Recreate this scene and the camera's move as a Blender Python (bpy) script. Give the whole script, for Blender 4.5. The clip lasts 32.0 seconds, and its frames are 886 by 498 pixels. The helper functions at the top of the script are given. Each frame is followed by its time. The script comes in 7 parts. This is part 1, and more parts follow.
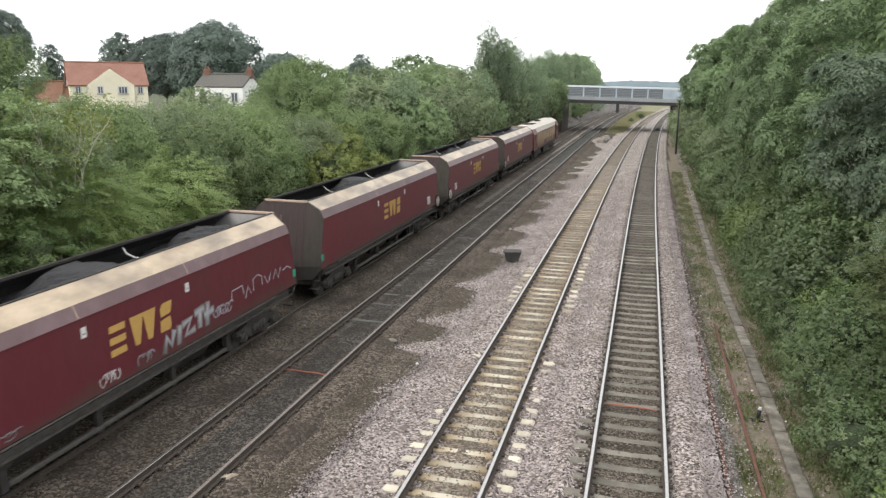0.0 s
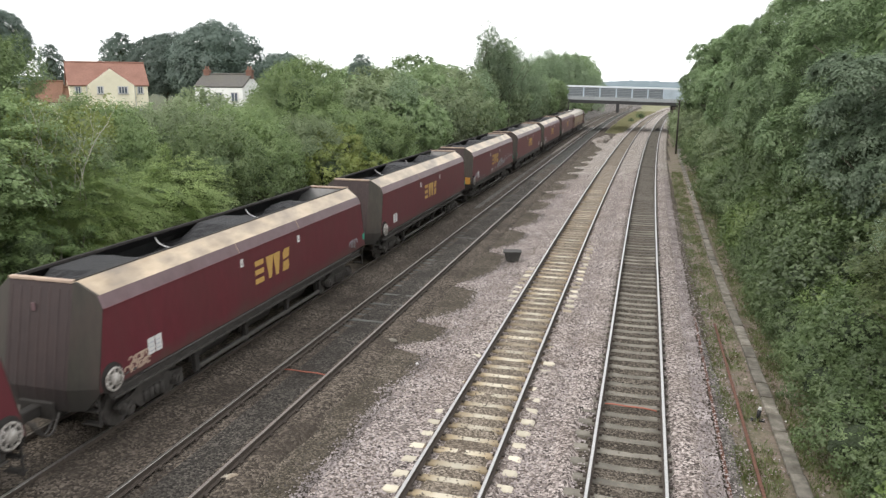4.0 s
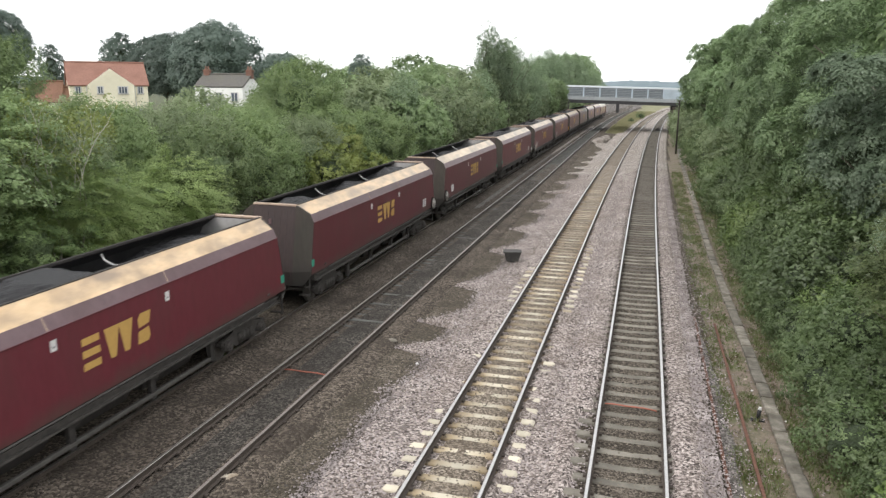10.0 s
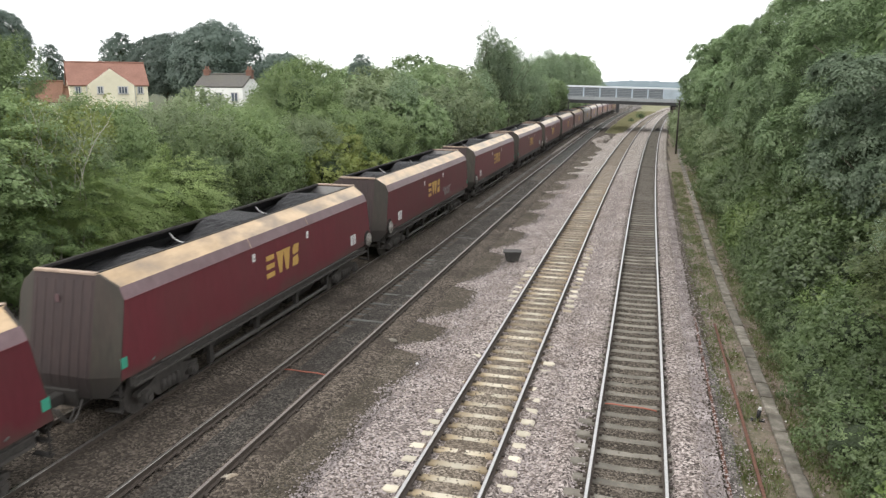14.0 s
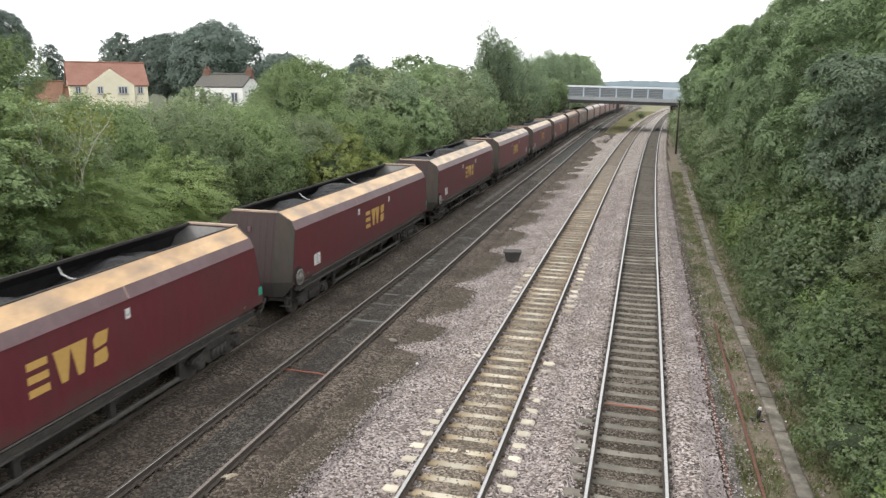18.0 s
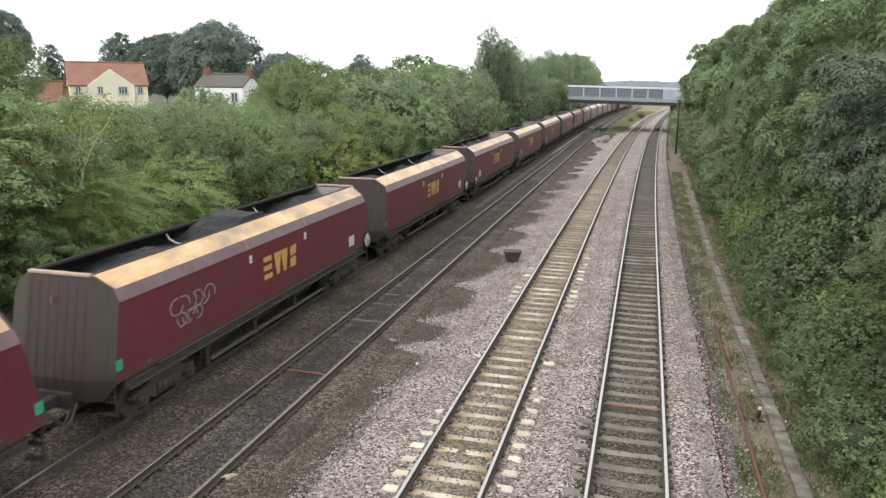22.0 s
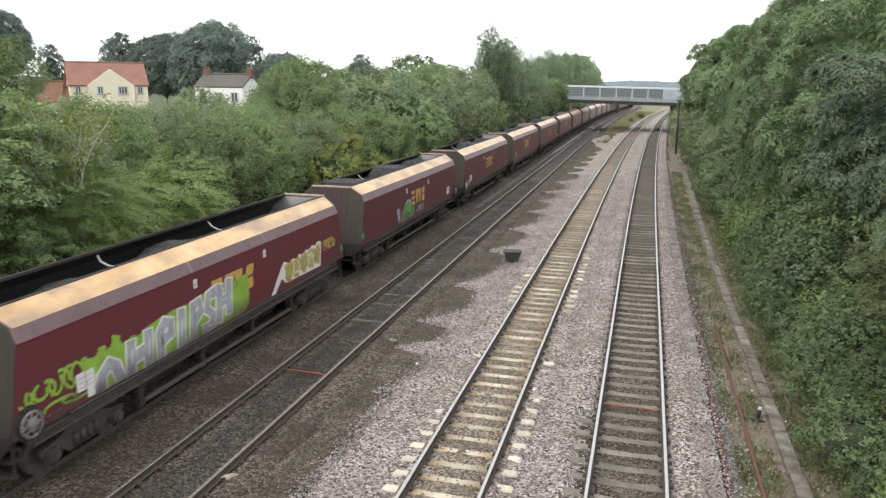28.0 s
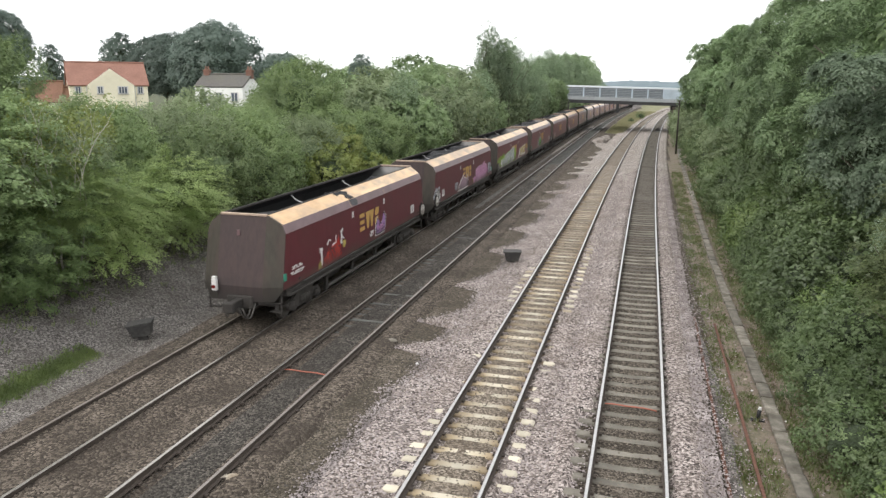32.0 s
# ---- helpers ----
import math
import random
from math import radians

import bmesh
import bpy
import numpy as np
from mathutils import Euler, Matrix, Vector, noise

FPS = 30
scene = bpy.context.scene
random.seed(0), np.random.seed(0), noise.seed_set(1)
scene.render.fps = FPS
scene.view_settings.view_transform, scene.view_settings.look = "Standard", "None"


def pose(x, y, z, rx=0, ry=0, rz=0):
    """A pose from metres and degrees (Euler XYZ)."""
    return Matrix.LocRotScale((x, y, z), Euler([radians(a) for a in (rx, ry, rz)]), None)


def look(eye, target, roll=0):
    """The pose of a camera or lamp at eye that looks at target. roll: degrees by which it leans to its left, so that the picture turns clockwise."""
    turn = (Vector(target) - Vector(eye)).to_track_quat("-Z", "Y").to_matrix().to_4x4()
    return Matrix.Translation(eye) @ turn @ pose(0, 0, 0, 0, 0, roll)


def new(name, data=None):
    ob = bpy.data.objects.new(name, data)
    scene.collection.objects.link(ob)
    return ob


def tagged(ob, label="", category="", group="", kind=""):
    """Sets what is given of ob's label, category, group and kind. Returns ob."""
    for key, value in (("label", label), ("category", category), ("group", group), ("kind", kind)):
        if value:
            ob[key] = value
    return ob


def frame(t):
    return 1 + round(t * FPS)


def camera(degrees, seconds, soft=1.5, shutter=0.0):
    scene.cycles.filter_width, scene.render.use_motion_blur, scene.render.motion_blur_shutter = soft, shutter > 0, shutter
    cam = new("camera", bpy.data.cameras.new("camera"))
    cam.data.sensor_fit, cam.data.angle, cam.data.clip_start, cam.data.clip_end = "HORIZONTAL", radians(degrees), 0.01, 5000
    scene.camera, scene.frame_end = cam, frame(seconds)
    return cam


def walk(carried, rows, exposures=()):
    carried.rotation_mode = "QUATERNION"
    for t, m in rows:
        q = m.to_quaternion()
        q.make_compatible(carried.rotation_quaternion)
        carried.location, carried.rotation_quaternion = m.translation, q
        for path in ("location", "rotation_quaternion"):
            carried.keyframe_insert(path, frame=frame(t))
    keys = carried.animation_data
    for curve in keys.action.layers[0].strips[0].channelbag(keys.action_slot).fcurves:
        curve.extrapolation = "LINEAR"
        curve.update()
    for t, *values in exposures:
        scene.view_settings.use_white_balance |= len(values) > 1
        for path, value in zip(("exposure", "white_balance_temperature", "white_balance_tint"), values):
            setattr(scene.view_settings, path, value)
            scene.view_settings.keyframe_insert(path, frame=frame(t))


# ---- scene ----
# ---- camera ----
cam = camera(62.16, 32.0, soft=1.4, shutter=0.2)
EYE = (0.0, 0.0, 7.675)
YAW, TILT = radians(-15.227), radians(12.698)
AIM = (EYE[0] + math.sin(YAW) * math.cos(TILT), EYE[1] + math.cos(YAW) * math.cos(TILT), EYE[2] - math.sin(TILT))
VIEW = look(EYE, AIM, 0.405)
walk(cam, [(0.0, VIEW), (32.0, VIEW)])

# ---- world and sun: a bright overcast summer day ----
world = bpy.data.worlds.new("overcast_sky")
scene.world = world
world.use_nodes = True
wn, wl = world.node_tree.nodes, world.node_tree.links
sky = wn.new("ShaderNodeTexSky")
sky.sky_type = 'NISHITA'
sky.sun_disc = False
sky.sun_elevation, sky.sun_rotation = radians(44), radians(218)
sky.dust_density, sky.air_density = 6.0, 1.0
dim = wn.new("ShaderNodeMix")
dim.data_type = 'RGBA'
dim.blend_type = 'MULTIPLY'
dim.inputs[0].default_value = 1.0
dim.inputs[7].default_value = (0.1, 0.1, 0.1, 1)
wl.new(sky.outputs[0], dim.inputs[6])
cloud = wn.new("ShaderNodeMix")
cloud.data_type = 'RGBA'
cloud.inputs[0].default_value = 0.86
cloud.inputs[7].default_value = (1.95, 1.97, 2.0, 1)
wl.new(dim.outputs[2], cloud.inputs[6])
wl.new(cloud.outputs[2], wn["Background"].inputs[0])
wn["Background"].inputs[1].default_value = 1.0
sun_data = bpy.data.lights.new("sun", 'SUN')
sun_data.energy, sun_data.angle, sun_data.color = 1.46, radians(25), (1.0, 0.96, 0.9)
sun = new("sun", sun_data)
sun.matrix_world = look((-35, -25, 55), (0, 20, 0))
scene.view_settings.exposure = 0.0


# ---- materials ----
def nodes_of(name):
    m = bpy.data.materials.new(name)
    m.use_nodes = True
    return m, m.node_tree.nodes, m.node_tree.links


def ramp_node(n, stops):
    r = n.new("ShaderNodeValToRGB")
    while len(r.color_ramp.elements) < len(stops):
        r.color_ramp.elements.new(0.5)
    for e, (pos, col) in zip(r.color_ramp.elements, stops):
        e.position, e.color = pos, (*col, 1)
    return r


def mat(name, c1, c2, scale=4.0, rough=0.8, bump=0.3, bscale=60.0, metal=0.0, stain=None, stain_scale=0.5, stain_amount=0.5,
        per_object=0.0, stretch=(1, 1, 1), depth=0.01):
    """A surface with grain (c1 to c2), larger stains and a fine relief, in metres."""
    m, n, l = nodes_of(name)
    b = n["Principled BSDF"]
    tc = n.new("ShaderNodeTexCoord")
    mp = n.new("ShaderNodeMapping")
    mp.inputs["Scale"].default_value = stretch
    if per_object:
        own = n.new("ShaderNodeObjectInfo")
        far = n.new("ShaderNodeVectorMath")
        far.operation = 'MULTIPLY_ADD'
        far.inputs[1].default_value = (37.0, 53.0, 29.0)
        l.new(own.outputs["Random"], far.inputs[0])
        l.new(tc.outputs["Object"], far.inputs[2])
        l.new(far.outputs[0], mp.inputs[0])
    else:
        l.new(tc.outputs["Object"], mp.inputs[0])
    grain = n.new("ShaderNodeTexNoise")
    grain.inputs["Scale"].default_value, grain.inputs["Detail"].default_value = scale, 6
    grain.inputs["Roughness"].default_value = 0.65
    l.new(mp.outputs[0], grain.inputs["Vector"])
    r = ramp_node(n, [(0.3, c1), (0.7, c2)])
    l.new(grain.outputs["Fac"], r.inputs[0])
    out = r.outputs[0]
    if stain:
        big = n.new("ShaderNodeTexNoise")
        big.inputs["Scale"].default_value, big.inputs["Detail"].default_value = stain_scale, 5
        l.new(mp.outputs[0], big.inputs["Vector"])
        rr = ramp_node(n, [(0.42, (0, 0, 0)), (0.68, (stain_amount,) * 3)])
        l.new(big.outputs["Fac"], rr.inputs[0])
        mx = n.new("ShaderNodeMix")
        mx.data_type = 'RGBA'
        l.new(rr.outputs[0], mx.inputs[0])
        l.new(out, mx.inputs[6])
        mx.inputs[7].default_value = (*stain, 1)
        out = mx.outputs[2]
    if per_object:
        info = n.new("ShaderNodeObjectInfo")
        mr = n.new("ShaderNodeMapRange")
        mr.inputs[3].default_value, mr.inputs[4].default_value = 1 - per_object, 1 + per_object
        l.new(info.outputs["Random"], mr.inputs[0])
        hsv = n.new("ShaderNodeHueSaturation")
        l.new(mr.outputs[0], hsv.inputs["Value"])
        l.new(out, hsv.inputs["Color"])
        out = hsv.outputs[0]
    l.new(out, b.inputs["Base Color"])
    b.inputs["Roughness"].default_value, b.inputs["Metallic"].default_value = rough, metal
    if bump:
        fine = n.new("ShaderNodeTexNoise")
        fine.inputs["Scale"].default_value, fine.inputs["Detail"].default_value = bscale, 4
        l.new(mp.outputs[0], fine.inputs["Vector"])
        bp = n.new("ShaderNodeBump")
        bp.inputs["Strength"].default_value, bp.inputs["Distance"].default_value = bump, depth
        l.new(fine.outputs["Fac"], bp.inputs["Height"])
        l.new(bp.outputs[0], b.inputs["Normal"])
    return m


def ballast(name, dark, mid, light, stain, size=0.038, stain_amount=0.6, stain_scale=0.6):
    """Crushed stone: every cell a stone with a tone of its own, dark joints, patches of dirt."""
    m, n, l = nodes_of(name)
    b = n["Principled BSDF"]
    tc = n.new("ShaderNodeTexCoord")
    vor = n.new("ShaderNodeTexVoronoi")
    vor.inputs["Scale"].default_value = 1 / size
    l.new(tc.outputs["Object"], vor.inputs["Vector"])
    sep = n.new("ShaderNodeSeparateColor")
    l.new(vor.outputs["Color"], sep.inputs[0])
    r = ramp_node(n, [(0.05, dark), (0.5, mid), (0.95, light)])
    l.new(sep.outputs[0], r.inputs[0])
    big = n.new("ShaderNodeTexNoise")
    big.inputs["Scale"].default_value, big.inputs["Detail"].default_value = stain_scale, 7
    big.inputs["Roughness"].default_value = 0.6
    l.new(tc.outputs["Object"], big.inputs["Vector"])
    rr = ramp_node(n, [(0.4, (0, 0, 0)), (0.66, (stain_amount,) * 3)])
    l.new(big.outputs["Fac"], rr.inputs[0])
    mx = n.new("ShaderNodeMix")
    mx.data_type = 'RGBA'
    l.new(rr.outputs[0], mx.inputs[0])
    l.new(r.outputs[0], mx.inputs[6])
    mx.inputs[7].default_value = (*stain, 1)
    l.new(mx.outputs[2], b.inputs["Base Color"])
    b.inputs["Roughness"].default_value = 0.95
    b.inputs["Specular IOR Level"].default_value = 0.2
    bp = n.new("ShaderNodeBump")
    bp.invert = True
    bp.inputs["Strength"].default_value, bp.inputs["Distance"].default_value = 0.9, 0.03
    l.new(vor.outputs["Distance"], bp.inputs["Height"])
    l.new(bp.outputs[0], b.inputs["Normal"])
    return m


def leaves(name, dark, mid, light, clear=0.25):
    """Leaves: a tone for every leaf, patches over the crown, some light let through."""
    m, n, l = nodes_of(name)
    n.remove(n["Principled BSDF"])
    out = n["Material Output"]
    geo = n.new("ShaderNodeNewGeometry")
    r = ramp_node(n, [(0.0, dark), (0.5, mid), (1.0, light)])
    tc = n.new("ShaderNodeTexCoord")
    big = n.new("ShaderNodeTexNoise")
    big.inputs["Scale"].default_value, big.inputs["Detail"].default_value = 1.1, 2
    l.new(tc.outputs["Object"], big.inputs["Vector"])
    wide = n.new("ShaderNodeMapRange")
    wide.inputs[1].default_value, wide.inputs[2].default_value = 0.32, 0.68
    l.new(big.outputs["Fac"], wide.inputs[0])
    add = n.new("ShaderNodeMath")
    add.operation = 'MULTIPLY_ADD'
    add.inputs[1].default_value, add.inputs[2].default_value = 0.28, 0.13
    l.new(geo.outputs["Random Per Island"], add.inputs[0])
    sub = n.new("ShaderNodeMath")
    sub.operation = 'MULTIPLY_ADD'
    sub.inputs[1].default_value = 0.46
    l.new(wide.outputs[0], sub.inputs[0])
    l.new(add.outputs[0], sub.inputs[2])
    l.new(sub.outputs[0], r.inputs[0])
    info = n.new("ShaderNodeObjectInfo")
    mr = n.new("ShaderNodeMapRange")
    mr.inputs[3].default_value, mr.inputs[4].default_value = 0.8, 1.2
    l.new(info.outputs["Random"], mr.inputs[0])
    hsv = n.new("ShaderNodeHueSaturation")
    l.new(mr.outputs[0], hsv.inputs["Value"])
    l.new(r.outputs[0], hsv.inputs["Color"])
    di, tr, gl, m1, m2 = (n.new("ShaderNode" + k) for k in ("BsdfDiffuse", "BsdfTranslucent", "BsdfGlossy", "MixShader", "MixShader"))
    gl.inputs["Roughness"].default_value = 0.45
    l.new(hsv.outputs[0], di.inputs[0])
    l.new(hsv.outputs[0], tr.inputs[0])
    m1.inputs[0].default_value, m2.inputs[0].default_value = clear, 0.04
    l.new(di.outputs[0], m1.inputs[1])
    l.new(tr.outputs[0], m1.inputs[2])
    l.new(m1.outputs[0], m2.inputs[1])
    l.new(gl.outputs[0], m2.inputs[2])
    l.new(m2.outputs[0], out.inputs[0])
    return m


def plain(name, col, rough=0.5, metal=0.0):
    return mat(name, tuple(c * 0.85 for c in col), col, 12, rough, 0.1, 80, metal)


BALLAST_LIGHT = ballast("fresh_ballast", (0.038, 0.032, 0.03), (0.222, 0.187, 0.173), (0.53, 0.468, 0.435), (0.138, 0.109, 0.092), size=0.046, stain_amount=0.5)
BALLAST_WORN = ballast("worn_grey_ballast", (0.07, 0.062, 0.056), (0.275, 0.243, 0.22), (0.55, 0.5, 0.46), (0.2, 0.168, 0.142), stain_amount=0.6, stain_scale=0.35)
BALLAST_DARK = ballast("old_ballast", (0.035, 0.03, 0.023), (0.086, 0.072, 0.055), (0.205, 0.174, 0.141), (0.045, 0.038, 0.027), stain_amount=0.75, stain_scale=0.9)
BALLAST_OLD_LINE = ballast("brake_dust_ballast", (0.029, 0.024, 0.019), (0.079, 0.064, 0.051), (0.19, 0.16, 0.13), (0.042, 0.034, 0.027), size=0.05, stain_amount=0.75)
BALLAST_SOOTY = ballast("sooty_ballast", (0.02, 0.018, 0.016), (0.054, 0.049, 0.042), (0.14, 0.126, 0.11), (0.032, 0.028, 0.024), size=0.045, stain_amount=0.7)
BALLAST_TAN = ballast("rusty_ballast", (0.055, 0.045, 0.036), (0.185, 0.155, 0.122), (0.39, 0.335, 0.275), (0.115, 0.09, 0.065), stain_amount=0.6)
BALLAST_BROWN = ballast("dirty_ballast", (0.023, 0.019, 0.016), (0.078, 0.065, 0.051), (0.185, 0.159, 0.13), (0.042, 0.035, 0.026), stain_amount=0.6)
GRAVEL = ballast("grey_gravel", (0.05, 0.046, 0.043), (0.135, 0.123, 0.114), (0.28, 0.26, 0.243), (0.072, 0.064, 0.054), size=0.04, stain_amount=0.6)
SOIL = mat("cess_soil", (0.115, 0.089, 0.069), (0.26, 0.208, 0.165), 9, 0.95, 1.0, 45, stain=(0.1, 0.108, 0.05), stain_scale=1.6, stain_amount=0.85, depth=0.03)
FIELD = mat("rough_grass_ground", (0.032, 0.044, 0.016), (0.072, 0.088, 0.032), 3, 0.95, 0.6, 12, stain=(0.08, 0.068, 0.04), stain_scale=0.15, depth=0.05)
DRY_FIELD = mat("dry_grass_ground", (0.125, 0.125, 0.06), (0.235, 0.215, 0.12), 1.2, 0.95, 0.6, 12, stain=(0.07, 0.1, 0.035), stain_scale=0.25, depth=0.05)
GRASS = leaves("grass_blades", (0.075, 0.1, 0.032), (0.14, 0.175, 0.062), (0.24, 0.25, 0.11), 0.3)
WEEDS_BROWN = leaves("brown_weeds", (0.075, 0.06, 0.03), (0.14, 0.115, 0.06), (0.23, 0.2, 0.11), 0.2)
GRASS_FRESH = leaves("fresh_grass_blades", (0.075, 0.105, 0.032), (0.128, 0.172, 0.055), (0.2, 0.245, 0.088), 0.3)
GRASS_DRY = leaves("dry_grass_blades", (0.17, 0.17, 0.085), (0.26, 0.25, 0.135), (0.38, 0.35, 0.2), 0.4)
CONC_NEW = mat("cream_concrete", (0.32, 0.28, 0.222), (0.58, 0.53, 0.445), 7, 0.9, 0.3, 70, stain=(0.2, 0.15, 0.1), stain_scale=2.6, stain_amount=0.75, per_object=0.3)


def seat_stains(name, clean, seat, edge):
    """Concrete that rust has stained round the rail seats, clean at the ends and in the middle."""
    m, n, l = nodes_of(name)
    p = n["Principled BSDF"]
    p.inputs["Roughness"].default_value = 0.9
    tc, sep, ab, info = (n.new("ShaderNode" + k) for k in ("TexCoord", "SeparateXYZ", "Math", "ObjectInfo"))
    ab.operation = 'ABSOLUTE'
    l.new(tc.outputs["Object"], sep.inputs[0])
    l.new(sep.outputs[0], ab.inputs[0])
    shift = n.new("ShaderNodeVectorMath")
    l.new(tc.outputs["Object"], shift.inputs[0])
    mul = n.new("ShaderNodeMath")
    mul.operation = 'MULTIPLY'
    mul.inputs[1].default_value = 90.0
    l.new(info.outputs["Random"], mul.inputs[0])
    l.new(mul.outputs[0], shift.inputs[1])
    no, fine = n.new("ShaderNodeTexNoise"), n.new("ShaderNodeTexNoise")
    no.inputs["Scale"].default_value, no.inputs["Detail"].default_value = 3.5, 5
    fine.inputs["Scale"].default_value = 45
    l.new(shift.outputs[0], no.inputs["Vector"])
    l.new(shift.outputs[0], fine.inputs["Vector"])
    add = n.new("ShaderNodeMath")
    add.operation = 'MULTIPLY_ADD'
    add.inputs[1].default_value = 0.55
    l.new(no.outputs["Fac"], add.inputs[0])
    l.new(ab.outputs[0], add.inputs[2])
    r = ramp_node(n, [(0.3, clean), (0.62, seat), (0.88, edge), (1.0, edge), (1.0001, edge)])
    half = n.new("ShaderNodeMath")
    half.operation = 'MULTIPLY'
    half.inputs[1].default_value = 0.78
    l.new(add.outputs[0], half.inputs[0])
    l.new(half.outputs[0], r.inputs[0])
    ends = n.new("ShaderNodeMath")
    ends.operation = 'GREATER_THAN'
    ends.inputs[1].default_value = 0.93
    l.new(ab.outputs[0], ends.inputs[0])
    mix = n.new("ShaderNodeMix")
    mix.data_type = 'RGBA'
    mix.inputs[7].default_value = tuple(min(1.0, c * 1.1) for c in clean) + (1,)
    l.new(ends.outputs[0], mix.inputs[0])
    l.new(r.outputs[0], mix.inputs[6])
    hsv, mr = n.new("ShaderNodeHueSaturation"), n.new("ShaderNodeMapRange")
    mr.inputs[3].default_value, mr.inputs[4].default_value = 0.45, 1.2
    tone = n.new("ShaderNodeMath")
    tone.operation = 'MULTIPLY_ADD'
    tone.inputs[1].default_value, tone.inputs[2].default_value = 0.5, 0.0
    l.new(info.outputs["Random"], tone.inputs[0])
    both = n.new("ShaderNodeMath")
    both.operation = 'MULTIPLY_ADD'
    both.inputs[1].default_value = 0.5
    l.new(no.outputs["Fac"], both.inputs[0])
    l.new(tone.outputs[0], both.inputs[2])
    l.new(both.outputs[0], mr.inputs[0])
    l.new(mr.outputs[0], hsv.inputs["Value"])
    l.new(mix.outputs[2], hsv.inputs["Color"])
    l.new(hsv.outputs[0], p.inputs["Base Color"])
    bu = n.new("ShaderNodeBump")
    bu.inputs["Strength"].default_value, bu.inputs["Distance"].default_value = 0.5, 0.01
    l.new(fine.outputs["Fac"], bu.inputs["Height"])
    l.new(bu.outputs[0], p.inputs["Normal"])
    return m


CONC_SEAT = seat_stains("rust_stained_concrete", (0.56, 0.51, 0.405), (0.36, 0.285, 0.18), (0.17, 0.12, 0.075))
CONC_SEAT_DIRTY = seat_stains("grimy_rust_stained_concrete", (0.34, 0.288, 0.212), (0.27, 0.21, 0.14), (0.175, 0.128, 0.084))
CONC_FAR = mat("stained_concrete", (0.175, 0.153, 0.125), (0.275, 0.242, 0.198), 5, 0.9, 0.3, 70, stain=(0.145, 0.112, 0.084), stain_scale=1.5, stain_amount=0.7)
CONC_OLD = mat("dirty_concrete", (0.15, 0.138, 0.115), (0.262, 0.244, 0.203), 8, 0.9, 0.3, 70, stain=(0.06, 0.052, 0.042), stain_scale=2, per_object=0.18)
CONC_WORN = mat("brake_dust_concrete", (0.085, 0.076, 0.063), (0.15, 0.136, 0.113), 8, 0.9, 0.3, 70, stain=(0.05, 0.043, 0.034), stain_scale=2, per_object=0.2)
CONC_BURIED = mat("sooty_concrete", (0.07, 0.073, 0.067), (0.135, 0.138, 0.127), 8, 0.9, 0.3, 70, stain=(0.035, 0.032, 0.027), stain_scale=2, per_object=0.3)
CONC_GREY = mat("weathered_concrete", (0.152, 0.144, 0.128), (0.272, 0.26, 0.232), 6, 0.9, 0.3, 60, stain=(0.096, 0.092, 0.076), stain_scale=1.5, per_object=0.15)
CONC_LID = mat("stained_lid_concrete", (0.1, 0.09, 0.072), (0.26, 0.237, 0.198), 3.5, 0.9, 0.35, 60, stain=(0.07, 0.062, 0.045), stain_scale=2.6, stain_amount=0.85, per_object=0.28)
RAIL_TOP = mat("polished_rail", (0.38, 0.37, 0.36), (0.52, 0.51, 0.5), 14, 0.28, 0.05, 90, 0.9)
RAIL_TOP_WORN = mat("lightly_used_rail", (0.3, 0.28, 0.255), (0.44, 0.415, 0.385), 14, 0.28, 0.06, 90, 0.85)
RAIL_TOP_DULL = mat("worn_rail", (0.176, 0.152, 0.136), (0.32, 0.288, 0.264), 14, 0.42, 0.1, 90, 0.7)
RAIL_RUST = mat("rail_rust", (0.04, 0.031, 0.026), (0.08, 0.062, 0.048), 20, 0.85, 0.3, 90)
RUST = mat("scrap_rust", (0.075, 0.034, 0.023), (0.15, 0.07, 0.046), 14, 0.9, 0.4, 70)
def add_dirt(m, dirt, z0, z1, amount=0.8):
    """Road dirt thrown up from below over a paint, ragged at its upper edge."""
    n, l = m.node_tree.nodes, m.node_tree.links
    b = n["Principled BSDF"]
    base = b.inputs["Base Color"].links[0].from_socket
    tc, sep, nz, ad, mr, mx = (n.new("ShaderNode" + k) for k in ("TexCoord", "SeparateXYZ", "TexNoise", "Math", "MapRange", "Mix"))
    nz.inputs["Scale"].default_value, nz.inputs["Detail"].default_value = 1.6, 6
    l.new(tc.outputs["Object"], sep.inputs[0])
    l.new(tc.outputs["Object"], nz.inputs["Vector"])
    ad.operation = 'MULTIPLY_ADD'
    ad.inputs[1].default_value = -0.7
    l.new(nz.outputs["Fac"], ad.inputs[0])
    l.new(sep.outputs["Z"], ad.inputs[2])
    mr.inputs[1].default_value, mr.inputs[2].default_value, mr.inputs[3].default_value, mr.inputs[4].default_value = z0 - 0.35, z1 - 0.35, amount, 0.0
    l.new(ad.outputs[0], mr.inputs[0])
    mx.data_type = 'RGBA'
    l.new(mr.outputs[0], mx.inputs[0])
    l.new(base, mx.inputs[6])
    mx.inputs[7].default_value = (*dirt, 1)
    l.new(mx.outputs[2], b.inputs["Base Color"])
    return m


def dirty_side(name, c1, c2, dirt, z0, z1):
    """Paint with road dirt and faint downward streaks, a little different on every wagon."""
    m = mat(name, c1, c2, 5, 0.4, 0.06, 30, stain=tuple(0.6 * a + 0.4 * b for a, b in zip(c1, dirt)), stain_scale=0.9, stain_amount=0.5, stretch=(1, 1, 0.35), per_object=0.14)
    return add_dirt(m, dirt, z0, z1)


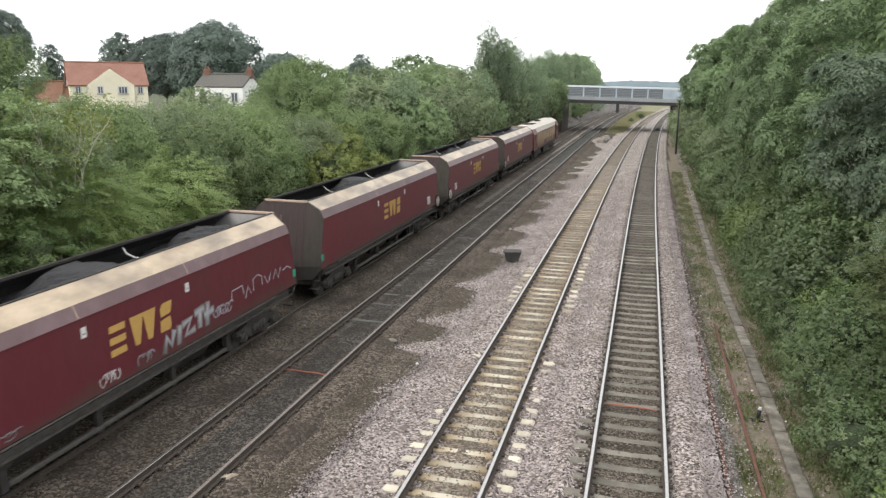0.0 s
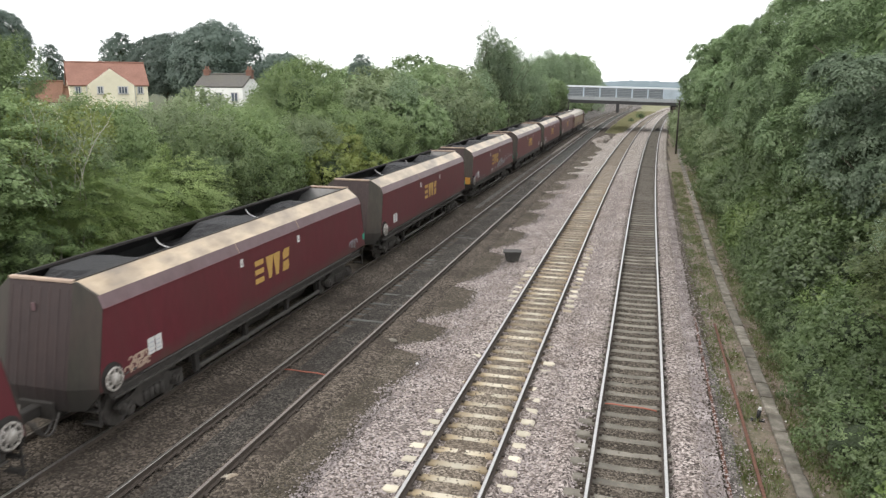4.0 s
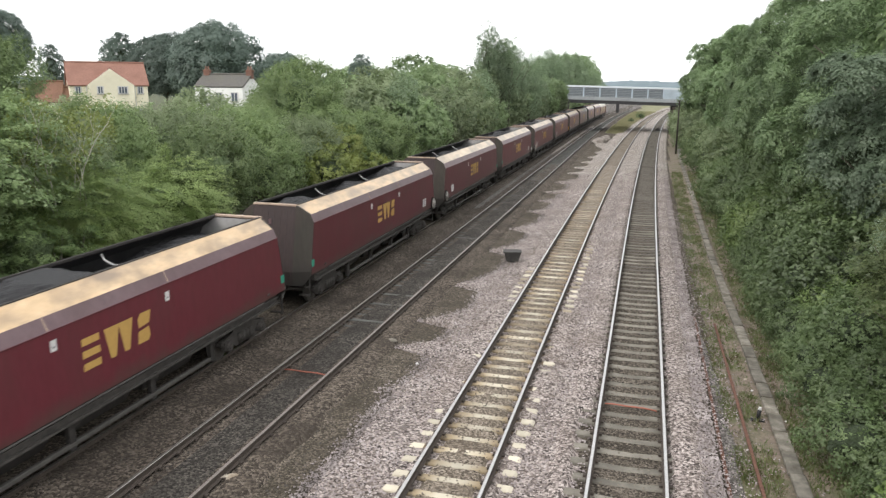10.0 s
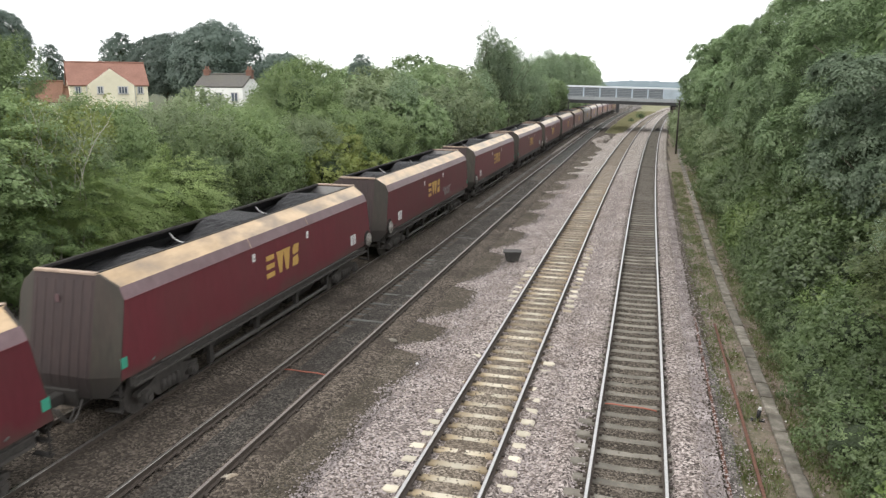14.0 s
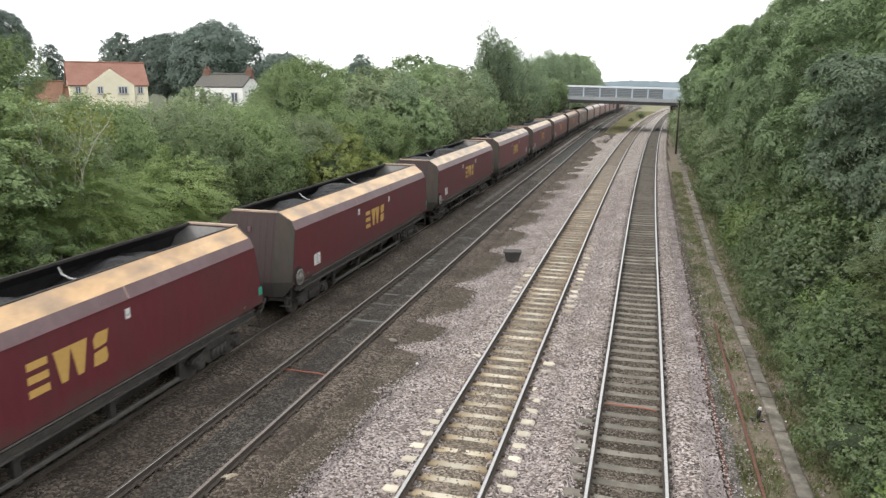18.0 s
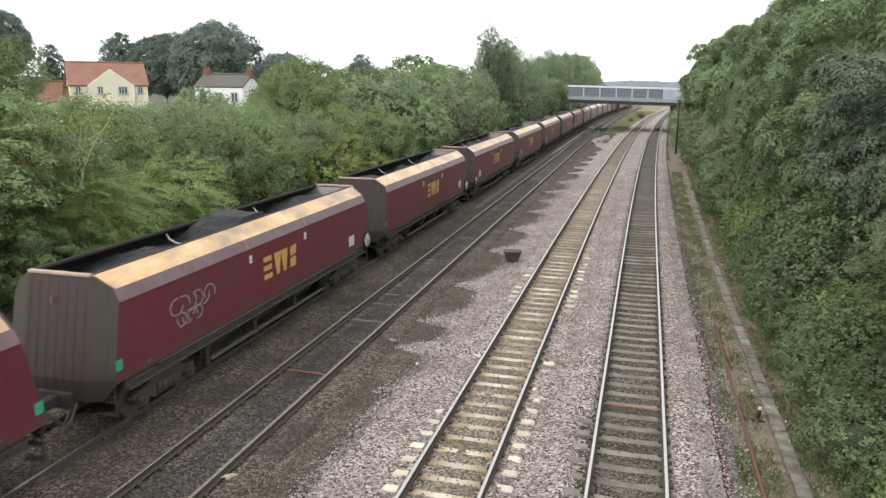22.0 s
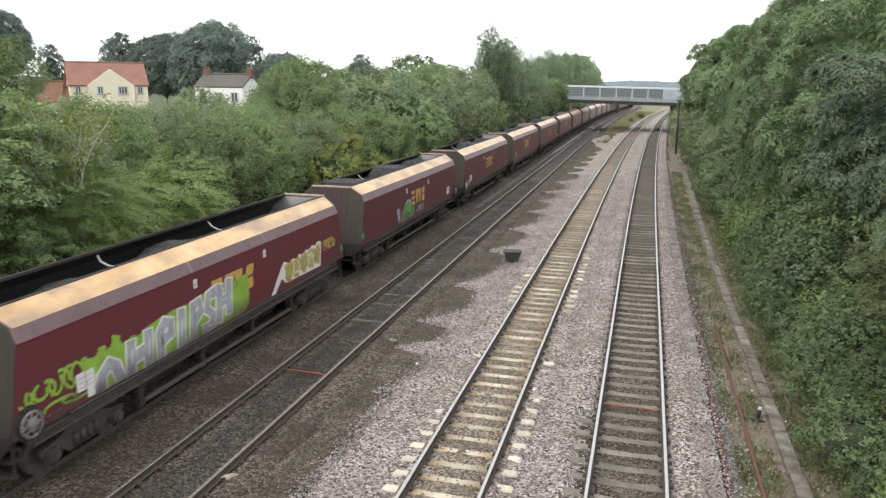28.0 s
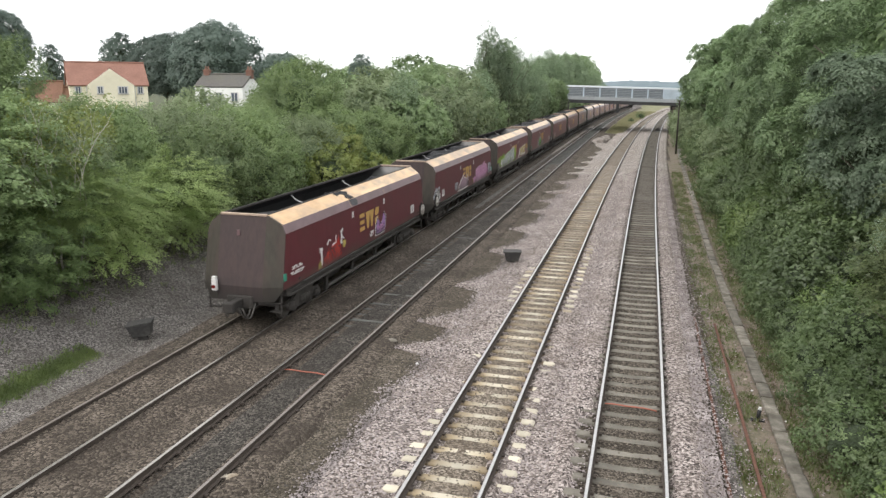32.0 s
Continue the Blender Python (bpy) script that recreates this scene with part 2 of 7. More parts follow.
MAROON = dirty_side("maroon_paint", (0.092, 0.014, 0.021), (0.118, 0.021, 0.03), (0.072, 0.047, 0.039), 1.2, 1.62)
MAUVE_PALE = mat("dusty_capping", (0.3, 0.22, 0.17), (0.45, 0.34, 0.26), 4, 0.7, 0.1, 30)
MAUVE = mat("faded_maroon_paint", (0.125, 0.079, 0.086), (0.17, 0.109, 0.117), 4, 0.36, 0.1, 30, stain=(0.1, 0.058, 0.058), stain_scale=0.9, stain_amount=0.6, per_object=0.12)
TAN_DUSTY = mat("dusty_top_paint", (0.31, 0.235, 0.155), (0.56, 0.445, 0.315), 1.3, 0.38, 0.15, 25, stain=(0.19, 0.155, 0.12), stain_scale=1.7, stain_amount=0.85, stretch=(1, 0.5, 1), per_object=0.14)
TAN = mat("tan_top_paint", (0.36, 0.245, 0.13), (0.64, 0.455, 0.27), 1.3, 0.34, 0.15, 25, stain=(0.19, 0.145, 0.105), stain_scale=1.7, stain_amount=0.85, stretch=(1, 0.5, 1), per_object=0.14)
TAN_GOLD = mat("golden_top_paint", (0.43, 0.26, 0.115), (0.72, 0.47, 0.245), 1.3, 0.34, 0.15, 25, stain=(0.24, 0.175, 0.12), stain_scale=1.7, stain_amount=0.8, stretch=(1, 0.5, 1), per_object=0.12)
END_GREY = mat("grimy_end_paint", (0.027, 0.024, 0.018), (0.047, 0.041, 0.031), 3, 0.75, 0.15, 40, stain=(0.06, 0.037, 0.032), stain_scale=0.9, stain_amount=0.5, stretch=(2.5, 2.5, 0.4), per_object=0.15)
END_PANEL = mat("streaked_end_panel", (0.03, 0.02, 0.02), (0.047, 0.031, 0.03), 4, 0.75, 0.15, 40, stain=(0.052, 0.033, 0.03), stain_scale=1.1, stain_amount=0.6, stretch=(5, 5, 0.35), per_object=0.12)
for m in (END_GREY, END_PANEL):
    add_dirt(m, (0.018, 0.016, 0.014), 1.0, 1.75, 0.75)
LINER = mat("hopper_lining", (0.012, 0.012, 0.013), (0.034, 0.033, 0.033), 3, 0.7, 0.2, 30)
LINER_PALE = mat("bare_hopper_slope", (0.176, 0.168, 0.16), (0.288, 0.28, 0.272), 2, 0.55, 0.1, 30, stain=(0.08, 0.08, 0.08), stain_scale=0.8)
STAY_STEEL = mat("scraped_steel", (0.38, 0.37, 0.36), (0.6, 0.59, 0.58), 8, 0.5, 0.1, 40)
COAL = mat("coal", (0.004, 0.004, 0.005), (0.016, 0.016, 0.018), 14, 0.75, 1.0, 22, depth=0.06)
SMEAR = mat("coal_dust_smear", (0.055, 0.055, 0.058), (0.1, 0.1, 0.105), 6, 0.8, 0.3, 30)
GRIME = mat("underframe_grime", (0.017, 0.015, 0.013), (0.04, 0.035, 0.031), 5, 0.85, 0.3, 50)
GRIME_MID = mat("dusty_bogie", (0.03, 0.027, 0.024), (0.07, 0.062, 0.055), 6, 0.8, 0.3, 50)
GRIME_LIGHT = mat("scuffed_underframe", (0.048, 0.043, 0.039), (0.092, 0.085, 0.077), 6, 0.7, 0.2, 50)
WHEEL = mat("wheel_steel", (0.055, 0.05, 0.046), (0.13, 0.118, 0.108), 8, 0.5, 0.2, 50, 0.3)
GOLD = plain("gold_lettering_paint", (0.5, 0.31, 0.09), 0.5)
WHITE = plain("white_paint", (0.624, 0.616, 0.6), 0.5)
DIRTY_WHITE = mat("dirty_white_paint", (0.12, 0.105, 0.092), (0.4, 0.38, 0.35), 9, 0.7, 0.2, 50, per_object=0.55)
GREEN_TAG = plain("green_label", (0.04, 0.288, 0.192), 0.5)
ORANGE_TAG = plain("orange_board", (0.496, 0.24, 0.04), 0.6)
BLACK = plain("black_paint", (0.012, 0.012, 0.013), 0.6)
PRINT_PALE = plain("faint_print", (0.4, 0.42, 0.47), 0.6)
SIGN_GREY = plain("print_grey", (0.28, 0.28, 0.28), 0.6)
SPRAY_SILVER = mat("silver_spray_paint", (0.24, 0.248, 0.272), (0.368, 0.384, 0.416), 3, 0.5, 0.05, 40)
SPRAY_WHITE = mat("white_spray_paint", (0.5, 0.5, 0.49), (0.66, 0.66, 0.65), 3, 0.6, 0.05, 40)
SPRAY_ROSE = mat("pale_rose_spray_paint", (0.5, 0.3, 0.42), (0.62, 0.4, 0.52), 3, 0.6, 0.05, 40)
SPRAY_LIME = mat("lime_spray_paint", (0.16, 0.288, 0.032), (0.24, 0.4, 0.056), 3, 0.6, 0.05, 40)
SPRAY_PINK = mat("pink_spray_paint", (0.36, 0.16, 0.288), (0.464, 0.224, 0.376), 3, 0.6, 0.05, 40)
SPRAY_PURPLE = mat("purple_spray_paint", (0.24, 0.128, 0.288), (0.336, 0.2, 0.4), 3, 0.6, 0.05, 40)
SPRAY_MAUVE = mat("mauve_spray_paint", (0.24, 0.16, 0.2), (0.32, 0.22, 0.27), 3, 0.6, 0.05, 40)
SPRAY_RED = mat("red_spray_paint", (0.304, 0.024, 0.02), (0.4, 0.04, 0.028), 3, 0.6, 0.05, 40)
SPRAY_YELLOW = mat("ochre_spray_paint", (0.336, 0.264, 0.056), (0.44, 0.36, 0.104), 3, 0.6, 0.05, 40)
SPRAY_GREEN = mat("green_spray_paint", (0.048, 0.224, 0.08), (0.08, 0.32, 0.128), 3, 0.6, 0.05, 40)
SPRAY_GREY = mat("faded_grey_spray_paint", (0.16, 0.152, 0.144), (0.256, 0.24, 0.232), 3, 0.6, 0.05, 40)
for m in (SPRAY_SILVER, SPRAY_LIME, SPRAY_PINK, SPRAY_PURPLE, SPRAY_MAUVE, SPRAY_RED, SPRAY_YELLOW, SPRAY_GREEN, SPRAY_GREY, SPRAY_WHITE, SPRAY_ROSE):
    add_dirt(m, (0.06, 0.048, 0.042), 1.3, 1.75, 0.85)
LOCO_RED = mat("loco_maroon_paint", (0.085, 0.022, 0.022), (0.115, 0.03, 0.029), 4, 0.45, 0.05, 30)
LOCO_GOLD = mat("loco_gold_band", (0.25, 0.18, 0.11), (0.34, 0.25, 0.16), 4, 0.5, 0.05, 30)
LOCO_ROOF = mat("dusty_loco_roof", (0.44, 0.41, 0.36), (0.58, 0.54, 0.48), 3, 0.7, 0.1, 30)
GLASS = plain("dark_glass", (0.016, 0.02, 0.024), 0.08)
HOUSE_GLASS = plain("window_glass", (0.1, 0.12, 0.15), 0.08)
LAMP_RED = plain("red_lens", (0.14, 0.012, 0.012), 0.2)
BRIDGE_PAINT = mat("pale_blue_steel", (0.36, 0.44, 0.51), (0.46, 0.54, 0.61), 3, 0.5, 0.05, 30, stain=(0.264, 0.304, 0.336), stain_scale=0.4)
BRIDGE_FASCIA = mat("weathered_grey_steel", (0.27, 0.29, 0.3), (0.36, 0.38, 0.39), 3, 0.6, 0.05, 30, stain=(0.2, 0.21, 0.21), stain_scale=0.5)
BRIDGE_MESH = mat("grey_parapet_sheet", (0.09, 0.1, 0.108), (0.14, 0.155, 0.165), 3, 0.6, 0.05, 30)
BRIDGE_RAIL = mat("whitish_steel", (0.56, 0.6, 0.63), (0.68, 0.71, 0.74), 3, 0.45, 0.05, 30)
BRIDGE_BAR = mat("grey_blue_bars", (0.2, 0.235, 0.26), (0.3, 0.335, 0.36), 3, 0.5, 0.05, 30)
BRIDGE_DECK = mat("dark_bridge_steel", (0.024, 0.024, 0.026), (0.048, 0.048, 0.05), 3, 0.8, 0.1, 30)
BRICK = mat("sooty_brickwork", (0.045, 0.034, 0.028), (0.1, 0.075, 0.06), 5, 0.9, 0.4, 30, stain=(0.035, 0.032, 0.028), stain_scale=0.6)
RENDER_CREAM = mat("cream_render", (0.76, 0.71, 0.545), (0.83, 0.785, 0.62), 2, 0.9, 0.1, 40, stain=(0.62, 0.56, 0.42), stain_scale=0.4)
RENDER_WHITE = mat("white_render", (0.72, 0.72, 0.7), (0.8, 0.8, 0.78), 2, 0.9, 0.1, 40, stain=(0.62, 0.62, 0.59), stain_scale=0.4)
PANTILE = mat("orange_pantiles", (0.2, 0.1, 0.074), (0.285, 0.148, 0.11), 5, 0.85, 0.5, 9, stain=(0.18, 0.085, 0.06), stain_scale=0.6, depth=0.04)
PANTILE_OLD = mat("weathered_pantiles", (0.16, 0.08, 0.052), (0.24, 0.132, 0.088), 5, 0.9, 0.5, 9, stain=(0.112, 0.072, 0.048), stain_scale=0.6, depth=0.04)
SLATE = mat("grey_slate", (0.066, 0.061, 0.056), (0.112, 0.106, 0.097), 5, 0.75, 0.4, 12, stain=(0.104, 0.096, 0.072), stain_scale=0.6)
CHIMNEY_BRICK = mat("red_chimney_brick", (0.14, 0.075, 0.055), (0.21, 0.115, 0.085), 7, 0.9, 0.4, 30)
BARK = mat("bark", (0.056, 0.046, 0.036), (0.128, 0.108, 0.084), 7, 0.95, 0.8, 22, stretch=(1, 1, 0.3), depth=0.03)
BARK_PALE = mat("pale_dead_bark", (0.36, 0.34, 0.3), (0.55, 0.52, 0.47), 7, 0.95, 0.5, 22, stretch=(1, 1, 0.3))
LEAF_HEDGE = leaves("hedge_leaves", (0.108, 0.154, 0.064), (0.19, 0.262, 0.108), (0.31, 0.392, 0.172), 0.4)
LEAF_BRIGHT = leaves("bright_leaves", (0.175, 0.245, 0.094), (0.31, 0.4, 0.155), (0.46, 0.55, 0.235), 0.46)
LEAF_LEAFY = leaves("leafy_bush_leaves", (0.145, 0.21, 0.102), (0.255, 0.338, 0.162), (0.39, 0.47, 0.245), 0.46)
LEAF_DEEP = leaves("deep_green_leaves", (0.08, 0.128, 0.046), (0.16, 0.23, 0.088), (0.275, 0.355, 0.155), 0.38)
LEAF_ASH = leaves("ash_leaves", (0.055, 0.083, 0.049), (0.15, 0.208, 0.128), (0.325, 0.405, 0.28), 0.28)
LEAF_ASH_GREEN = leaves("ash_leaves_green", (0.07, 0.11, 0.052), (0.185, 0.262, 0.128), (0.345, 0.45, 0.24), 0.36)
LEAF_SHRUB = leaves("bramble_leaves", (0.056, 0.086, 0.034), (0.108, 0.155, 0.062), (0.205, 0.262, 0.118), 0.34)
LEAF_SHRUB_LIGHT = leaves("fresh_bramble_leaves", (0.07, 0.11, 0.03), (0.13, 0.186, 0.058), (0.215, 0.28, 0.1), 0.3)
# Far foliage and birches: leaf colours paled to put in the distance haze.
LEAF_HAZE = leaves("haze_paled_leaves", (0.132, 0.196, 0.09), (0.222, 0.305, 0.142), (0.315, 0.41, 0.208), 0.46)
LEAF_BIRCH_TALL = leaves("tall_birch_leaves", (0.115, 0.165, 0.095), (0.205, 0.275, 0.16), (0.31, 0.385, 0.24), 0.46)
# Trees round the houses: blue-grey distance haze mixed into the leaf colour.
LEAF_DARK_HAZE = leaves("dark_leaves_hazed", (0.11, 0.15, 0.125), (0.15, 0.2, 0.165), (0.19, 0.245, 0.2), 0.42)
LEAF_OLIVE = leaves("olive_leaves", (0.036, 0.05, 0.02), (0.088, 0.113, 0.043), (0.215, 0.243, 0.105), 0.26)
LEAF_YELLOW = leaves("yellowing_leaves", (0.12, 0.16, 0.042), (0.225, 0.27, 0.075), (0.36, 0.39, 0.12), 0.42)
LEAF_WILLOW = leaves("greygreen_leaves", (0.11, 0.148, 0.076), (0.195, 0.244, 0.128), (0.3, 0.355, 0.2), 0.38)
# Crown cores: solid lumps whose dark colour stands in for shade between leaves.
CORE_SHADE = mat("crown_core_shade", (0.025, 0.036, 0.018), (0.055, 0.078, 0.035), 6, 0.95, 1.0, 9, depth=0.1)
CORE_SHADE_FAR = mat("far_core_shade", (0.055, 0.078, 0.062), (0.1, 0.138, 0.108), 3, 0.95, 1.0, 5, depth=0.15)
CORE_SHADE_HEDGE = mat("hedge_core_shade", (0.07, 0.1, 0.047), (0.135, 0.185, 0.088), 5, 0.95, 1.0, 9, depth=0.1)
# The bluish base colour paints distance haze onto the hills.
HILL_HAZE = mat("haze_blue_woodland", (0.1, 0.138, 0.155), (0.14, 0.182, 0.2), 0.03, 1.0, 0.0)
BOX_GREY = mat("sooty_box", (0.022, 0.021, 0.02), (0.055, 0.053, 0.05), 8, 0.8, 0.3, 60, stain=(0.09, 0.085, 0.075), stain_scale=3, stain_amount=0.5)
WOOD_POST = mat("tarred_timber", (0.024, 0.02, 0.016), (0.056, 0.046, 0.038), 9, 0.9, 0.3, 40)
ORANGE_PIPE = plain("orange_cable_duct", (0.32, 0.1, 0.062), 0.6)


# ---- building helpers ----
CACHE = {}


def mesh_of(bm, name, materials, smooth=False):
    bmesh.ops.recalc_face_normals(bm, faces=bm.faces)
    me = bpy.data.meshes.new(name)
    bm.to_mesh(me)
    bm.free()
    for m in materials if isinstance(materials, (list, tuple)) else [materials]:
        me.materials.append(m)
    if smooth:
        for f in me.polygons:
            f.use_smooth = True
    return me


def data_mesh(name, verts, faces, materials, index=None, smooth=False):
    me = bpy.data.meshes.new(name)
    me.from_pydata([tuple(v) for v in verts] if not isinstance(verts, np.ndarray) else verts.tolist(), [], faces if isinstance(faces, list) else faces.tolist())
    for m in materials if isinstance(materials, (list, tuple)) else [materials]:
        me.materials.append(m)
    if index is not None:
        me.polygons.foreach_set("material_index", index)
    if smooth:
        for f in me.polygons:
            f.use_smooth = True
    me.update()
    return me


def thing(name, label, category, group="", kind="", at=None):
    ob = new(name)
    if at is not None:
        ob.matrix_basis = at
    return tagged(ob, label, category, group, kind)


def piece(name, me, parent, label="", at=None):
    """A mesh object under a thing or a part."""
    ob = new(name, me)
    ob.parent = parent
    if at is not None:
        ob.matrix_basis = at
    if label:
        tagged(ob, label)
    return ob


def part(name, bm, material, parent, label="", smooth=False, at=None):
    return piece(name, mesh_of(bm, name, material, smooth), parent, label, at)


def add_box(bm, x0, x1, y0, y1, z0, z1, bevel=0.0):
    vs = [bm.verts.new((x, y, z)) for x in (x0, x1) for y in (y0, y1) for z in (z0, z1)]
    fs = [bm.faces.new([vs[i] for i in q]) for q in ((0, 1, 3, 2), (4, 6, 7, 5), (0, 4, 5, 1), (2, 3, 7, 6), (0, 2, 6, 4), (1, 5, 7, 3))]
    if bevel:
        es = list({e for f in fs for e in f.edges})
        bmesh.ops.bevel(bm, geom=es, offset=bevel, segments=1, affect='EDGES')
    return bm


def box(x0, x1, y0, y1, z0, z1, bevel=0.0):
    return add_box(bmesh.new(), x0, x1, y0, y1, z0, z1, bevel)


def add_tube(bm, p, q, r0, r1=None, seg=8, caps=True):
    p, q = Vector(p), Vector(q)
    r1 = r0 if r1 is None else r1
    d = (q - p).normalized()
    u = d.orthogonal().normalized()
    v = d.cross(u)
    rings = []
    for c, r in ((p, r0), (q, r1)):
        rings.append([bm.verts.new(c + u * (r * math.cos(2 * math.pi * i / seg)) + v * (r * math.sin(2 * math.pi * i / seg))) for i in range(seg)])
    for i in range(seg):
        bm.faces.new((rings[0][i], rings[0][(i + 1) % seg], rings[1][(i + 1) % seg], rings[1][i]))
    if caps:
        bm.faces.new(rings[0][::-1])
        bm.faces.new(rings[1])
    return bm


def add_hose(bm, pts, r, seg=6):
    """One bent tube through the points."""
    rings = []
    for i, p in enumerate(pts):
        d = (pts[min(i + 1, len(pts) - 1)] - pts[max(i - 1, 0)]).normalized()
        u = d.cross(Vector((0.3, 0.2, 0.93))).normalized()
        v = d.cross(u)
        rings.append([bm.verts.new(p + u * (r * math.cos(2 * math.pi * k / seg)) + v * (r * math.sin(2 * math.pi * k / seg))) for k in range(seg)])
    for a, b in zip(rings, rings[1:]):
        for k in range(seg):
            bm.faces.new((a[k], a[(k + 1) % seg], b[(k + 1) % seg], b[k]))
    bm.faces.new(rings[0][::-1])
    bm.faces.new(rings[-1])
    return bm


def tube(p, q, r0, r1=None, seg=8):
    return add_tube(bmesh.new(), p, q, r0, r1, seg)


def add_plate(bm, corners, thick):
    """A flat plate with the given outline, thickened away from its front."""
    cs = [Vector(c) for c in corners]
    nrm = (cs[1] - cs[0]).cross(cs[2] - cs[0]).normalized()
    a = [bm.verts.new(c) for c in cs]
    b = [bm.verts.new(c - nrm * thick) for c in cs]
    bm.faces.new(a)
    bm.faces.new(b[::-1])
    k = len(cs)
    for i in range(k):
        bm.faces.new((a[i], b[i], b[(i + 1) % k], a[(i + 1) % k]))
    return bm


def plate(corners, thick):
    return add_plate(bmesh.new(), corners, thick)


# ---- the lines of the tracks ----
TRACK_X = (0.09, -3.37, -8.63, -12.04)


def bend(y, x):
    """How far the tracks have curved east by y: the running lines early, the goods lines late and little."""
    east = 1.47e-4 * max(y - 30, 0) ** 2
    mid = 7e-5 * max(y - 90, 0) ** 2 if x > -10.3 else 1.1e-4 * max(y - 130, 0) ** 2
    if x > -6.2:
        return east
    if x > -7.0:
        return mid + (east - mid) * (x + 7) / 0.8
    return mid * min(1.0, max(0.0, (x + 24.0) / 9.0))


def fall(y):
    """The whole line dips gently beyond the straight."""
    return 4e-5 * max(0.0, min(y, 250.0) - 90) ** 2 + float(np.interp(y, (250, 300, 360), (0, 0.43, 0.58)))


def stations(y0, y1):
    ys, y = [], y0
    while y < y1:
        ys.append(y)
        y += 12.0 if y < -8 else 0.6 if y < 16 else 0.3 if y < 80 else 0.6 if y < 115 else (2.0 if y < 150 else 6.0)
    return ys + [y1]


def ground_z(x, y):
    xs = (-400, -60, -26, -19.5, -15.8, -14.7, -13.7, -7.2, -6.6, -5.6, -5.0, 1.7, 2.3, 4.2, 7.0, 13.0, 60, 400)
    zs = (3.0, 2.0, 1.6, 1.2, -0.42, -0.5, -0.27, -0.24, -0.28, -0.27, -0.25, -0.25, -0.4, -0.38, 0.3, 1.2, 2.0, 3.0)
    return float(np.interp(x - (bend(y, x) if -24 < x < 40 else 0), xs, zs)) - fall(y)


# ---- ground ----
def ground():
    xs = list(np.arange(-30, 14, 0.4)) + [16, 20, 26, 34, 45, 60, 90, 150, 300, 800, 2600]
    xs = [-2600, -800, -300, -150, -100, -80, -65, -52, -44, -38, -34] + xs
    ys = [-2600, -800, -300, -100, -40, -15] + list(np.arange(-6, 60, 0.8)) + list(np.arange(60, 160, 4)) + list(np.arange(160, 420, 13)) + [500, 700, 1000, 1600, 2600]
    verts, faces, index = [], [], []
    for y in ys:
        for x in xs:
            z = ground_z(x, y)
            if x < -15.8 or x > 4.4:
                z += 0.12 * noise.noise(Vector((x * 0.6, y * 0.6, 0))) + 0.05 * noise.noise(Vector((x * 2.3, y * 2.3, 5)))
            elif x < -5 or x > 2:
                z += 0.03 * noise.noise(Vector((x * 1.5, y * 1.5, 3)))
            verts.append((x, y, z - 0.03))
    nx = len(xs)
    for j in range(len(ys) - 1):
        for i in range(nx - 1):
            faces.append((j * nx + i, j * nx + i + 1, (j + 1) * nx + i + 1, (j + 1) * nx + i))
            x, y = (xs[i] + xs[i + 1]) / 2, (ys[j] + ys[j + 1]) / 2
            k = x - bend(y, x)
            if k < -21 or k > 7:
                s = 0
            elif k < -13.6:
                s = 1
            elif k < 2.2:
                s = 2
            else:
                s = 3
            if y > 128 and -7.0 + bend(y, -8.0) < x and k < -5.4 or y > 138 and k > 3.0:
                s = 4
            index.append(s)
    me = data_mesh("ground", verts, faces, [FIELD, GRAVEL, BALLAST_DARK, SOIL, DRY_FIELD], index, smooth=True)
    tagged(new("ground", me), "railway cutting floor of gravel, soil and rough grass", "ground", kind="structure")


ground()


def strip(name, label, left, right, z, material, y0=-340.0, y1=330.0, cols=6, rough=0.02, crown=0.0, heap=None, worn_from=1e9):
    """A bed of stone that follows a track. left, right: its edges at y, before the bend."""
    verts, faces = [], []
    ys = stations(y0, y1)
    for y in ys:
        a, b = left(y), right(y)
        for i in range(cols + 1):
            f = i / cols
            x = a + (b - a) * f
            edge = i in (0, cols)
            zz = z + (heap(x, y) if heap else 0) - (0.14 if edge else 0) + crown * (1 - (2 * f - 1) ** 2) + (0 if edge else rough * noise.noise(Vector((x * 3, y * 3, z * 7))))
            verts.append((x + bend(y, x), y, zz - fall(y)))
    n = cols + 1
    for j in range(len(ys) - 1):
        for i in range(cols):
            faces.append((j * n + i, j * n + i + 1, (j + 1) * n + i + 1, (j + 1) * n + i))
    index = [int(ys[j] + 14 * noise.noise(Vector((i * 0.25, ys[j] * 0.12, 4))) > worn_from) for j in range(len(ys) - 1) for i in range(cols)]
    return tagged(new(name, data_mesh(name, verts, faces, [material, BALLAST_WORN], index, smooth=True)), label, "ballast", kind="structure")


def sunk(x, y):
    """Dirt heaped outside the rails of the goods lines."""
    b = abs(x - TRACK_X[3])
    if b < 1.7:
        return 0.115 * min(1.0, (1.7 - b) / 0.5)
    a = abs(x - TRACK_X[2])
    return 0.07 * min(1.0, max(0.0, (a - 0.78) / 0.08)) * min(1.0, max(0.0, (1.75 - a) / 0.6)) if a > 0.78 else 0.0


TIPS = (17.0, 20.35, 22.9, 27.75, 34.4, 40.0, 46.2, 50.6, 55.0, 60.9, 67.8, 72.6, 78.0, 83.5, 89.5, 96.0)


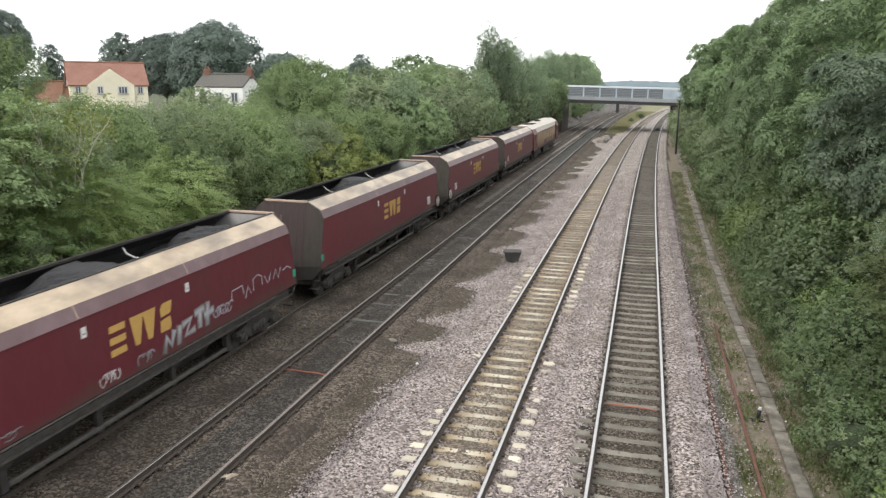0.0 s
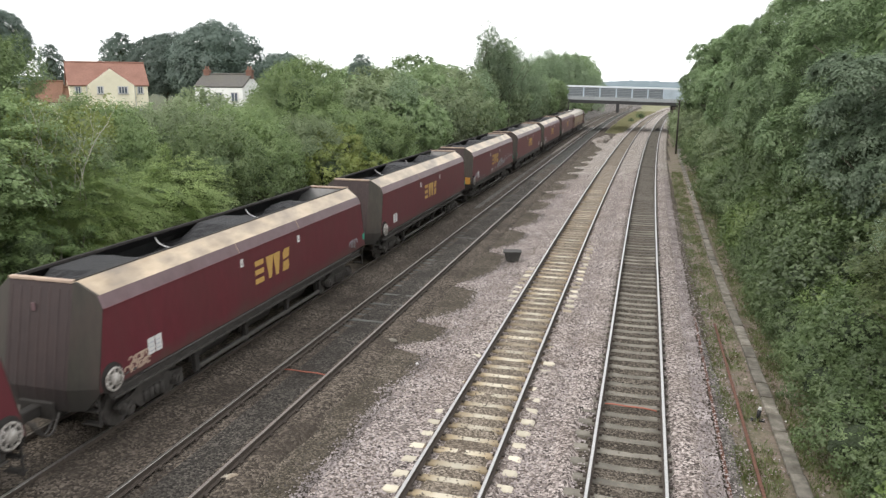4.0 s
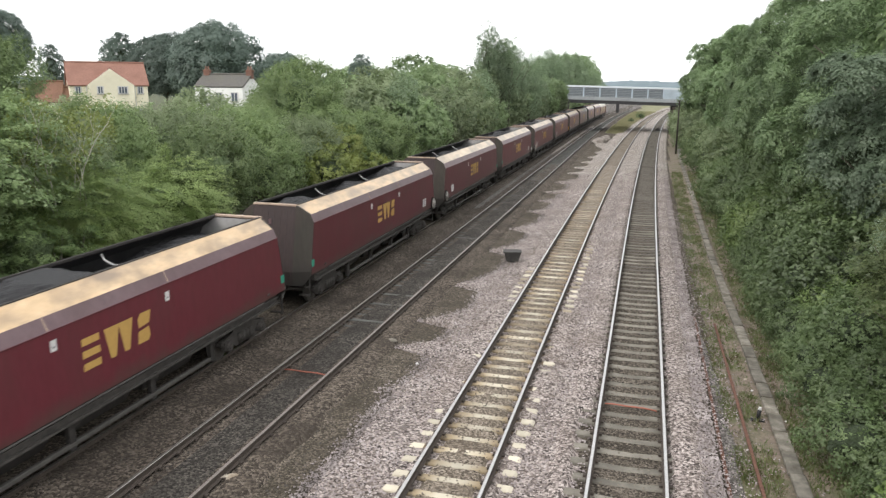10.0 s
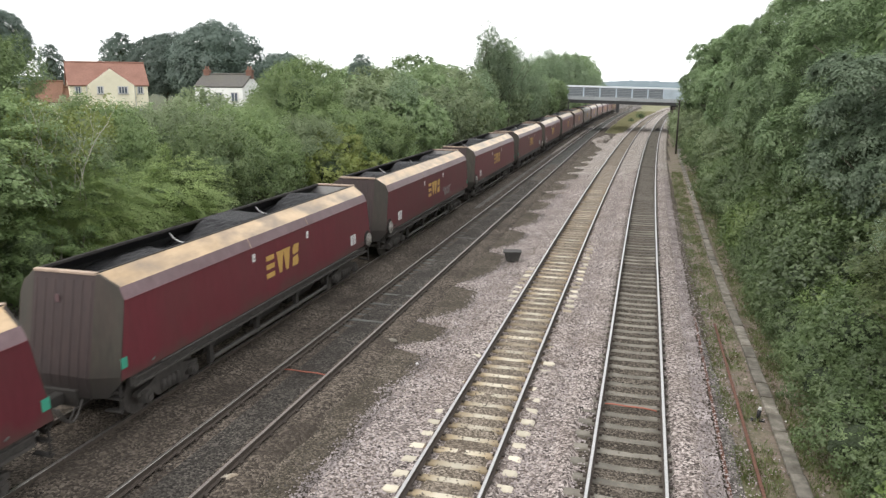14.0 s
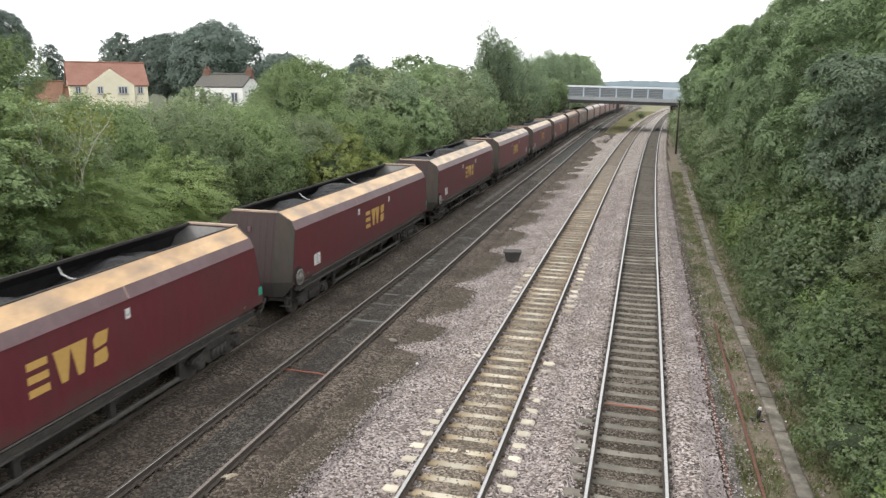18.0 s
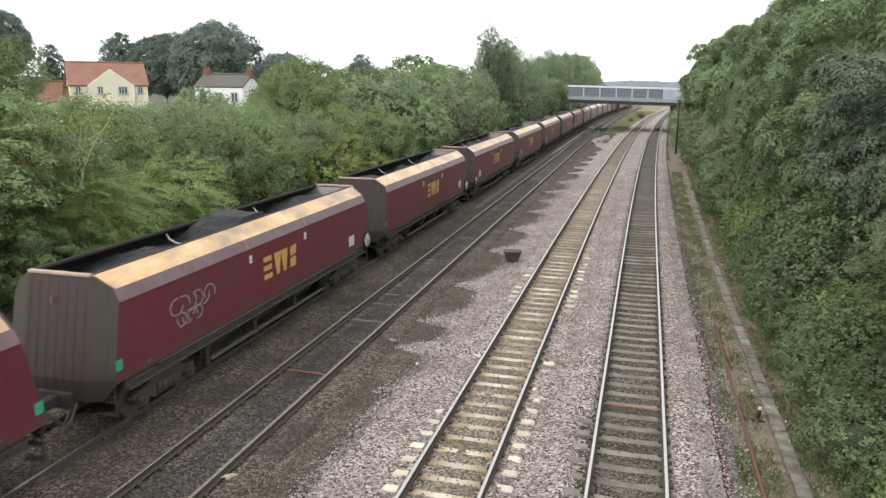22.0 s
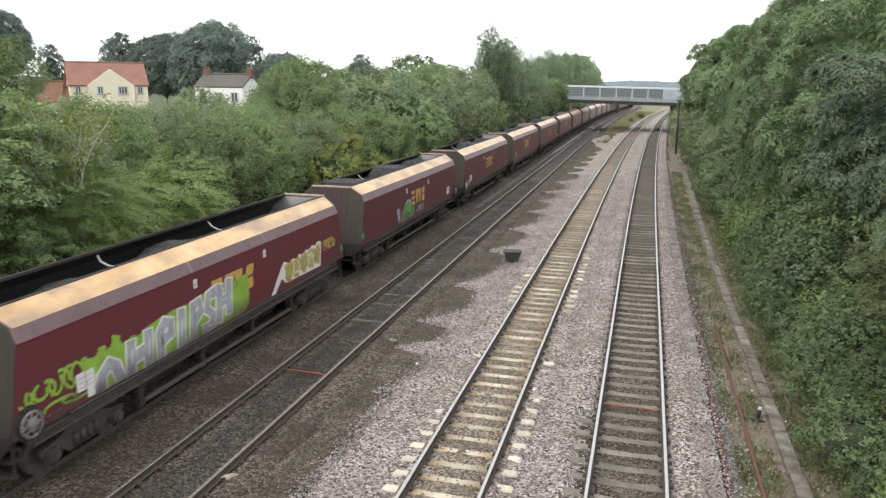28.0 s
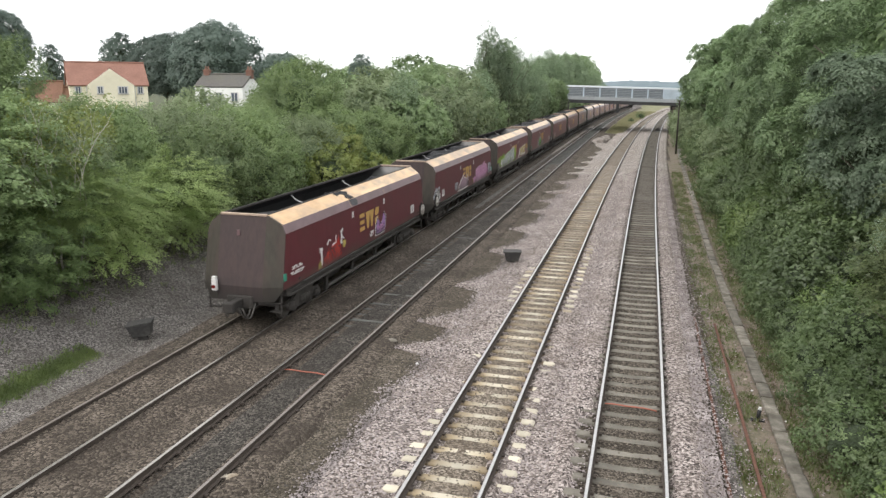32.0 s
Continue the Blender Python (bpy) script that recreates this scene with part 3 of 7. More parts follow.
def spill(y):
    """The ragged edge of the fresh ballast, with a thin tongue at every dropped load and a dark bay behind it."""
    x = -5.8 + 0.1 * noise.noise(Vector((0, y * 0.7, 0))) + 0.07 * noise.noise(Vector((4, y * 2.9, 0)))
    if y <= TIPS[0]:
        return x - 0.2 - 0.35 * max(0.0, noise.noise(Vector((6, y * 0.45, 1))))
    if y >= TIPS[-1]:
        return x - 0.3
    k = next(i for i in range(len(TIPS)) if TIPS[i + 1] >= y)
    f = (y - TIPS[k]) / (TIPS[k + 1] - TIPS[k])
    lo, hi = (1.35 + 0.35 * noise.noise(Vector((2, i * 5.1, 0))) if i else 0.5 for i in (k, k + 1))
    return x - (lo * max(0.0, 1 - f / 0.42) ** 1.6 + hi * max(0.0, (f - 0.86) / 0.14) ** 1.3) * min(1.0, max(0.4, (120 - y) / 60))


def swept(y, east):
    """1 where the sleeper ends of the cream line lie bare, 0 where stone covers them."""
    for lo, hi in ((-40.0, 18.0), (19.1, 21.0), (24.6, 37.0)) if east else ((-40.0, 17.1), (25.5, 31.5)):
        if lo < y < hi:
            return min(1.0, (y - lo) / 0.8, (hi - y) / 0.8)
    return 0.0


def shoulders(x, y):
    """Stone heaped over the sleeper ends of the nearer line, and in stretches on its neighbour."""
    a, b = abs(x - TRACK_X[0]), abs(x - TRACK_X[1])
    z = 0.085 if 0.84 < a < 1.5 else 0.0
    if 0.84 < a < 1.15 + 0.15 * noise.noise(Vector((3, y * 1.9, 5))) and x < TRACK_X[0] and y < 17.2:
        z = -0.06
    if a < 0.88:
        z = -0.075
    elif b < 0.8:
        z = -0.03
    elif b < 0.97:
        z = 0.05 + 0.05 * noise.noise(Vector((x, y * 0.9, 8)))
    elif b < 1.5:
        bare = swept(y, x > TRACK_X[1])
        z = (1 - bare) * (0.078 + 0.03 * noise.noise(Vector((x * 2, y * 1.3, 8)))) + bare * max(-0.02, 0.12 * noise.noise(Vector((x * 2.3, y * 1.7, 8))) - 0.012)
    return z


strip("ballast_fresh", "fresh pinkish-grey ballast spread beside and between two tracks", spill, lambda y: 1.98 + 0.1 * noise.noise(Vector((7, y * 0.9, 0))), -0.215, BALLAST_LIGHT, cols=66, rough=0.03, heap=shoulders, worn_from=66.0)
strip("ballast_old", "old dark brown ballast under two dirty tracks", lambda y: -14.1 + 0.15 * noise.noise(Vector((1, y * 0.6, 0))), lambda y: -6.95 + 0.2 * noise.noise(Vector((3, y * 0.8, 0))), -0.222, BALLAST_OLD_LINE, cols=40, rough=0.03, heap=sunk)
strip("ballast_sooty", "sooty ballast between the rails of a goods line", lambda y: TRACK_X[2] - 0.66, lambda y: TRACK_X[2] + 0.66, -0.206, BALLAST_SOOTY, y1=60.0, cols=5)
strip("ballast_tan", "rust-tinted ballast between the rails", lambda y: -3.37 - 0.75, lambda y: -3.37 + 0.75, -0.203, BALLAST_TAN, cols=5)
strip("ballast_brown", "dirty brown ballast between the rails", lambda y: 0.09 - (1.3 if y < 17.2 else 1.0) + 0.1 * noise.noise(Vector((5, y * 1.7, 0))), lambda y: 0.09 + 0.98 + 0.05 * noise.noise(Vector((6, y * 1.7, 0))), -0.25, BALLAST_BROWN, cols=8)

strip("ballast_dusty", "dusty grey ballast between two goods lines", lambda y: -11.0 + 0.25 * noise.noise(Vector((13, y * 0.3, 0))), lambda y: -9.85 + 0.25 * noise.noise(Vector((14, y * 0.3, 0))), -0.192, GRAVEL, y0=46.0, y1=86.0, cols=5)
strip("ballast_pale", "pale worn ballast between two goods lines", lambda y: -11.1 + 0.2 * noise.noise(Vector((11, y * 0.3, 0))), lambda y: -9.75 + 0.2 * noise.noise(Vector((12, y * 0.3, 0))), -0.19, BALLAST_WORN, y0=84.0, y1=150.0, cols=5)
strip("cess_gravel", "strip of grey gravel between two rusty spare rails", lambda y: 2.0, lambda y: 2.06 + 0.4 * min(1.0, max(0.0, (29 - y) / 9)) + 0.12 * noise.noise(Vector((8, y * 0.8, 0))), -0.368, GRAVEL, y1=30.0, cols=5, rough=0.03)


def stones(name, label, count, spot, material, seed, lo=0.018, hi=0.04):
    """Loose stones, each a lopsided octahedron."""
    rng = np.random.default_rng(seed)
    base = np.array([(1, 0, 0), (0, 1, 0), (-1, 0, 0), (0, -1, 0), (0, 0, 1), (0, 0, -0.6)])
    tri = np.array([(0, 1, 4), (1, 2, 4), (2, 3, 4), (3, 0, 4), (1, 0, 5), (2, 1, 5), (3, 2, 5), (0, 3, 5)])
    vs, fs = [], []
    for k in range(count):
        x, y, z = spot(rng)
        a = rng.uniform(0, 6.28)
        r = rng.uniform(lo, hi)
        q = base * rng.uniform(0.65, 1.3, (6, 1)) * r
        c, s = math.cos(a), math.sin(a)
        q = np.stack([q[:, 0] * c - q[:, 1] * s, q[:, 0] * s + q[:, 1] * c, q[:, 2] * 0.8], 1) + (x, y, z)
        vs.append(q)
        fs.append(tri + 6 * k)
    me = data_mesh(name, np.concatenate(vs), np.concatenate(fs), material)
    tagged(new(name, me), label, "stones", kind="stuff")


STONE_LIGHT = leaves("loose_fresh_stone", (0.11, 0.092, 0.09), (0.285, 0.247, 0.24), (0.61, 0.55, 0.538), 0.0)
STONE_BROWN = leaves("loose_rusty_stone", (0.05, 0.042, 0.034), (0.14, 0.115, 0.09), (0.33, 0.28, 0.23), 0.0)
STONE_DARK = leaves("loose_old_stone", (0.02, 0.018, 0.016), (0.065, 0.055, 0.046), (0.24, 0.205, 0.18), 0.0)


def spot_light(rng):
    while True:
        y = 9 + 45 * rng.random() ** 1.6
        x = rng.uniform(-6.6, 2.1)
        if x > spill(y) - 0.15 and min(abs(x - TRACK_X[1]), abs(x - TRACK_X[0])) > 0.83:
            return x, y, -0.2


def spot_edge(rng):
    y = 9 + 55 * rng.random() ** 1.4
    x = spill(y) - abs(rng.normal()) * (0.2 if y < 20 else 0.16) + 0.12
    return x, y, ground_z(x, y) - 0.01


def spot_dark(rng):
    y = 9 + 40 * rng.random() ** 1.5
    x = rng.uniform(-17.4, -5.6)
    return x, y, (ground_z(x, y) - 0.02) if x > -7.2 or x < -14.1 else -0.22


stones("loose_ballast_fresh", "loose pinkish-grey ballast stones", 18000, spot_light, STONE_LIGHT, 3, 0.018, 0.038)


def spot_shoulder(rng):
    return rng.uniform(1.2, 1.98), 9 + 60 * rng.random() ** 1.5, -0.185


stones("loose_ballast_shoulder", "loose pale pink ballast stones along the shoulder", 9000, spot_shoulder, STONE_LIGHT, 17, 0.02, 0.042)


def spot_cess_stone(rng):
    y = 9 + 40 * rng.random() ** 1.6
    x = rng.uniform(2.12, 2.7) if rng.random() < 0.7 else rng.normal() * 0.5 + 3.3
    return x, y, -0.365


def spot_rail_stone(rng):
    y = 9 + 17 * rng.random() ** 1.3
    return 2.06 + rng.normal() * 0.03, y, -0.272


def spot_between(rng):
    c = TRACK_X[1] if rng.random() < 0.6 else TRACK_X[0]
    return c + rng.uniform(-0.66, 0.66), 9 + 34 * rng.random() ** 1.4, -0.178


stones("strewn_stones", "brown stones strewn over the sleepers between the rails", 5200, spot_between, STONE_BROWN, 14, 0.012, 0.03)
stones("cess_stones", "loose grey stones in the cess", 3500, spot_cess_stone, STONE_LIGHT, 9, 0.012, 0.03)
stones("rail_stones", "ballast stones lying on a spare rail", 230, spot_rail_stone, STONE_LIGHT, 10, 0.014, 0.03)
stones("spilled_ballast", "fresh stones strewn over dark ballast", 8000, spot_edge, STONE_LIGHT, 7, 0.014, 0.034)
def spot_dirty(rng):
    y = 9 + 60 * rng.random() ** 1.4
    x = spill(y) + abs(rng.normal()) * 0.35 - 0.1
    return x, y, -0.2


stones("strewn_dirt", "dark dirty stones strewn over the edge of fresh ballast", 2200, spot_dirty, STONE_DARK, 12, 0.012, 0.03)
stones("loose_ballast_old", "loose dark brown ballast stones", 15000, spot_dark, STONE_DARK, 4, 0.014, 0.032)


# ---- tracks ----
def rail_mesh(x, y0, y1, top, name):
    prof = [(-0.036, 0.0), (-0.028, 0.006), (0.028, 0.006), (0.036, 0.0), (0.036, -0.035), (0.01, -0.05), (0.01, -0.125), (0.07, -0.145), (0.07, -0.16), (-0.07, -0.16), (-0.07, -0.145), (-0.01, -0.125), (-0.01, -0.05), (-0.036, -0.035)]
    ys = [y0, 30] + list(np.arange(36, y1, 6)) + [y1]
    verts = [(x + px + bend(y, x), y, pz - fall(y)) for y in ys for px, pz in prof]
    n = len(prof)
    faces, index = [], []
    for j in range(len(ys) - 1):
        for i in range(n):
            faces.append((j * n + i, (j + 1) * n + i, (j + 1) * n + (i + 1) % n, j * n + (i + 1) % n))
            index.append(0 if i in (0, 1, 2) else 1)
    return data_mesh(name, verts, faces, [top, RAIL_RUST], index)


def sleeper_mesh(name, half, wide, z0, z1, dip, material):
    """A concrete sleeper with a lower waist and bevelled top edges."""
    xs = [-half, -half + 0.06] + [-0.95 + 0.19 * i for i in range(11)] + [half - 0.06, half]
    tops = [z1 - 0.03, z1] + [z1 - dip * max(0.0, math.cos(math.pi * x / 1.9)) ** 0.8 for x in xs[2:-2]] + [z1, z1 - 0.03]
    verts = []
    for x, t in zip(xs, tops):
        verts += [(x, -wide, z0), (x, -wide, t - 0.025), (x, -wide + 0.03, t), (x, wide - 0.03, t), (x, wide, t - 0.025), (x, wide, z0)]
    faces = [(j * 6 + i, j * 6 + i + 1, (j + 1) * 6 + i + 1, (j + 1) * 6 + i) for j in range(len(xs) - 1) for i in range(5)]
    faces += [tuple(range(5, -1, -1)), tuple(range((len(xs) - 1) * 6, len(xs) * 6))]
    return data_mesh(name, verts, faces, material)


def track(number, x, top_left, top_right, material, z1, dip, label, jitter=0.0, near=75.0, first=0.0, close=0.652):
    t = thing("track_%d" % number, label, "railway track", kind="structure")
    for side, top in ((-0.7525, top_left), (0.7525, top_right)):
        piece("rail", rail_mesh_on(x + side, x, top), t)
    me = sleeper_mesh("sleeper", 1.25, 0.115, -0.36, z1, dip, material)
    dirty = sleeper_mesh("sleeper", 1.25, 0.115, -0.36, z1, dip, CONC_SEAT_DIRTY if material == CONC_SEAT else CONC_WORN) if number < 3 else me
    worn = sleeper_mesh("sleeper", 1.25, 0.115, -0.36, z1, dip, CONC_FAR) if number == 2 else dirty
    rng = random.Random(number)
    y, far = 6.0 + first, []
    while y < 300:
        m = pose(x + bend(y, x) + rng.uniform(-1, 1) * 0.02, y, -(rng.uniform(0.75, 1.6) if y < 21 else rng.uniform(0.15, 0.8)) * jitter - fall(y), 0, 0, rng.uniform(-1, 1) * 0.5 - math.degrees(2 * 1.47e-4 * max(y - 30, 0) if x > -6 else 0))
        if y < near:
            piece("sleeper", worn if rng.random() < (y - 42) / 24 else dirty if rng.random() < (y - (20 if number == 2 else 27)) / 22 else me, t, at=m)
        else:
            far.append(m)
        y += close if y < 16 else 0.652
    far += [pose(x, 6.0 + first - 0.652 * i, -0.5 * jitter) for i in range(1, 520)]
    vs, fs = [], []
    for j, m in enumerate(far):
        hx, hy = 1.25, 0.115
        for sx, sy in ((-hx, -hy), (hx, -hy), (hx, hy), (-hx, hy)):
            vs.append(tuple(m @ Vector((sx, sy, z1))))
            vs.append(tuple(m @ Vector((sx, sy, z1 - 0.1))))
        b = j * 8
        fs += [(b, b + 2, b + 4, b + 6), (b, b + 1, b + 3, b + 2), (b + 2, b + 3, b + 5, b + 4), (b + 4, b + 5, b + 7, b + 6), (b + 6, b + 7, b + 1, b)]
    tagged(piece("far_sleepers", data_mesh("far_sleepers", vs, fs, (CONC_WORN, CONC_FAR, material, material)[number - 1]), t), kind="stuff")
    # rail fastenings
    bm = bmesh.new()
    for sx in (-0.7525, 0.7525):
        for o in (-0.1, 0.1):
            add_box(bm, sx + o - 0.035, sx + o + 0.035, -0.05, 0.05, z1 - 0.01, z1 + 0.035)
    clip = mesh_of(bm, "rail_clips", RAIL_RUST)
    y = 6.0 + first
    while y < 34:
        piece("rail_clips", clip, t, at=pose(x, y, 0))
        y += close if y < 16 else 0.652
    return t


def rail_mesh_on(cx, centre, top):
    me = rail_mesh(cx, -340, 330, top, "rail")
    # both rails bend by their track's own curve
    for v in me.vertices:
        v.co.x += bend(v.co.y, centre) - bend(v.co.y, cx)
    return me


track(1, TRACK_X[0], RAIL_TOP, RAIL_TOP, CONC_OLD, -0.165, 0.07, "running line with bright rails on dirty concrete sleepers", 0.0, first=0.18)
track(2, TRACK_X[1], RAIL_TOP, RAIL_TOP, CONC_SEAT, -0.165, 0.016, "running line with bright rails on cream concrete sleepers", 0.01, first=0.42, close=0.61)
track(3, TRACK_X[2], RAIL_TOP_WORN, RAIL_TOP_DULL, CONC_BURIED, -0.165, 0.03, "goods line with half-buried sooty sleepers", 0.055)
track(4, TRACK_X[3], RAIL_TOP_DULL, RAIL_TOP_WORN, CONC_BURIED, -0.185, 0.03, "goods line sunk in dark ballast under the coal train", 0.06)


# ---- trees and bushes ----
def crown_mesh(name, seed, radii, clumps, twigs, per_twig, leaf, material, size=(0.5, 0.8), rise=0.5, droop=0.3, reach=0.45, flat=0.85, core=0.55, gaps=0.0, low=-0.75, slim=0.3, depth=0.3, ragged=0.3, up=0.4, inside=None, fan=0.0, drop=0.18, boughs=0, turned=0.42, width=0.38, fill=4):
    """A crown of leafy sprays in clumps on an uneven ellipsoid round a solid core coloured dark for the shade inside.
    radii: half its width, depth and height; size: radius of a clump; reach: length of a spray; fan: length of flat fans
    instead of clumps, drop: how they hang; boughs: rounded heads that carry them, fill: every how many clumps one sits
    between the heads.
    """
    rng = np.random.default_rng(seed)
    rad = np.array(radii)
    lumps = rng.normal(size=(9, 3))
    lumps /= np.linalg.norm(lumps, axis=1)[:, None]
    power = rng.uniform(0.08, 0.26, 9)

    def swell(d):
        return 0.8 + (power * np.exp(5.0 * (d @ lumps.T - 1))).sum(-1)
    roots, outs, ways, taken = [], [], [], np.zeros((0, 3))
    heads = []
    apart = 2.6 / math.sqrt(boughs or clumps)
    while len(heads) < boughs:
        d = rng.normal(size=3)
        d /= np.linalg.norm(d)
        apart *= 0.999
        if d[2] < low or (len(taken) and np.linalg.norm(taken - d, axis=1).min() < apart):
            continue
        taken = np.vstack([taken, d])
        heads.append((d * swell(d) * (1 - depth * rng.random() ** 1.4) * rad * 0.84, d, rng.uniform(*size)))
    if boughs:
        taken, apart = np.zeros((0, 3)), 0.0
    while len(roots) < clumps:
        d = rng.normal(size=3)
        d /= np.linalg.norm(d)
        apart *= 0.999
        if d[2] < low or rng.random() < gaps or (len(taken) and np.linalg.norm(taken - d, axis=1).min() < apart):
            continue
        taken = np.vstack([taken, d])
        c = d * swell(d) * (1 - depth * rng.random() ** 1.6) * rad
        z = rng.uniform(*size)
        if boughs and len(roots) % fill == fill - 1:
            c, z = c * 0.72, z * 0.5
        elif boughs:
            c, out_d, z = heads[len(roots) % boughs]
            d = d + out_d * 0.9 + np.array((0, 0, 0.35))
            d /= np.linalg.norm(d)
            c = c + d * z * rng.uniform(0.75, 1.0)
            z *= 0.3
        if fan:
            w = d * np.array((1.0, 1.0, 0.35)) + rng.normal(size=3) * 0.2 - np.array((0, 0, drop))
            w /= np.linalg.norm(w)
            side = np.cross(w, (0, 0, 1.0))
            side /= np.linalg.norm(side) + 1e-9
            face = np.cross(side, w)
            f = rng.random((twigs, 1)) ** 0.8
            lat = rng.uniform(-1, 1, (twigs, 1)) * fan * width * (1.05 - 0.75 * f)
            roots.append(c - w * fan * 0.4 + w * fan * f + side * lat - np.array((0, 0, 0.2)) * f ** 2 * fan + rng.normal(size=(twigs, 3)) * 0.035)
            outs.append(np.repeat((face + d * 0.35)[None], twigs, 0))
            ways.append(w + side * np.sign(lat) * 0.75)
            continue
        q = rng.normal(size=(twigs, 3)) * 0.8 + d * 0.7 + np.array((0, 0, 0.3))
        q /= np.linalg.norm(q, axis=1)[:, None]
        roots.append(c + q * rng.uniform(0.55, 1.0, (twigs, 1)) * z * np.array((1.0, 1.0, flat)))
        outs.append(q + d * 0.3)
    p0, out = np.concatenate(roots), np.concatenate(outs)
    n = len(p0)
    way = (np.concatenate(ways) if fan else out) + np.array((0, 0, rise)) + rng.normal(size=(n, 3)) * ragged
    way /= np.linalg.norm(way, axis=1)[:, None]
    span = reach * rng.uniform(0.55, 1.3, (n, 1))
    across = np.cross(way, rng.normal(size=(n, 3)) * 0.5 + np.array((0, 0, 1.0)))
    across /= np.linalg.norm(across, axis=1)[:, None] + 1e-9
    pts, axes, nors = [], [], []
    for i in range(per_twig):
        f = (i + rng.uniform(0.1, 0.9, (n, 1))) / per_twig
        p = p0 + way * span * f - np.array((0, 0, 1.0)) * span * droop * f ** 2
        side = across * (1 if i % 2 else -1)
        ax = way * 0.7 + side * 0.8 + rng.normal(size=(n, 3)) * 0.3 - np.array((0, 0, 0.5 * droop))
        nr = out + np.array((0, 0, up)) + rng.normal(size=(n, 3)) * turned
        pts.append(p + side * leaf * 0.4 + rng.normal(size=(n, 3)) * leaf * 0.45)
        axes.append(ax)
        nors.append(nr)
    p, ax, nr = np.concatenate(pts), np.concatenate(axes), np.concatenate(nors)
    k = len(p)
    nr /= np.linalg.norm(nr, axis=1)[:, None]
    ax -= nr * (ax * nr).sum(1)[:, None]
    ax /= np.linalg.norm(ax, axis=1)[:, None] + 1e-9
    side = np.cross(nr, ax)
    ln = leaf * rng.uniform(0.6, 1.35, (k, 1))
    wd = ln * rng.uniform(slim * 0.8, slim * 1.25, (k, 1))
    v = np.stack([p - ax * ln * 0.5 + side * wd, p + ax * ln * 0.6, p - ax * ln * 0.4 - side * wd * 1.2], 1).reshape(-1, 3)
    f = np.arange(3 * k).reshape(-1, 3)
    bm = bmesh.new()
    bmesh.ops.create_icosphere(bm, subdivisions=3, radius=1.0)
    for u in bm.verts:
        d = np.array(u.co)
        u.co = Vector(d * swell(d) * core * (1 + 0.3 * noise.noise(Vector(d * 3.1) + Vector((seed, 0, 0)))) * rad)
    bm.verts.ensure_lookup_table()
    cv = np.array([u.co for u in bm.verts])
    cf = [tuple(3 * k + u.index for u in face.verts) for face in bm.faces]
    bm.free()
    return data_mesh(name, np.concatenate([v, cv]), f.tolist() + cf, [material, inside or CORE_SHADE], [0] * k + [1] * len(cf))


def limbs(name, seed, height, radius, spread, material, count=7, rise=0.35):
    """A tapered trunk with limbs, from the ground up to the crown."""
    rng = random.Random(seed)
    bm = bmesh.new()
    p, r = Vector((0, 0, -0.4)), radius
    line = [p]
    for i in range(5):
        q = p + Vector((rng.uniform(-1, 1) * height * 0.03, rng.uniform(-1, 1) * height * 0.03, (height + 0.4) / 5))
        add_tube(bm, p, q, r, r * 0.8, 8, caps=(i == 0))
        p, r = q, r * 0.8
        line.append(p)
    for i in range(count):
        a = 2 * math.pi * i / count + rng.uniform(-0.4, 0.4)
        s = line[0].lerp(line[-1], rng.uniform(rise, 0.95))
        mid = s + Vector((math.cos(a) * spread * 0.45, math.sin(a) * spread * 0.45, height * rng.uniform(0.08, 0.2)))
        tip = mid + Vector((math.cos(a) * spread * 0.4, math.sin(a) * spread * 0.4, height * rng.uniform(0.05, 0.22)))
        add_tube(bm, s, mid, radius * 0.4, radius * 0.22, 6)
        add_tube(bm, mid, tip, radius * 0.22, radius * 0.07, 6)
    return mesh_of(bm, name, material, smooth=True)


KINDS = {}
KINDS["hedge_a"] = crown_mesh("crown", 11, (3.0, 3.0, 2.6), 190, 32, 6, 0.095, LEAF_HEDGE, (0.3, 0.6), 1.1, 0.15, 0.55, core=0.48, depth=0.34, ragged=0.25, slim=0.34, up=0.6, inside=CORE_SHADE_HEDGE)
KINDS["hedge_b"] = crown_mesh("crown", 12, (3.0, 2.8, 2.9), 190, 32, 6, 0.095, LEAF_HEDGE, (0.3, 0.6), 1.1, 0.15, 0.55, core=0.48, depth=0.34, ragged=0.25, slim=0.34, up=0.6, inside=CORE_SHADE_HEDGE)
KINDS["hedge_c"] = crown_mesh("crown", 13, (2.8, 3.1, 2.4), 180, 32, 6, 0.1, LEAF_WILLOW, (0.3, 0.55), 1.9, 0.12, 0.7, core=0.48, depth=0.34, ragged=0.25, slim=0.26, up=0.6, inside=CORE_SHADE_HEDGE)
KINDS["thicket_a"] = crown_mesh("crown", 41, (3.0, 3.0, 2.8), 118, 15, 5, 0.22, LEAF_WILLOW, (0.45, 0.75), 0.8, 0.3, 0.42, core=0.54, inside=CORE_SHADE_HEDGE)
KINDS["thicket_b"] = crown_mesh("crown", 42, (2.9, 3.1, 2.6), 118, 15, 5, 0.22, LEAF_HAZE, (0.45, 0.75), 0.9, 0.3, 0.42, core=0.54, inside=CORE_SHADE_HEDGE)
KINDS["bright"] = crown_mesh("crown", 14, (2.4, 2.8, 1.9), 270, 40, 6, 0.062, LEAF_BRIGHT, (0.2, 0.4), 0.0, 0.3, 0.26, core=0.36, depth=0.5, up=0.6, ragged=0.12, slim=0.32, fan=1.35, width=0.2, turned=0.3, inside=CORE_SHADE_HEDGE)
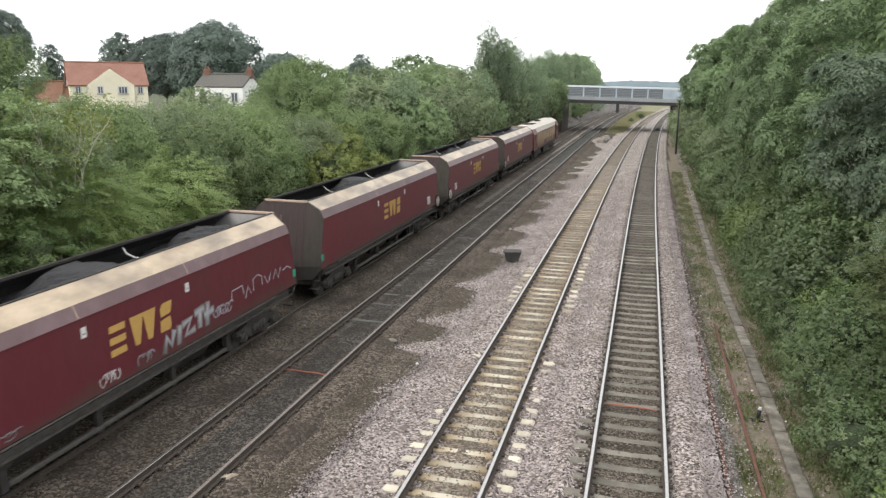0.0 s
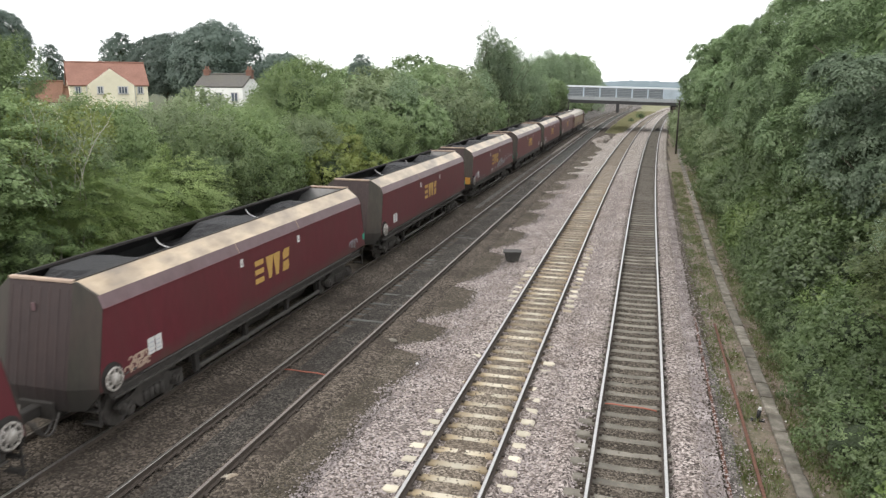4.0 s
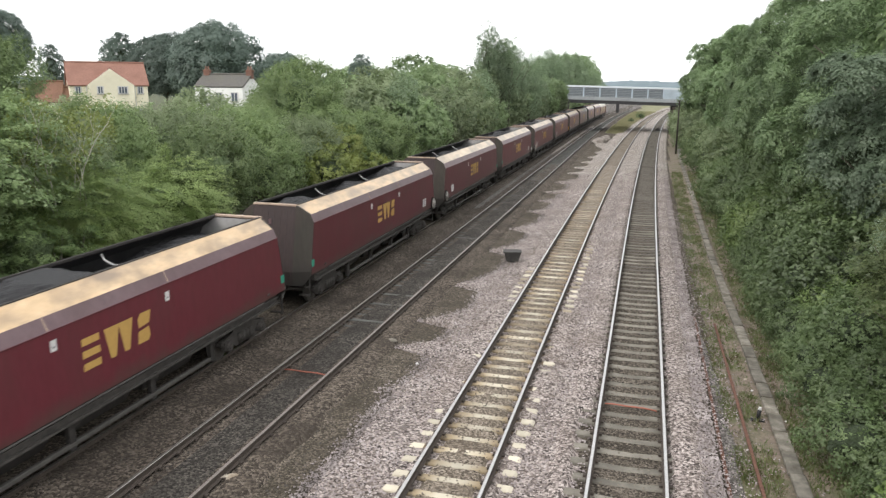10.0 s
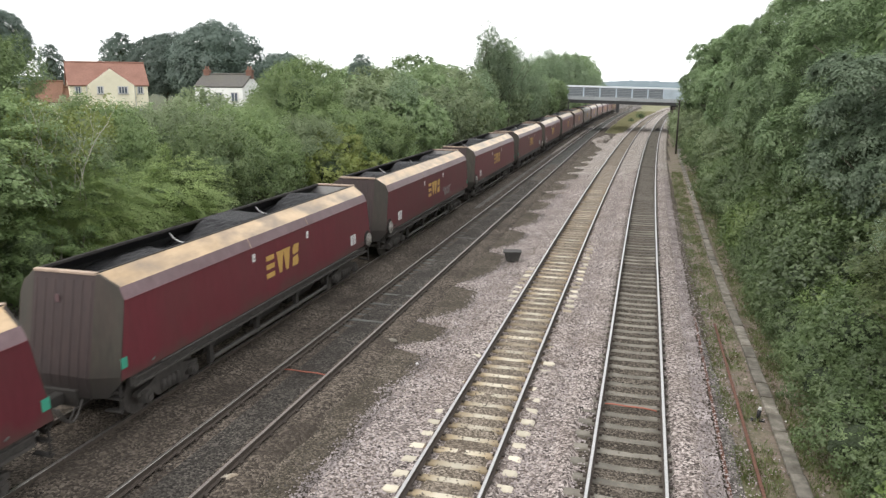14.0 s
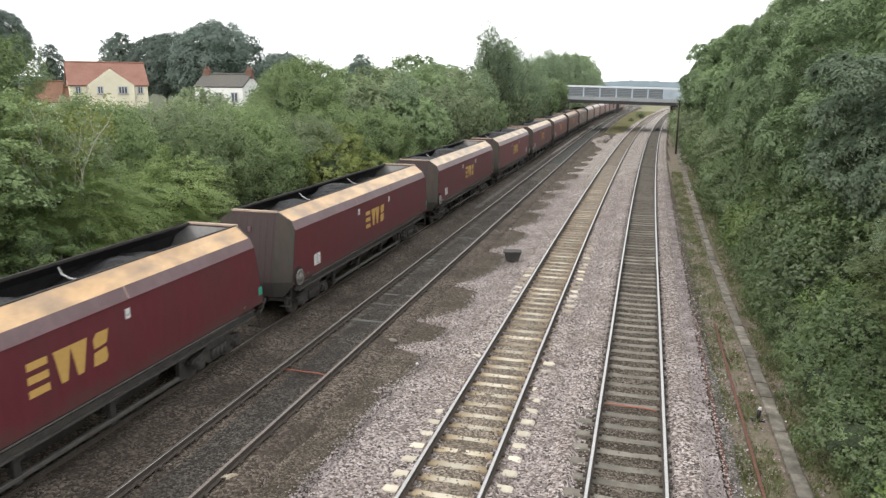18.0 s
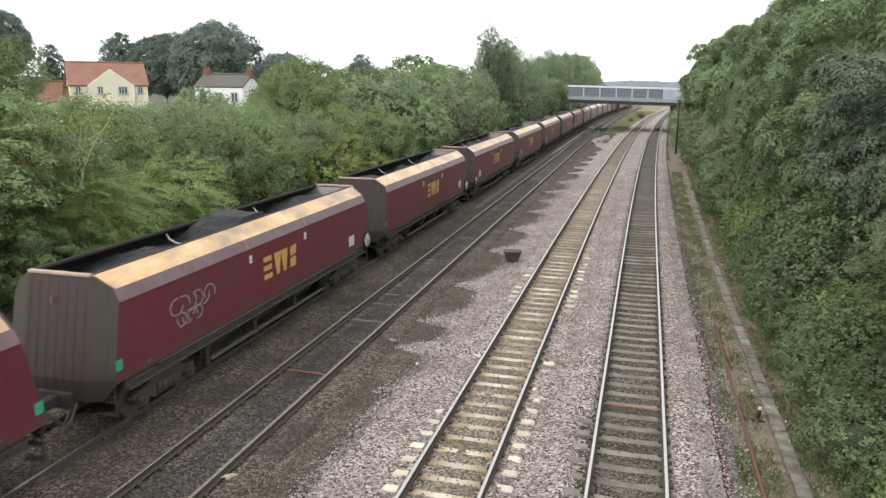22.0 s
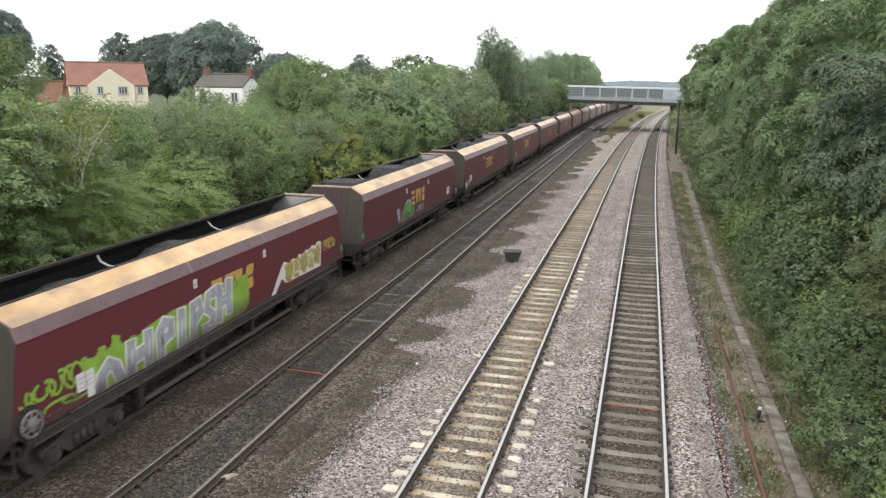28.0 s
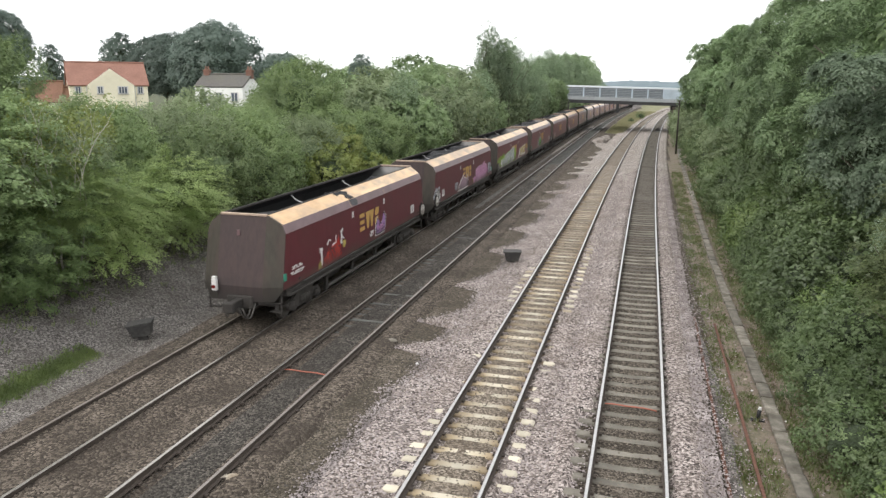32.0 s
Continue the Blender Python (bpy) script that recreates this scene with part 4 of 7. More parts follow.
KINDS["bright_b"] = crown_mesh("crown", 15, (2.4, 2.6, 2.3), 270, 40, 6, 0.062, LEAF_BRIGHT, (0.2, 0.4), 0.0, 0.3, 0.26, core=0.36, depth=0.5, up=0.6, ragged=0.12, slim=0.32, fan=1.2, width=0.2, turned=0.3, inside=CORE_SHADE_HEDGE)
KINDS["leafy"] = crown_mesh("crown", 62, (2.4, 2.6, 2.3), 200, 30, 6, 0.085, LEAF_LEAFY, (0.25, 0.45), 0.2, 0.3, 0.32, core=0.4, depth=0.42, up=0.45, ragged=0.15, slim=0.36, fan=0.8, drop=0.1, turned=0.32, inside=CORE_SHADE_HEDGE)
KINDS["deep"] = crown_mesh("crown", 63, (2.4, 2.6, 2.3), 200, 30, 6, 0.085, LEAF_DEEP, (0.25, 0.45), 0.2, 0.3, 0.32, core=0.4, depth=0.42, up=0.45, ragged=0.15, slim=0.36, fan=0.8, drop=0.1, turned=0.32, inside=CORE_SHADE_HEDGE)
KINDS["yellow"] = crown_mesh("crown", 16, (1.6, 1.6, 1.5), 70, 10, 9, 0.14, LEAF_YELLOW, (0.25, 0.4), 0.6, 0.2, 0.4)
KINDS["ash_a"] = crown_mesh("crown", 17, (4.2, 4.2, 4.6), 900, 28, 7, 0.074, LEAF_ASH, (0.7, 1.15), 0.0, 0.9, 0.3, core=0.44, depth=0.72, up=0.85, ragged=0.3, slim=0.3, boughs=30, turned=0.3, fill=9)
KINDS["ash_b"] = crown_mesh("crown", 18, (4.2, 4.4, 4.9), 900, 28, 7, 0.074, LEAF_ASH, (0.7, 1.15), 0.0, 0.9, 0.3, core=0.44, depth=0.72, up=0.85, ragged=0.3, slim=0.3, boughs=30, turned=0.3, fill=9)
KINDS["ash_c"] = crown_mesh("crown", 19, (4.4, 4.0, 4.4), 900, 24, 7, 0.085, LEAF_ASH_GREEN, (0.7, 1.15), 0.0, 0.9, 0.3, core=0.44, depth=0.72, up=0.85, ragged=0.3, slim=0.3, boughs=40, turned=0.3, fill=7)
KINDS["ash_far"] = crown_mesh("crown", 43, (4.3, 4.2, 4.6), 420, 22, 5, 0.15, LEAF_ASH_GREEN, (0.75, 1.15), 0.0, 0.7, 0.36, core=0.46, depth=0.7, up=0.8, ragged=0.3, boughs=40, turned=0.34)
KINDS["olive"] = crown_mesh("crown", 61, (2.2, 2.2, 2.0), 200, 24, 6, 0.075, LEAF_OLIVE, (0.3, 0.5), 0.0, 0.5, 0.3, core=0.4, depth=0.5, up=0.5, ragged=0.15, slim=0.34, fan=0.95, drop=0.3, turned=0.3)
KINDS["birch"] = crown_mesh("crown", 20, (1.7, 1.7, 5.2), 100, 34, 4, 0.15, LEAF_BIRCH_TALL, (0.3, 0.6), 0.5, 1.5, 0.8, core=0.24, gaps=0.3, depth=0.7, flat=1.5)
KINDS["dark"] = crown_mesh("crown", 21, (6.0, 6.0, 6.4), 260, 54, 3, 0.28, LEAF_DARK_HAZE, (0.7, 1.2), 0.4, 0.3, 0.5, core=0.66, depth=0.24, inside=CORE_SHADE_FAR, turned=0.3)
KINDS["far"] = crown_mesh("crown", 22, (4.5, 4.5, 5.0), 125, 17, 5, 0.36, LEAF_HAZE, (0.6, 1.0), 0.6, 0.4, 0.5, core=0.62, inside=CORE_SHADE_HEDGE)
KINDS["conifer"] = crown_mesh("crown", 23, (2.0, 2.0, 5.0), 120, 22, 3, 0.24, LEAF_DARK_HAZE, (0.3, 0.5), 0.3, 0.8, 0.5, core=0.5)
KINDS["shrub_a"] = crown_mesh("crown", 24, (1.3, 1.3, 1.1), 66, 28, 5, 0.068, LEAF_SHRUB, (0.2, 0.36), 0.5, 0.3, 0.28, slim=0.36)
KINDS["shrub_b"] = crown_mesh("crown", 25, (1.3, 1.4, 1.2), 66, 28, 5, 0.068, LEAF_SHRUB_LIGHT, (0.2, 0.36), 0.5, 0.3, 0.28, slim=0.36)
KINDS["shrub_c"] = crown_mesh("crown", 26, (1.2, 1.3, 1.2), 66, 28, 5, 0.068, LEAF_SHRUB, (0.2, 0.36), 0.5, 0.3, 0.28, slim=0.36)
KINDS["shrub_d"] = crown_mesh("crown", 51, (1.3, 1.4, 1.0), 48, 19, 5, 0.088, LEAF_SHRUB, (0.2, 0.36), 0.7, 0.3, 0.32, slim=0.34)
KINDS["shrub_e"] = crown_mesh("crown", 52, (1.4, 1.3, 1.0), 48, 19, 5, 0.088, LEAF_SHRUB, (0.2, 0.36), 0.7, 0.3, 0.32, slim=0.34)
TRUNKS = {
    "bush": limbs("stems", 1, 3.0, 0.09, 1.9, BARK, 8, 0.1),
    "tree": limbs("trunk", 2, 7.0, 0.22, 3.0, BARK, 9),
    "tall": limbs("trunk", 3, 11.0, 0.2, 2.0, BARK, 9),
    "shrub": limbs("stems", 4, 1.1, 0.03, 0.9, BARK, 7, 0.05),
}


def plant(kind, trunk, name, label, category, x, y, z_mid, scale=1.0, turn=0.0, squash=1.0, group=""):
    g = ground_z(x, y)
    t = thing(name, label, category, group, at=pose(x, y, g, 0, 0, turn))
    c = piece("crown", KINDS[kind], t, at=pose(0, 0, z_mid - g) @ Matrix.Diagonal((scale, scale, scale * squash, 1)))
    s = (z_mid - g + 0.4) / {"bush": 3.0, "tree": 7.0, "tall": 11.0, "shrub": 1.1}[trunk]
    piece("trunk", TRUNKS[trunk], t, at=Matrix.Diagonal((scale, scale, s, 1)))
    return t


rng = random.Random(5)
# big overhanging trees east of the line
for i, (x, y, z, s, k) in enumerate(((9.8, 21.0, 4.3, 0.84, "ash_a"), (9.0, 28.0, 5.9, 1.05, "ash_b"), (9.3, 34.5, 7.0, 1.1, "ash_c"), (8.9, 41.5, 7.3, 1.15, "ash_c"), (9.2, 49.0, 7.7, 1.2, "ash_c"),
                                     (9.0, 58.0, 7.9, 1.2, "ash_c"), (8.9, 68.0, 8.2, 1.22, "ash_far"), (8.3, 79.0, 8.1, 1.2, "ash_far"), (7.7, 91.0, 7.8, 1.12, "ash_far"), (8.0, 103.0, 7.4, 1.1, "ash_far"), (8.4, 114.0, 7.4, 1.1, "ash_far"))):
    plant(k, "tree", "tree", "tall broadleaf tree with drooping grey-green foliage", "tree", x, y, z, s, i * 73, group="trees east of the line")
for i, (x, y, s) in enumerate(((7.0, 63.0, 0.75), (6.9, 73.0, 0.75), (6.4, 84.0, 0.75), (5.7, 95.0, 0.8), (5.7, 100.0, 0.8), (5.7, 107.0, 0.85), (6.0, 114.0, 0.85))):
    plant("thicket_a", "bush", "bush", "leafy bush at the foot of the tree belt", "bush", x, y, 2.2, s, i * 61, group="trees east of the line")
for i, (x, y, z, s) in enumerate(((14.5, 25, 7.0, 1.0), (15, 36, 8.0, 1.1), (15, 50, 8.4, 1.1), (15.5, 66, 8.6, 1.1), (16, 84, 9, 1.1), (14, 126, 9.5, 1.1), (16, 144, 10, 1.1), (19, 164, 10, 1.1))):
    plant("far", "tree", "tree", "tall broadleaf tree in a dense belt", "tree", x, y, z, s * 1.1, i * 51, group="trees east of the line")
for i in range(34):
    y = 12.5 + 2.1 * i * (1 + i * 0.012)
    x = 5.9 + rng.uniform(-0.35, 0.5) + bend(y, 0)
    k = ("shrub_a", "shrub_c", "shrub_a", "shrub_b", "shrub_c")[rng.randrange(5)]
    if y < 14.5:
        k = "shrub_b"
    if y > 40:
        k = "shrub_d"
    s = rng.uniform(0.65, 0.85) if 14.5 < y < 20 else rng.uniform(0.9, 1.35) if y < 24 else rng.uniform(1.2, 1.7)
    plant(k, "shrub", "shrub", "low green shrub at the foot of the bank", "shrub", x, y, 0.75 * s + 0.1, s, rng.uniform(0, 360), group="shrubs along the cess")
for i in range(24):
    y = 12.5 + 1.15 * i
    plant(("shrub_d", "shrub_e")[i % 2], "shrub", "shrub", "low weedy shrub beside the cess", "shrub", 4.85 + rng.uniform(-0.2, 0.35), y, 0.25 + rng.uniform(0, 0.2), rng.uniform(0.45, 0.75), rng.uniform(0, 360), group="shrubs along the cess")
for i in range(16):
    y = 13 + 2.6 * i
    if y < 26:
        continue
    plant(("shrub_a", "shrub_d")[i % 2], "shrub", "shrub", "leafy bush under the trees on the bank", "shrub", 7.6 + rng.uniform(-0.4, 0.6), y, 2.0 + rng.uniform(-0.2, 0.5), rng.uniform(1.4, 1.9), rng.uniform(0, 360), group="shrubs along the cess")

# hedge and thicket west of the line
def thicket(rows):
    for x, y, z, s, k in rows:
        lab = "bright green bush overhanging the gravel" if k.startswith("bright") else "dense green hawthorn bush in a lineside thicket"
        plant(k, "bush", "bush", lab, "bush", x, y, z, s, rng.uniform(0, 360), group="thicket west of the line")


thicket(((-20.1, 15.2, 3.0, 0.95, "deep"), (-21.0, 18.6, 5.0, 1.2, "leafy"), (-19.0, 18.6, 2.1, 0.8, "deep"), (-19.3, 22.6, 2.6, 0.95, "bright"), (-19.6, 26.6, 2.6, 1.0, "bright"),
         (-23.6, 21.0, 6.3, 0.95, "leafy"), (-22.6, 22.5, 3.6, 1.0, "hedge_c"), (-18.9, 21.0, 3.5, 0.72, "bright"), (-20.9, 20.6, 4.3, 0.62, "leafy"), (-19.9, 20.4, 3.4, 0.6, "bright_b"), (-23.4, 27.5, 4.2, 1.0, "hedge_a"),
         (-20.9, 31.5, 3.0, 0.9, "hedge_b"), (-23.6, 33.0, 3.9, 1.0, "hedge_c"), (-20.6, 36.5, 3.2, 0.95, "hedge_a"), (-24.0, 38.5, 3.3, 1.0, "hedge_b"), (-20.3, 41.5, 3.2, 0.92, "hedge_c"),
         (-23.6, 48.0, 6.7, 1.0, "hedge_a"), (-27.0, 52.0, 4.0, 0.9, "hedge_b")))
thicket(((-20.6, 47.0, 3.3, 0.95, "hedge_b"), (-24.0, 54.0, 4.4, 1.05, "hedge_c"), (-24.4, 43.2, 3.3, 0.95, "hedge_b"), (-19.6, 52.5, 3.2, 0.95, "hedge_a"), (-22.6, 57.0, 4.8, 1.1, "thicket_a"),
         (-19.3, 59.0, 4.0, 1.1, "thicket_b"), (-22.6, 64.0, 5.0, 1.2, "thicket_a"), (-19.0, 66.0, 4.2, 1.05, "thicket_a"), (-22.0, 72.0, 6.0, 1.2, "thicket_b"), (-18.6, 74.0, 3.8, 1.05, "thicket_a"),
         (-21.6, 80.0, 5.6, 1.15, "thicket_a"), (-18.6, 84.0, 3.8, 1.05, "thicket_b"), (-21.6, 90.0, 6.0, 1.3, "thicket_a"), (-18.4, 95.0, 4.0, 1.1, "thicket_a"), (-20.5, 102.0, 5.5, 1.3, "thicket_b"),
         (-18.2, 110.0, 4.2, 1.1, "thicket_a"), (-19.5, 118.0, 5.5, 1.3, "thicket_a")))
thicket(((-18.2, 120.5, 4.5, 1.2, "thicket_b"), (-16.6, 124.5, 4.6, 0.95, "thicket_a"), (-16.0, 126.0, 5.6, 0.62, "thicket_b"), (-16.9, 127.5, 2.6, 0.85, "thicket_b"), (-16.1, 128.4, 4.9, 0.8, "thicket_a"), (-15.0, 124.8, 6.6, 0.72, "thicket_b"), (-14.9, 125.6, 5.0, 0.66, "thicket_a"), (-15.7, 127.6, 2.4, 0.62, "thicket_b"), (-18.4, 149.0, 2.8, 1.1, "thicket_b"),
         (-18.4, 156.0, 2.8, 1.1, "thicket_a"), (-17.6, 168.0, 2.8, 1.1, "thicket_b"), (-17.4, 182.0, 3.0, 1.2, "thicket_a"), (-17.4, 198.0, 3.0, 1.2, "thicket_b"), (-28.5, 24.0, 3.6, 1.1, "thicket_a"),
         (-29.5, 31.0, 3.4, 1.1, "thicket_a"), (-30.0, 38.0, 3.5, 1.0, "thicket_b"), (-30.0, 46.0, 4.5, 0.9, "thicket_a"), (-29.0, 55.0, 4.0, 1.2, "thicket_a"), (-28.5, 66.0, 4.6, 1.3, "thicket_b"),
         (-28.0, 78.0, 5.0, 1.4, "thicket_a")))
for x, y, z, s in ((-17.9, 40.5, 2.2, 1.0), (-18.6, 43.0, 3.4, 0.9), (-17.6, 47.0, 1.6, 0.8), (-22.0, 25.0, 5.3, 0.7), (-18.0, 77.0, 3.0, 0.9)):
    plant("yellow", "shrub", "bush", "yellowing green bush in the lineside thicket", "bush", x, y, z, s, rng.uniform(0, 360), group="thicket west of the line")
for x, y, z, s, k in ((6.0, 17.5, 3.9, 0.66, "olive"), (6.7, 18.4, 5.4, 0.6, "olive")):
    plant(k, "bush", "bush", "olive-green bush reaching over the bank with drooping sprays", "bush", x, y, z, s, x * 80, group="trees east of the line")
plant("hedge_b", "bush", "bush", "dark leafy bush standing high in the lineside thicket", "bush", -24.2, 22.0, 7.0, 0.8, 40, group="thicket west of the line")
plant("hedge_a", "bush", "bush", "dark leafy bush standing high in the lineside thicket", "bush", -25.6, 23.5, 8.2, 0.6, 140, group="thicket west of the line")
for x, y, z, s, k in ((-19.2, 58.0, 5.2, 0.8, "birch"), (-19.0, 90.0, 10.4, 0.95, "birch"), (-18.2, 92.0, 8.8, 0.95, "birch"), (-17.0, 92.5, 9.6, 0.85, "birch"), (-17.6, 96.0, 8.0, 0.95, "birch"), (-17.0, 100.0, 8.0, 0.95, "birch"),
                      (-18.6, 84.0, 5.2, 0.95, "birch"), (-19.6, 96.0, 7.0, 1.0, "birch"), (-16.3, 106.0, 7.2, 0.95, "birch"), (-16.2, 111.0, 8.0, 0.9, "birch"), (-18.2, 114.0, 6.4, 1.0, "birch"), (-16.9, 119.0, 5.0, 0.9, "birch"),
                      (-19.4, 150.0, 9.4, 1.15, "birch"), (-18.2, 155.0, 8.2, 1.15, "birch"), (-20.4, 160.0, 8.8, 1.2, "birch"), (-18.6, 168.0, 8.6, 1.2, "birch"), (-20.0, 182.0, 9.2, 1.25, "birch"), (-18.8, 196.0, 10.2, 1.3, "birch"),
                      (-17.8, 216.0, 9.2, 1.3, "birch"), (-18.6, 205.0, 8.2, 1.3, "birch"), (-16.8, 238.0, 6.4, 1.3, "birch"), (-15.6, 252.0, 4.4, 1.2, "birch"), (-22.0, 222.0, 8.0, 1.3, "birch")):
    plant(k, "tall", "birch_tree", "slender birch tree with hanging grey-green foliage", "tree", x, y, z, s, rng.uniform(0, 360), group="trees west of the line")
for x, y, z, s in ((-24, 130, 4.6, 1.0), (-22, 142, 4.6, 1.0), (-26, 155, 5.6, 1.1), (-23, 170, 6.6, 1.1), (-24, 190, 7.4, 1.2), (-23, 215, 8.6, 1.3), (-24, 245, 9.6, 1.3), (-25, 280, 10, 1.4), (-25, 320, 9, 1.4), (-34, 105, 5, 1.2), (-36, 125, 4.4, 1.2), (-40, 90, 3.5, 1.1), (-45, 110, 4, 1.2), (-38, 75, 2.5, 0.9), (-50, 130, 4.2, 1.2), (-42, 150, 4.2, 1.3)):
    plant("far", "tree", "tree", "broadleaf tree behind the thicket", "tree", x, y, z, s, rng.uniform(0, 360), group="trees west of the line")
for x, y, z, s in ((-62.9, 100.0, 9.7, 1.05), (-73.5, 103.0, 9.4, 0.9), (-58.0, 112.0, 7.0, 0.85), (-63.0, 60.5, 11.0, 0.62)):
    plant("dark", "tree", "tree", "large dark tree behind the houses", "tree", x, y, z, s, rng.uniform(0, 360), group="trees round the houses")
for x, y, z, s in ((-79.5, 101.0, 10.5, 1.0), (-83.0, 103.0, 10.2, 0.9), (-84.8, 92.0, 9.2, 0.8), (-39.5, 100.0, 8.2, 0.75)):
    plant("conifer", "tall", "conifer_tree", "dark pointed conifer behind the hedge", "tree", x, y, z, s, rng.uniform(0, 360), group="trees round the houses")


def sapling():
    """A half-bare grey sapling that stands out of the hedge."""
    t = thing("bare_sapling", "thin grey sapling with few leaves above the hedge", "tree", at=pose(-18.9, 20.2, ground_z(-18.9, 20.2)))
    r = random.Random(8)
    bm = bmesh.new()
    ends = []

    def grow(p, d, ln, rad, depth):
        for i in range(3):
            q = p + d * ln / 3
            add_tube(bm, p, q, rad, rad * 0.86, 6)
            p, rad = q, rad * 0.86
            d = (d + Vector((r.uniform(-0.32, 0.32), r.uniform(-0.32, 0.32), r.uniform(-0.02, 0.16)))).normalized()
            if depth and i:
                e = (d + Vector((r.uniform(-0.75, 0.75), r.uniform(-0.75, 0.75), r.uniform(0.0, 0.4)))).normalized()
                grow(p, e, ln * r.uniform(0.45, 0.65), rad * 0.6, depth - 1)
        ends.append(p)
        if depth:
            grow(p, d, ln * 0.6, rad * 0.9, depth - 1)
    for a, b in ((-0.45, 0.1), (0.0, -0.15), (0.4, 0.2)):
        grow(Vector((a * 0.6, b * 0.6, -0.2)), Vector((a * 0.6, b * 0.6, 1)).normalized(), 3.0, 0.042, 3)
    part("trunk", bm, BARK_PALE, t)
    g = np.random.default_rng(9)
    vs, fs = [], []
    for e in ends:
        for _ in range(11):
            c = np.array(e) + g.normal(size=3) * 0.2
            a, b = g.normal(size=3), g.normal(size=3)
            a, b = a / np.linalg.norm(a) * 0.07, b / np.linalg.norm(b) * 0.04
            k = len(vs)
            vs += [c - a, c + b, c + a, c - b]
            fs.append((k, k + 1, k + 2, k + 3))
    piece("foliage", data_mesh("foliage", np.array(vs), fs, LEAF_YELLOW), t)


sapling()


def tufts(name, label, count, spot, seed, lo, hi, material):
    """Grass and weeds: bunches of narrow blades."""
    g = np.random.default_rng(seed)
    vs, fs = [], []
    for _ in range(count):
        x, y = spot(g)
        z = ground_z(x, y) - 0.05
        for _ in range(6):
            a, h = g.uniform(0, 6.28), g.uniform(lo, hi)
            bx, by = x + g.normal() * 0.06, y + g.normal() * 0.06
            dx, dy, w = math.cos(a), math.sin(a), h * 0.06 + 0.004
            k = len(vs)
            vs += [(bx - dy * w, by + dx * w, z), (bx + dy * w, by - dx * w, z), (bx + dx * h * 0.25 + dy * w * 0.7, by + dy * h * 0.25 - dx * w * 0.7, z + h * 0.7), (bx + dx * h * 0.55, by + dy * h * 0.55, z + h)]
            fs.append((k, k + 1, k + 2, k + 3))
    tagged(new(name, data_mesh(name, np.array(vs), fs, material)), label, "grass", kind="stuff")


def spot_cess(g):
    while True:
        y = 10 + 64 * g.random() ** 1.5
        x = g.uniform(2.25, 5.2)
        if (x < 3.2 or x > 3.75) and noise.noise(Vector((x * 1.6, y * 0.55, 2))) + 0.4 * g.normal() > (0.05 if x < 3.2 else -0.2):
            return x + bend(y, 0), y


def spot_west(g):
    y = 9.5 + 8.2 * g.random()
    x = -15.9 + g.normal() * (0.14 + 0.12 * g.random())
    return x, y


def spot_bank(g):
    y = 14 + 110 * g.random() ** 1.3
    return -18.6 + g.normal() * 0.8, y


def spot_middle(g):
    y = 128 + 140 * g.random()
    lo, hi = -6.6 + bend(y, -8.0), -5.2 + bend(y, 0.0)
    return g.uniform(lo, max(hi, lo + 0.5)), y


tufts("cess_grass", "patchy grass and weeds beside the cable trough", 11000, spot_cess, 31, 0.03, 0.15, GRASS)
tufts("cess_weeds", "dry brown weeds in the cess", 4200, spot_cess, 36, 0.03, 0.13, WEEDS_BROWN)
tufts("verge_grass", "strip of bright grass at the foot of the gravel bank", 4200, spot_west, 32, 0.03, 0.11, GRASS_FRESH)
tufts("bank_grass", "rough grass under the thicket", 1500, spot_bank, 33, 0.08, 0.22, GRASS)
tufts("wedge_grass", "long dry grass between the diverging tracks", 4200, spot_middle, 34, 0.12, 0.36, GRASS_DRY)


# ---- lineside things ----
def trough():
    t = thing("cable_trough", "concrete cable trough with separate lids beside the line", "cable trough", kind="structure")
    rr = random.Random(6)
    me = mesh_of(box(-0.15, 0.15, -0.478, 0.478, -0.05, 0.05, 0.015), "lid", CONC_LID)
    y, verts, faces = 10.0, [], []
    while y < 150:
        x = 3.46 + 0.06 * math.sin(y * 0.13) + bend(y, 0)
        if y < 90:
            piece("lid", me, t, at=pose(x + rr.uniform(-1, 1) * 0.012, y, -0.315 + rr.uniform(-1, 1) * 0.022, rr.uniform(-1, 1) * 1.2, rr.uniform(-1, 1) * 2.0, rr.uniform(-1, 1) * 1.2 - math.degrees(0.0078 * math.cos(y * 0.13))))
        else:
            k = len(verts)
            h = fall(y)
            verts += [(x - 0.15, y - 0.49, -0.265 - h), (x + 0.15, y - 0.49, -0.265 - h), (x + 0.15, y + 0.49, -0.265 - h), (x - 0.15, y + 0.49, -0.265 - h), (x - 0.15, y - 0.49, -0.4 - h), (x - 0.15, y + 0.49, -0.4 - h)]
            faces += [(k, k + 1, k + 2, k + 3), (k + 4, k, k + 3, k + 5)]
        y += 1.0
    tagged(piece("far_lids", data_mesh("far_lids", verts, faces, CONC_GREY), t), kind="stuff")


trough()


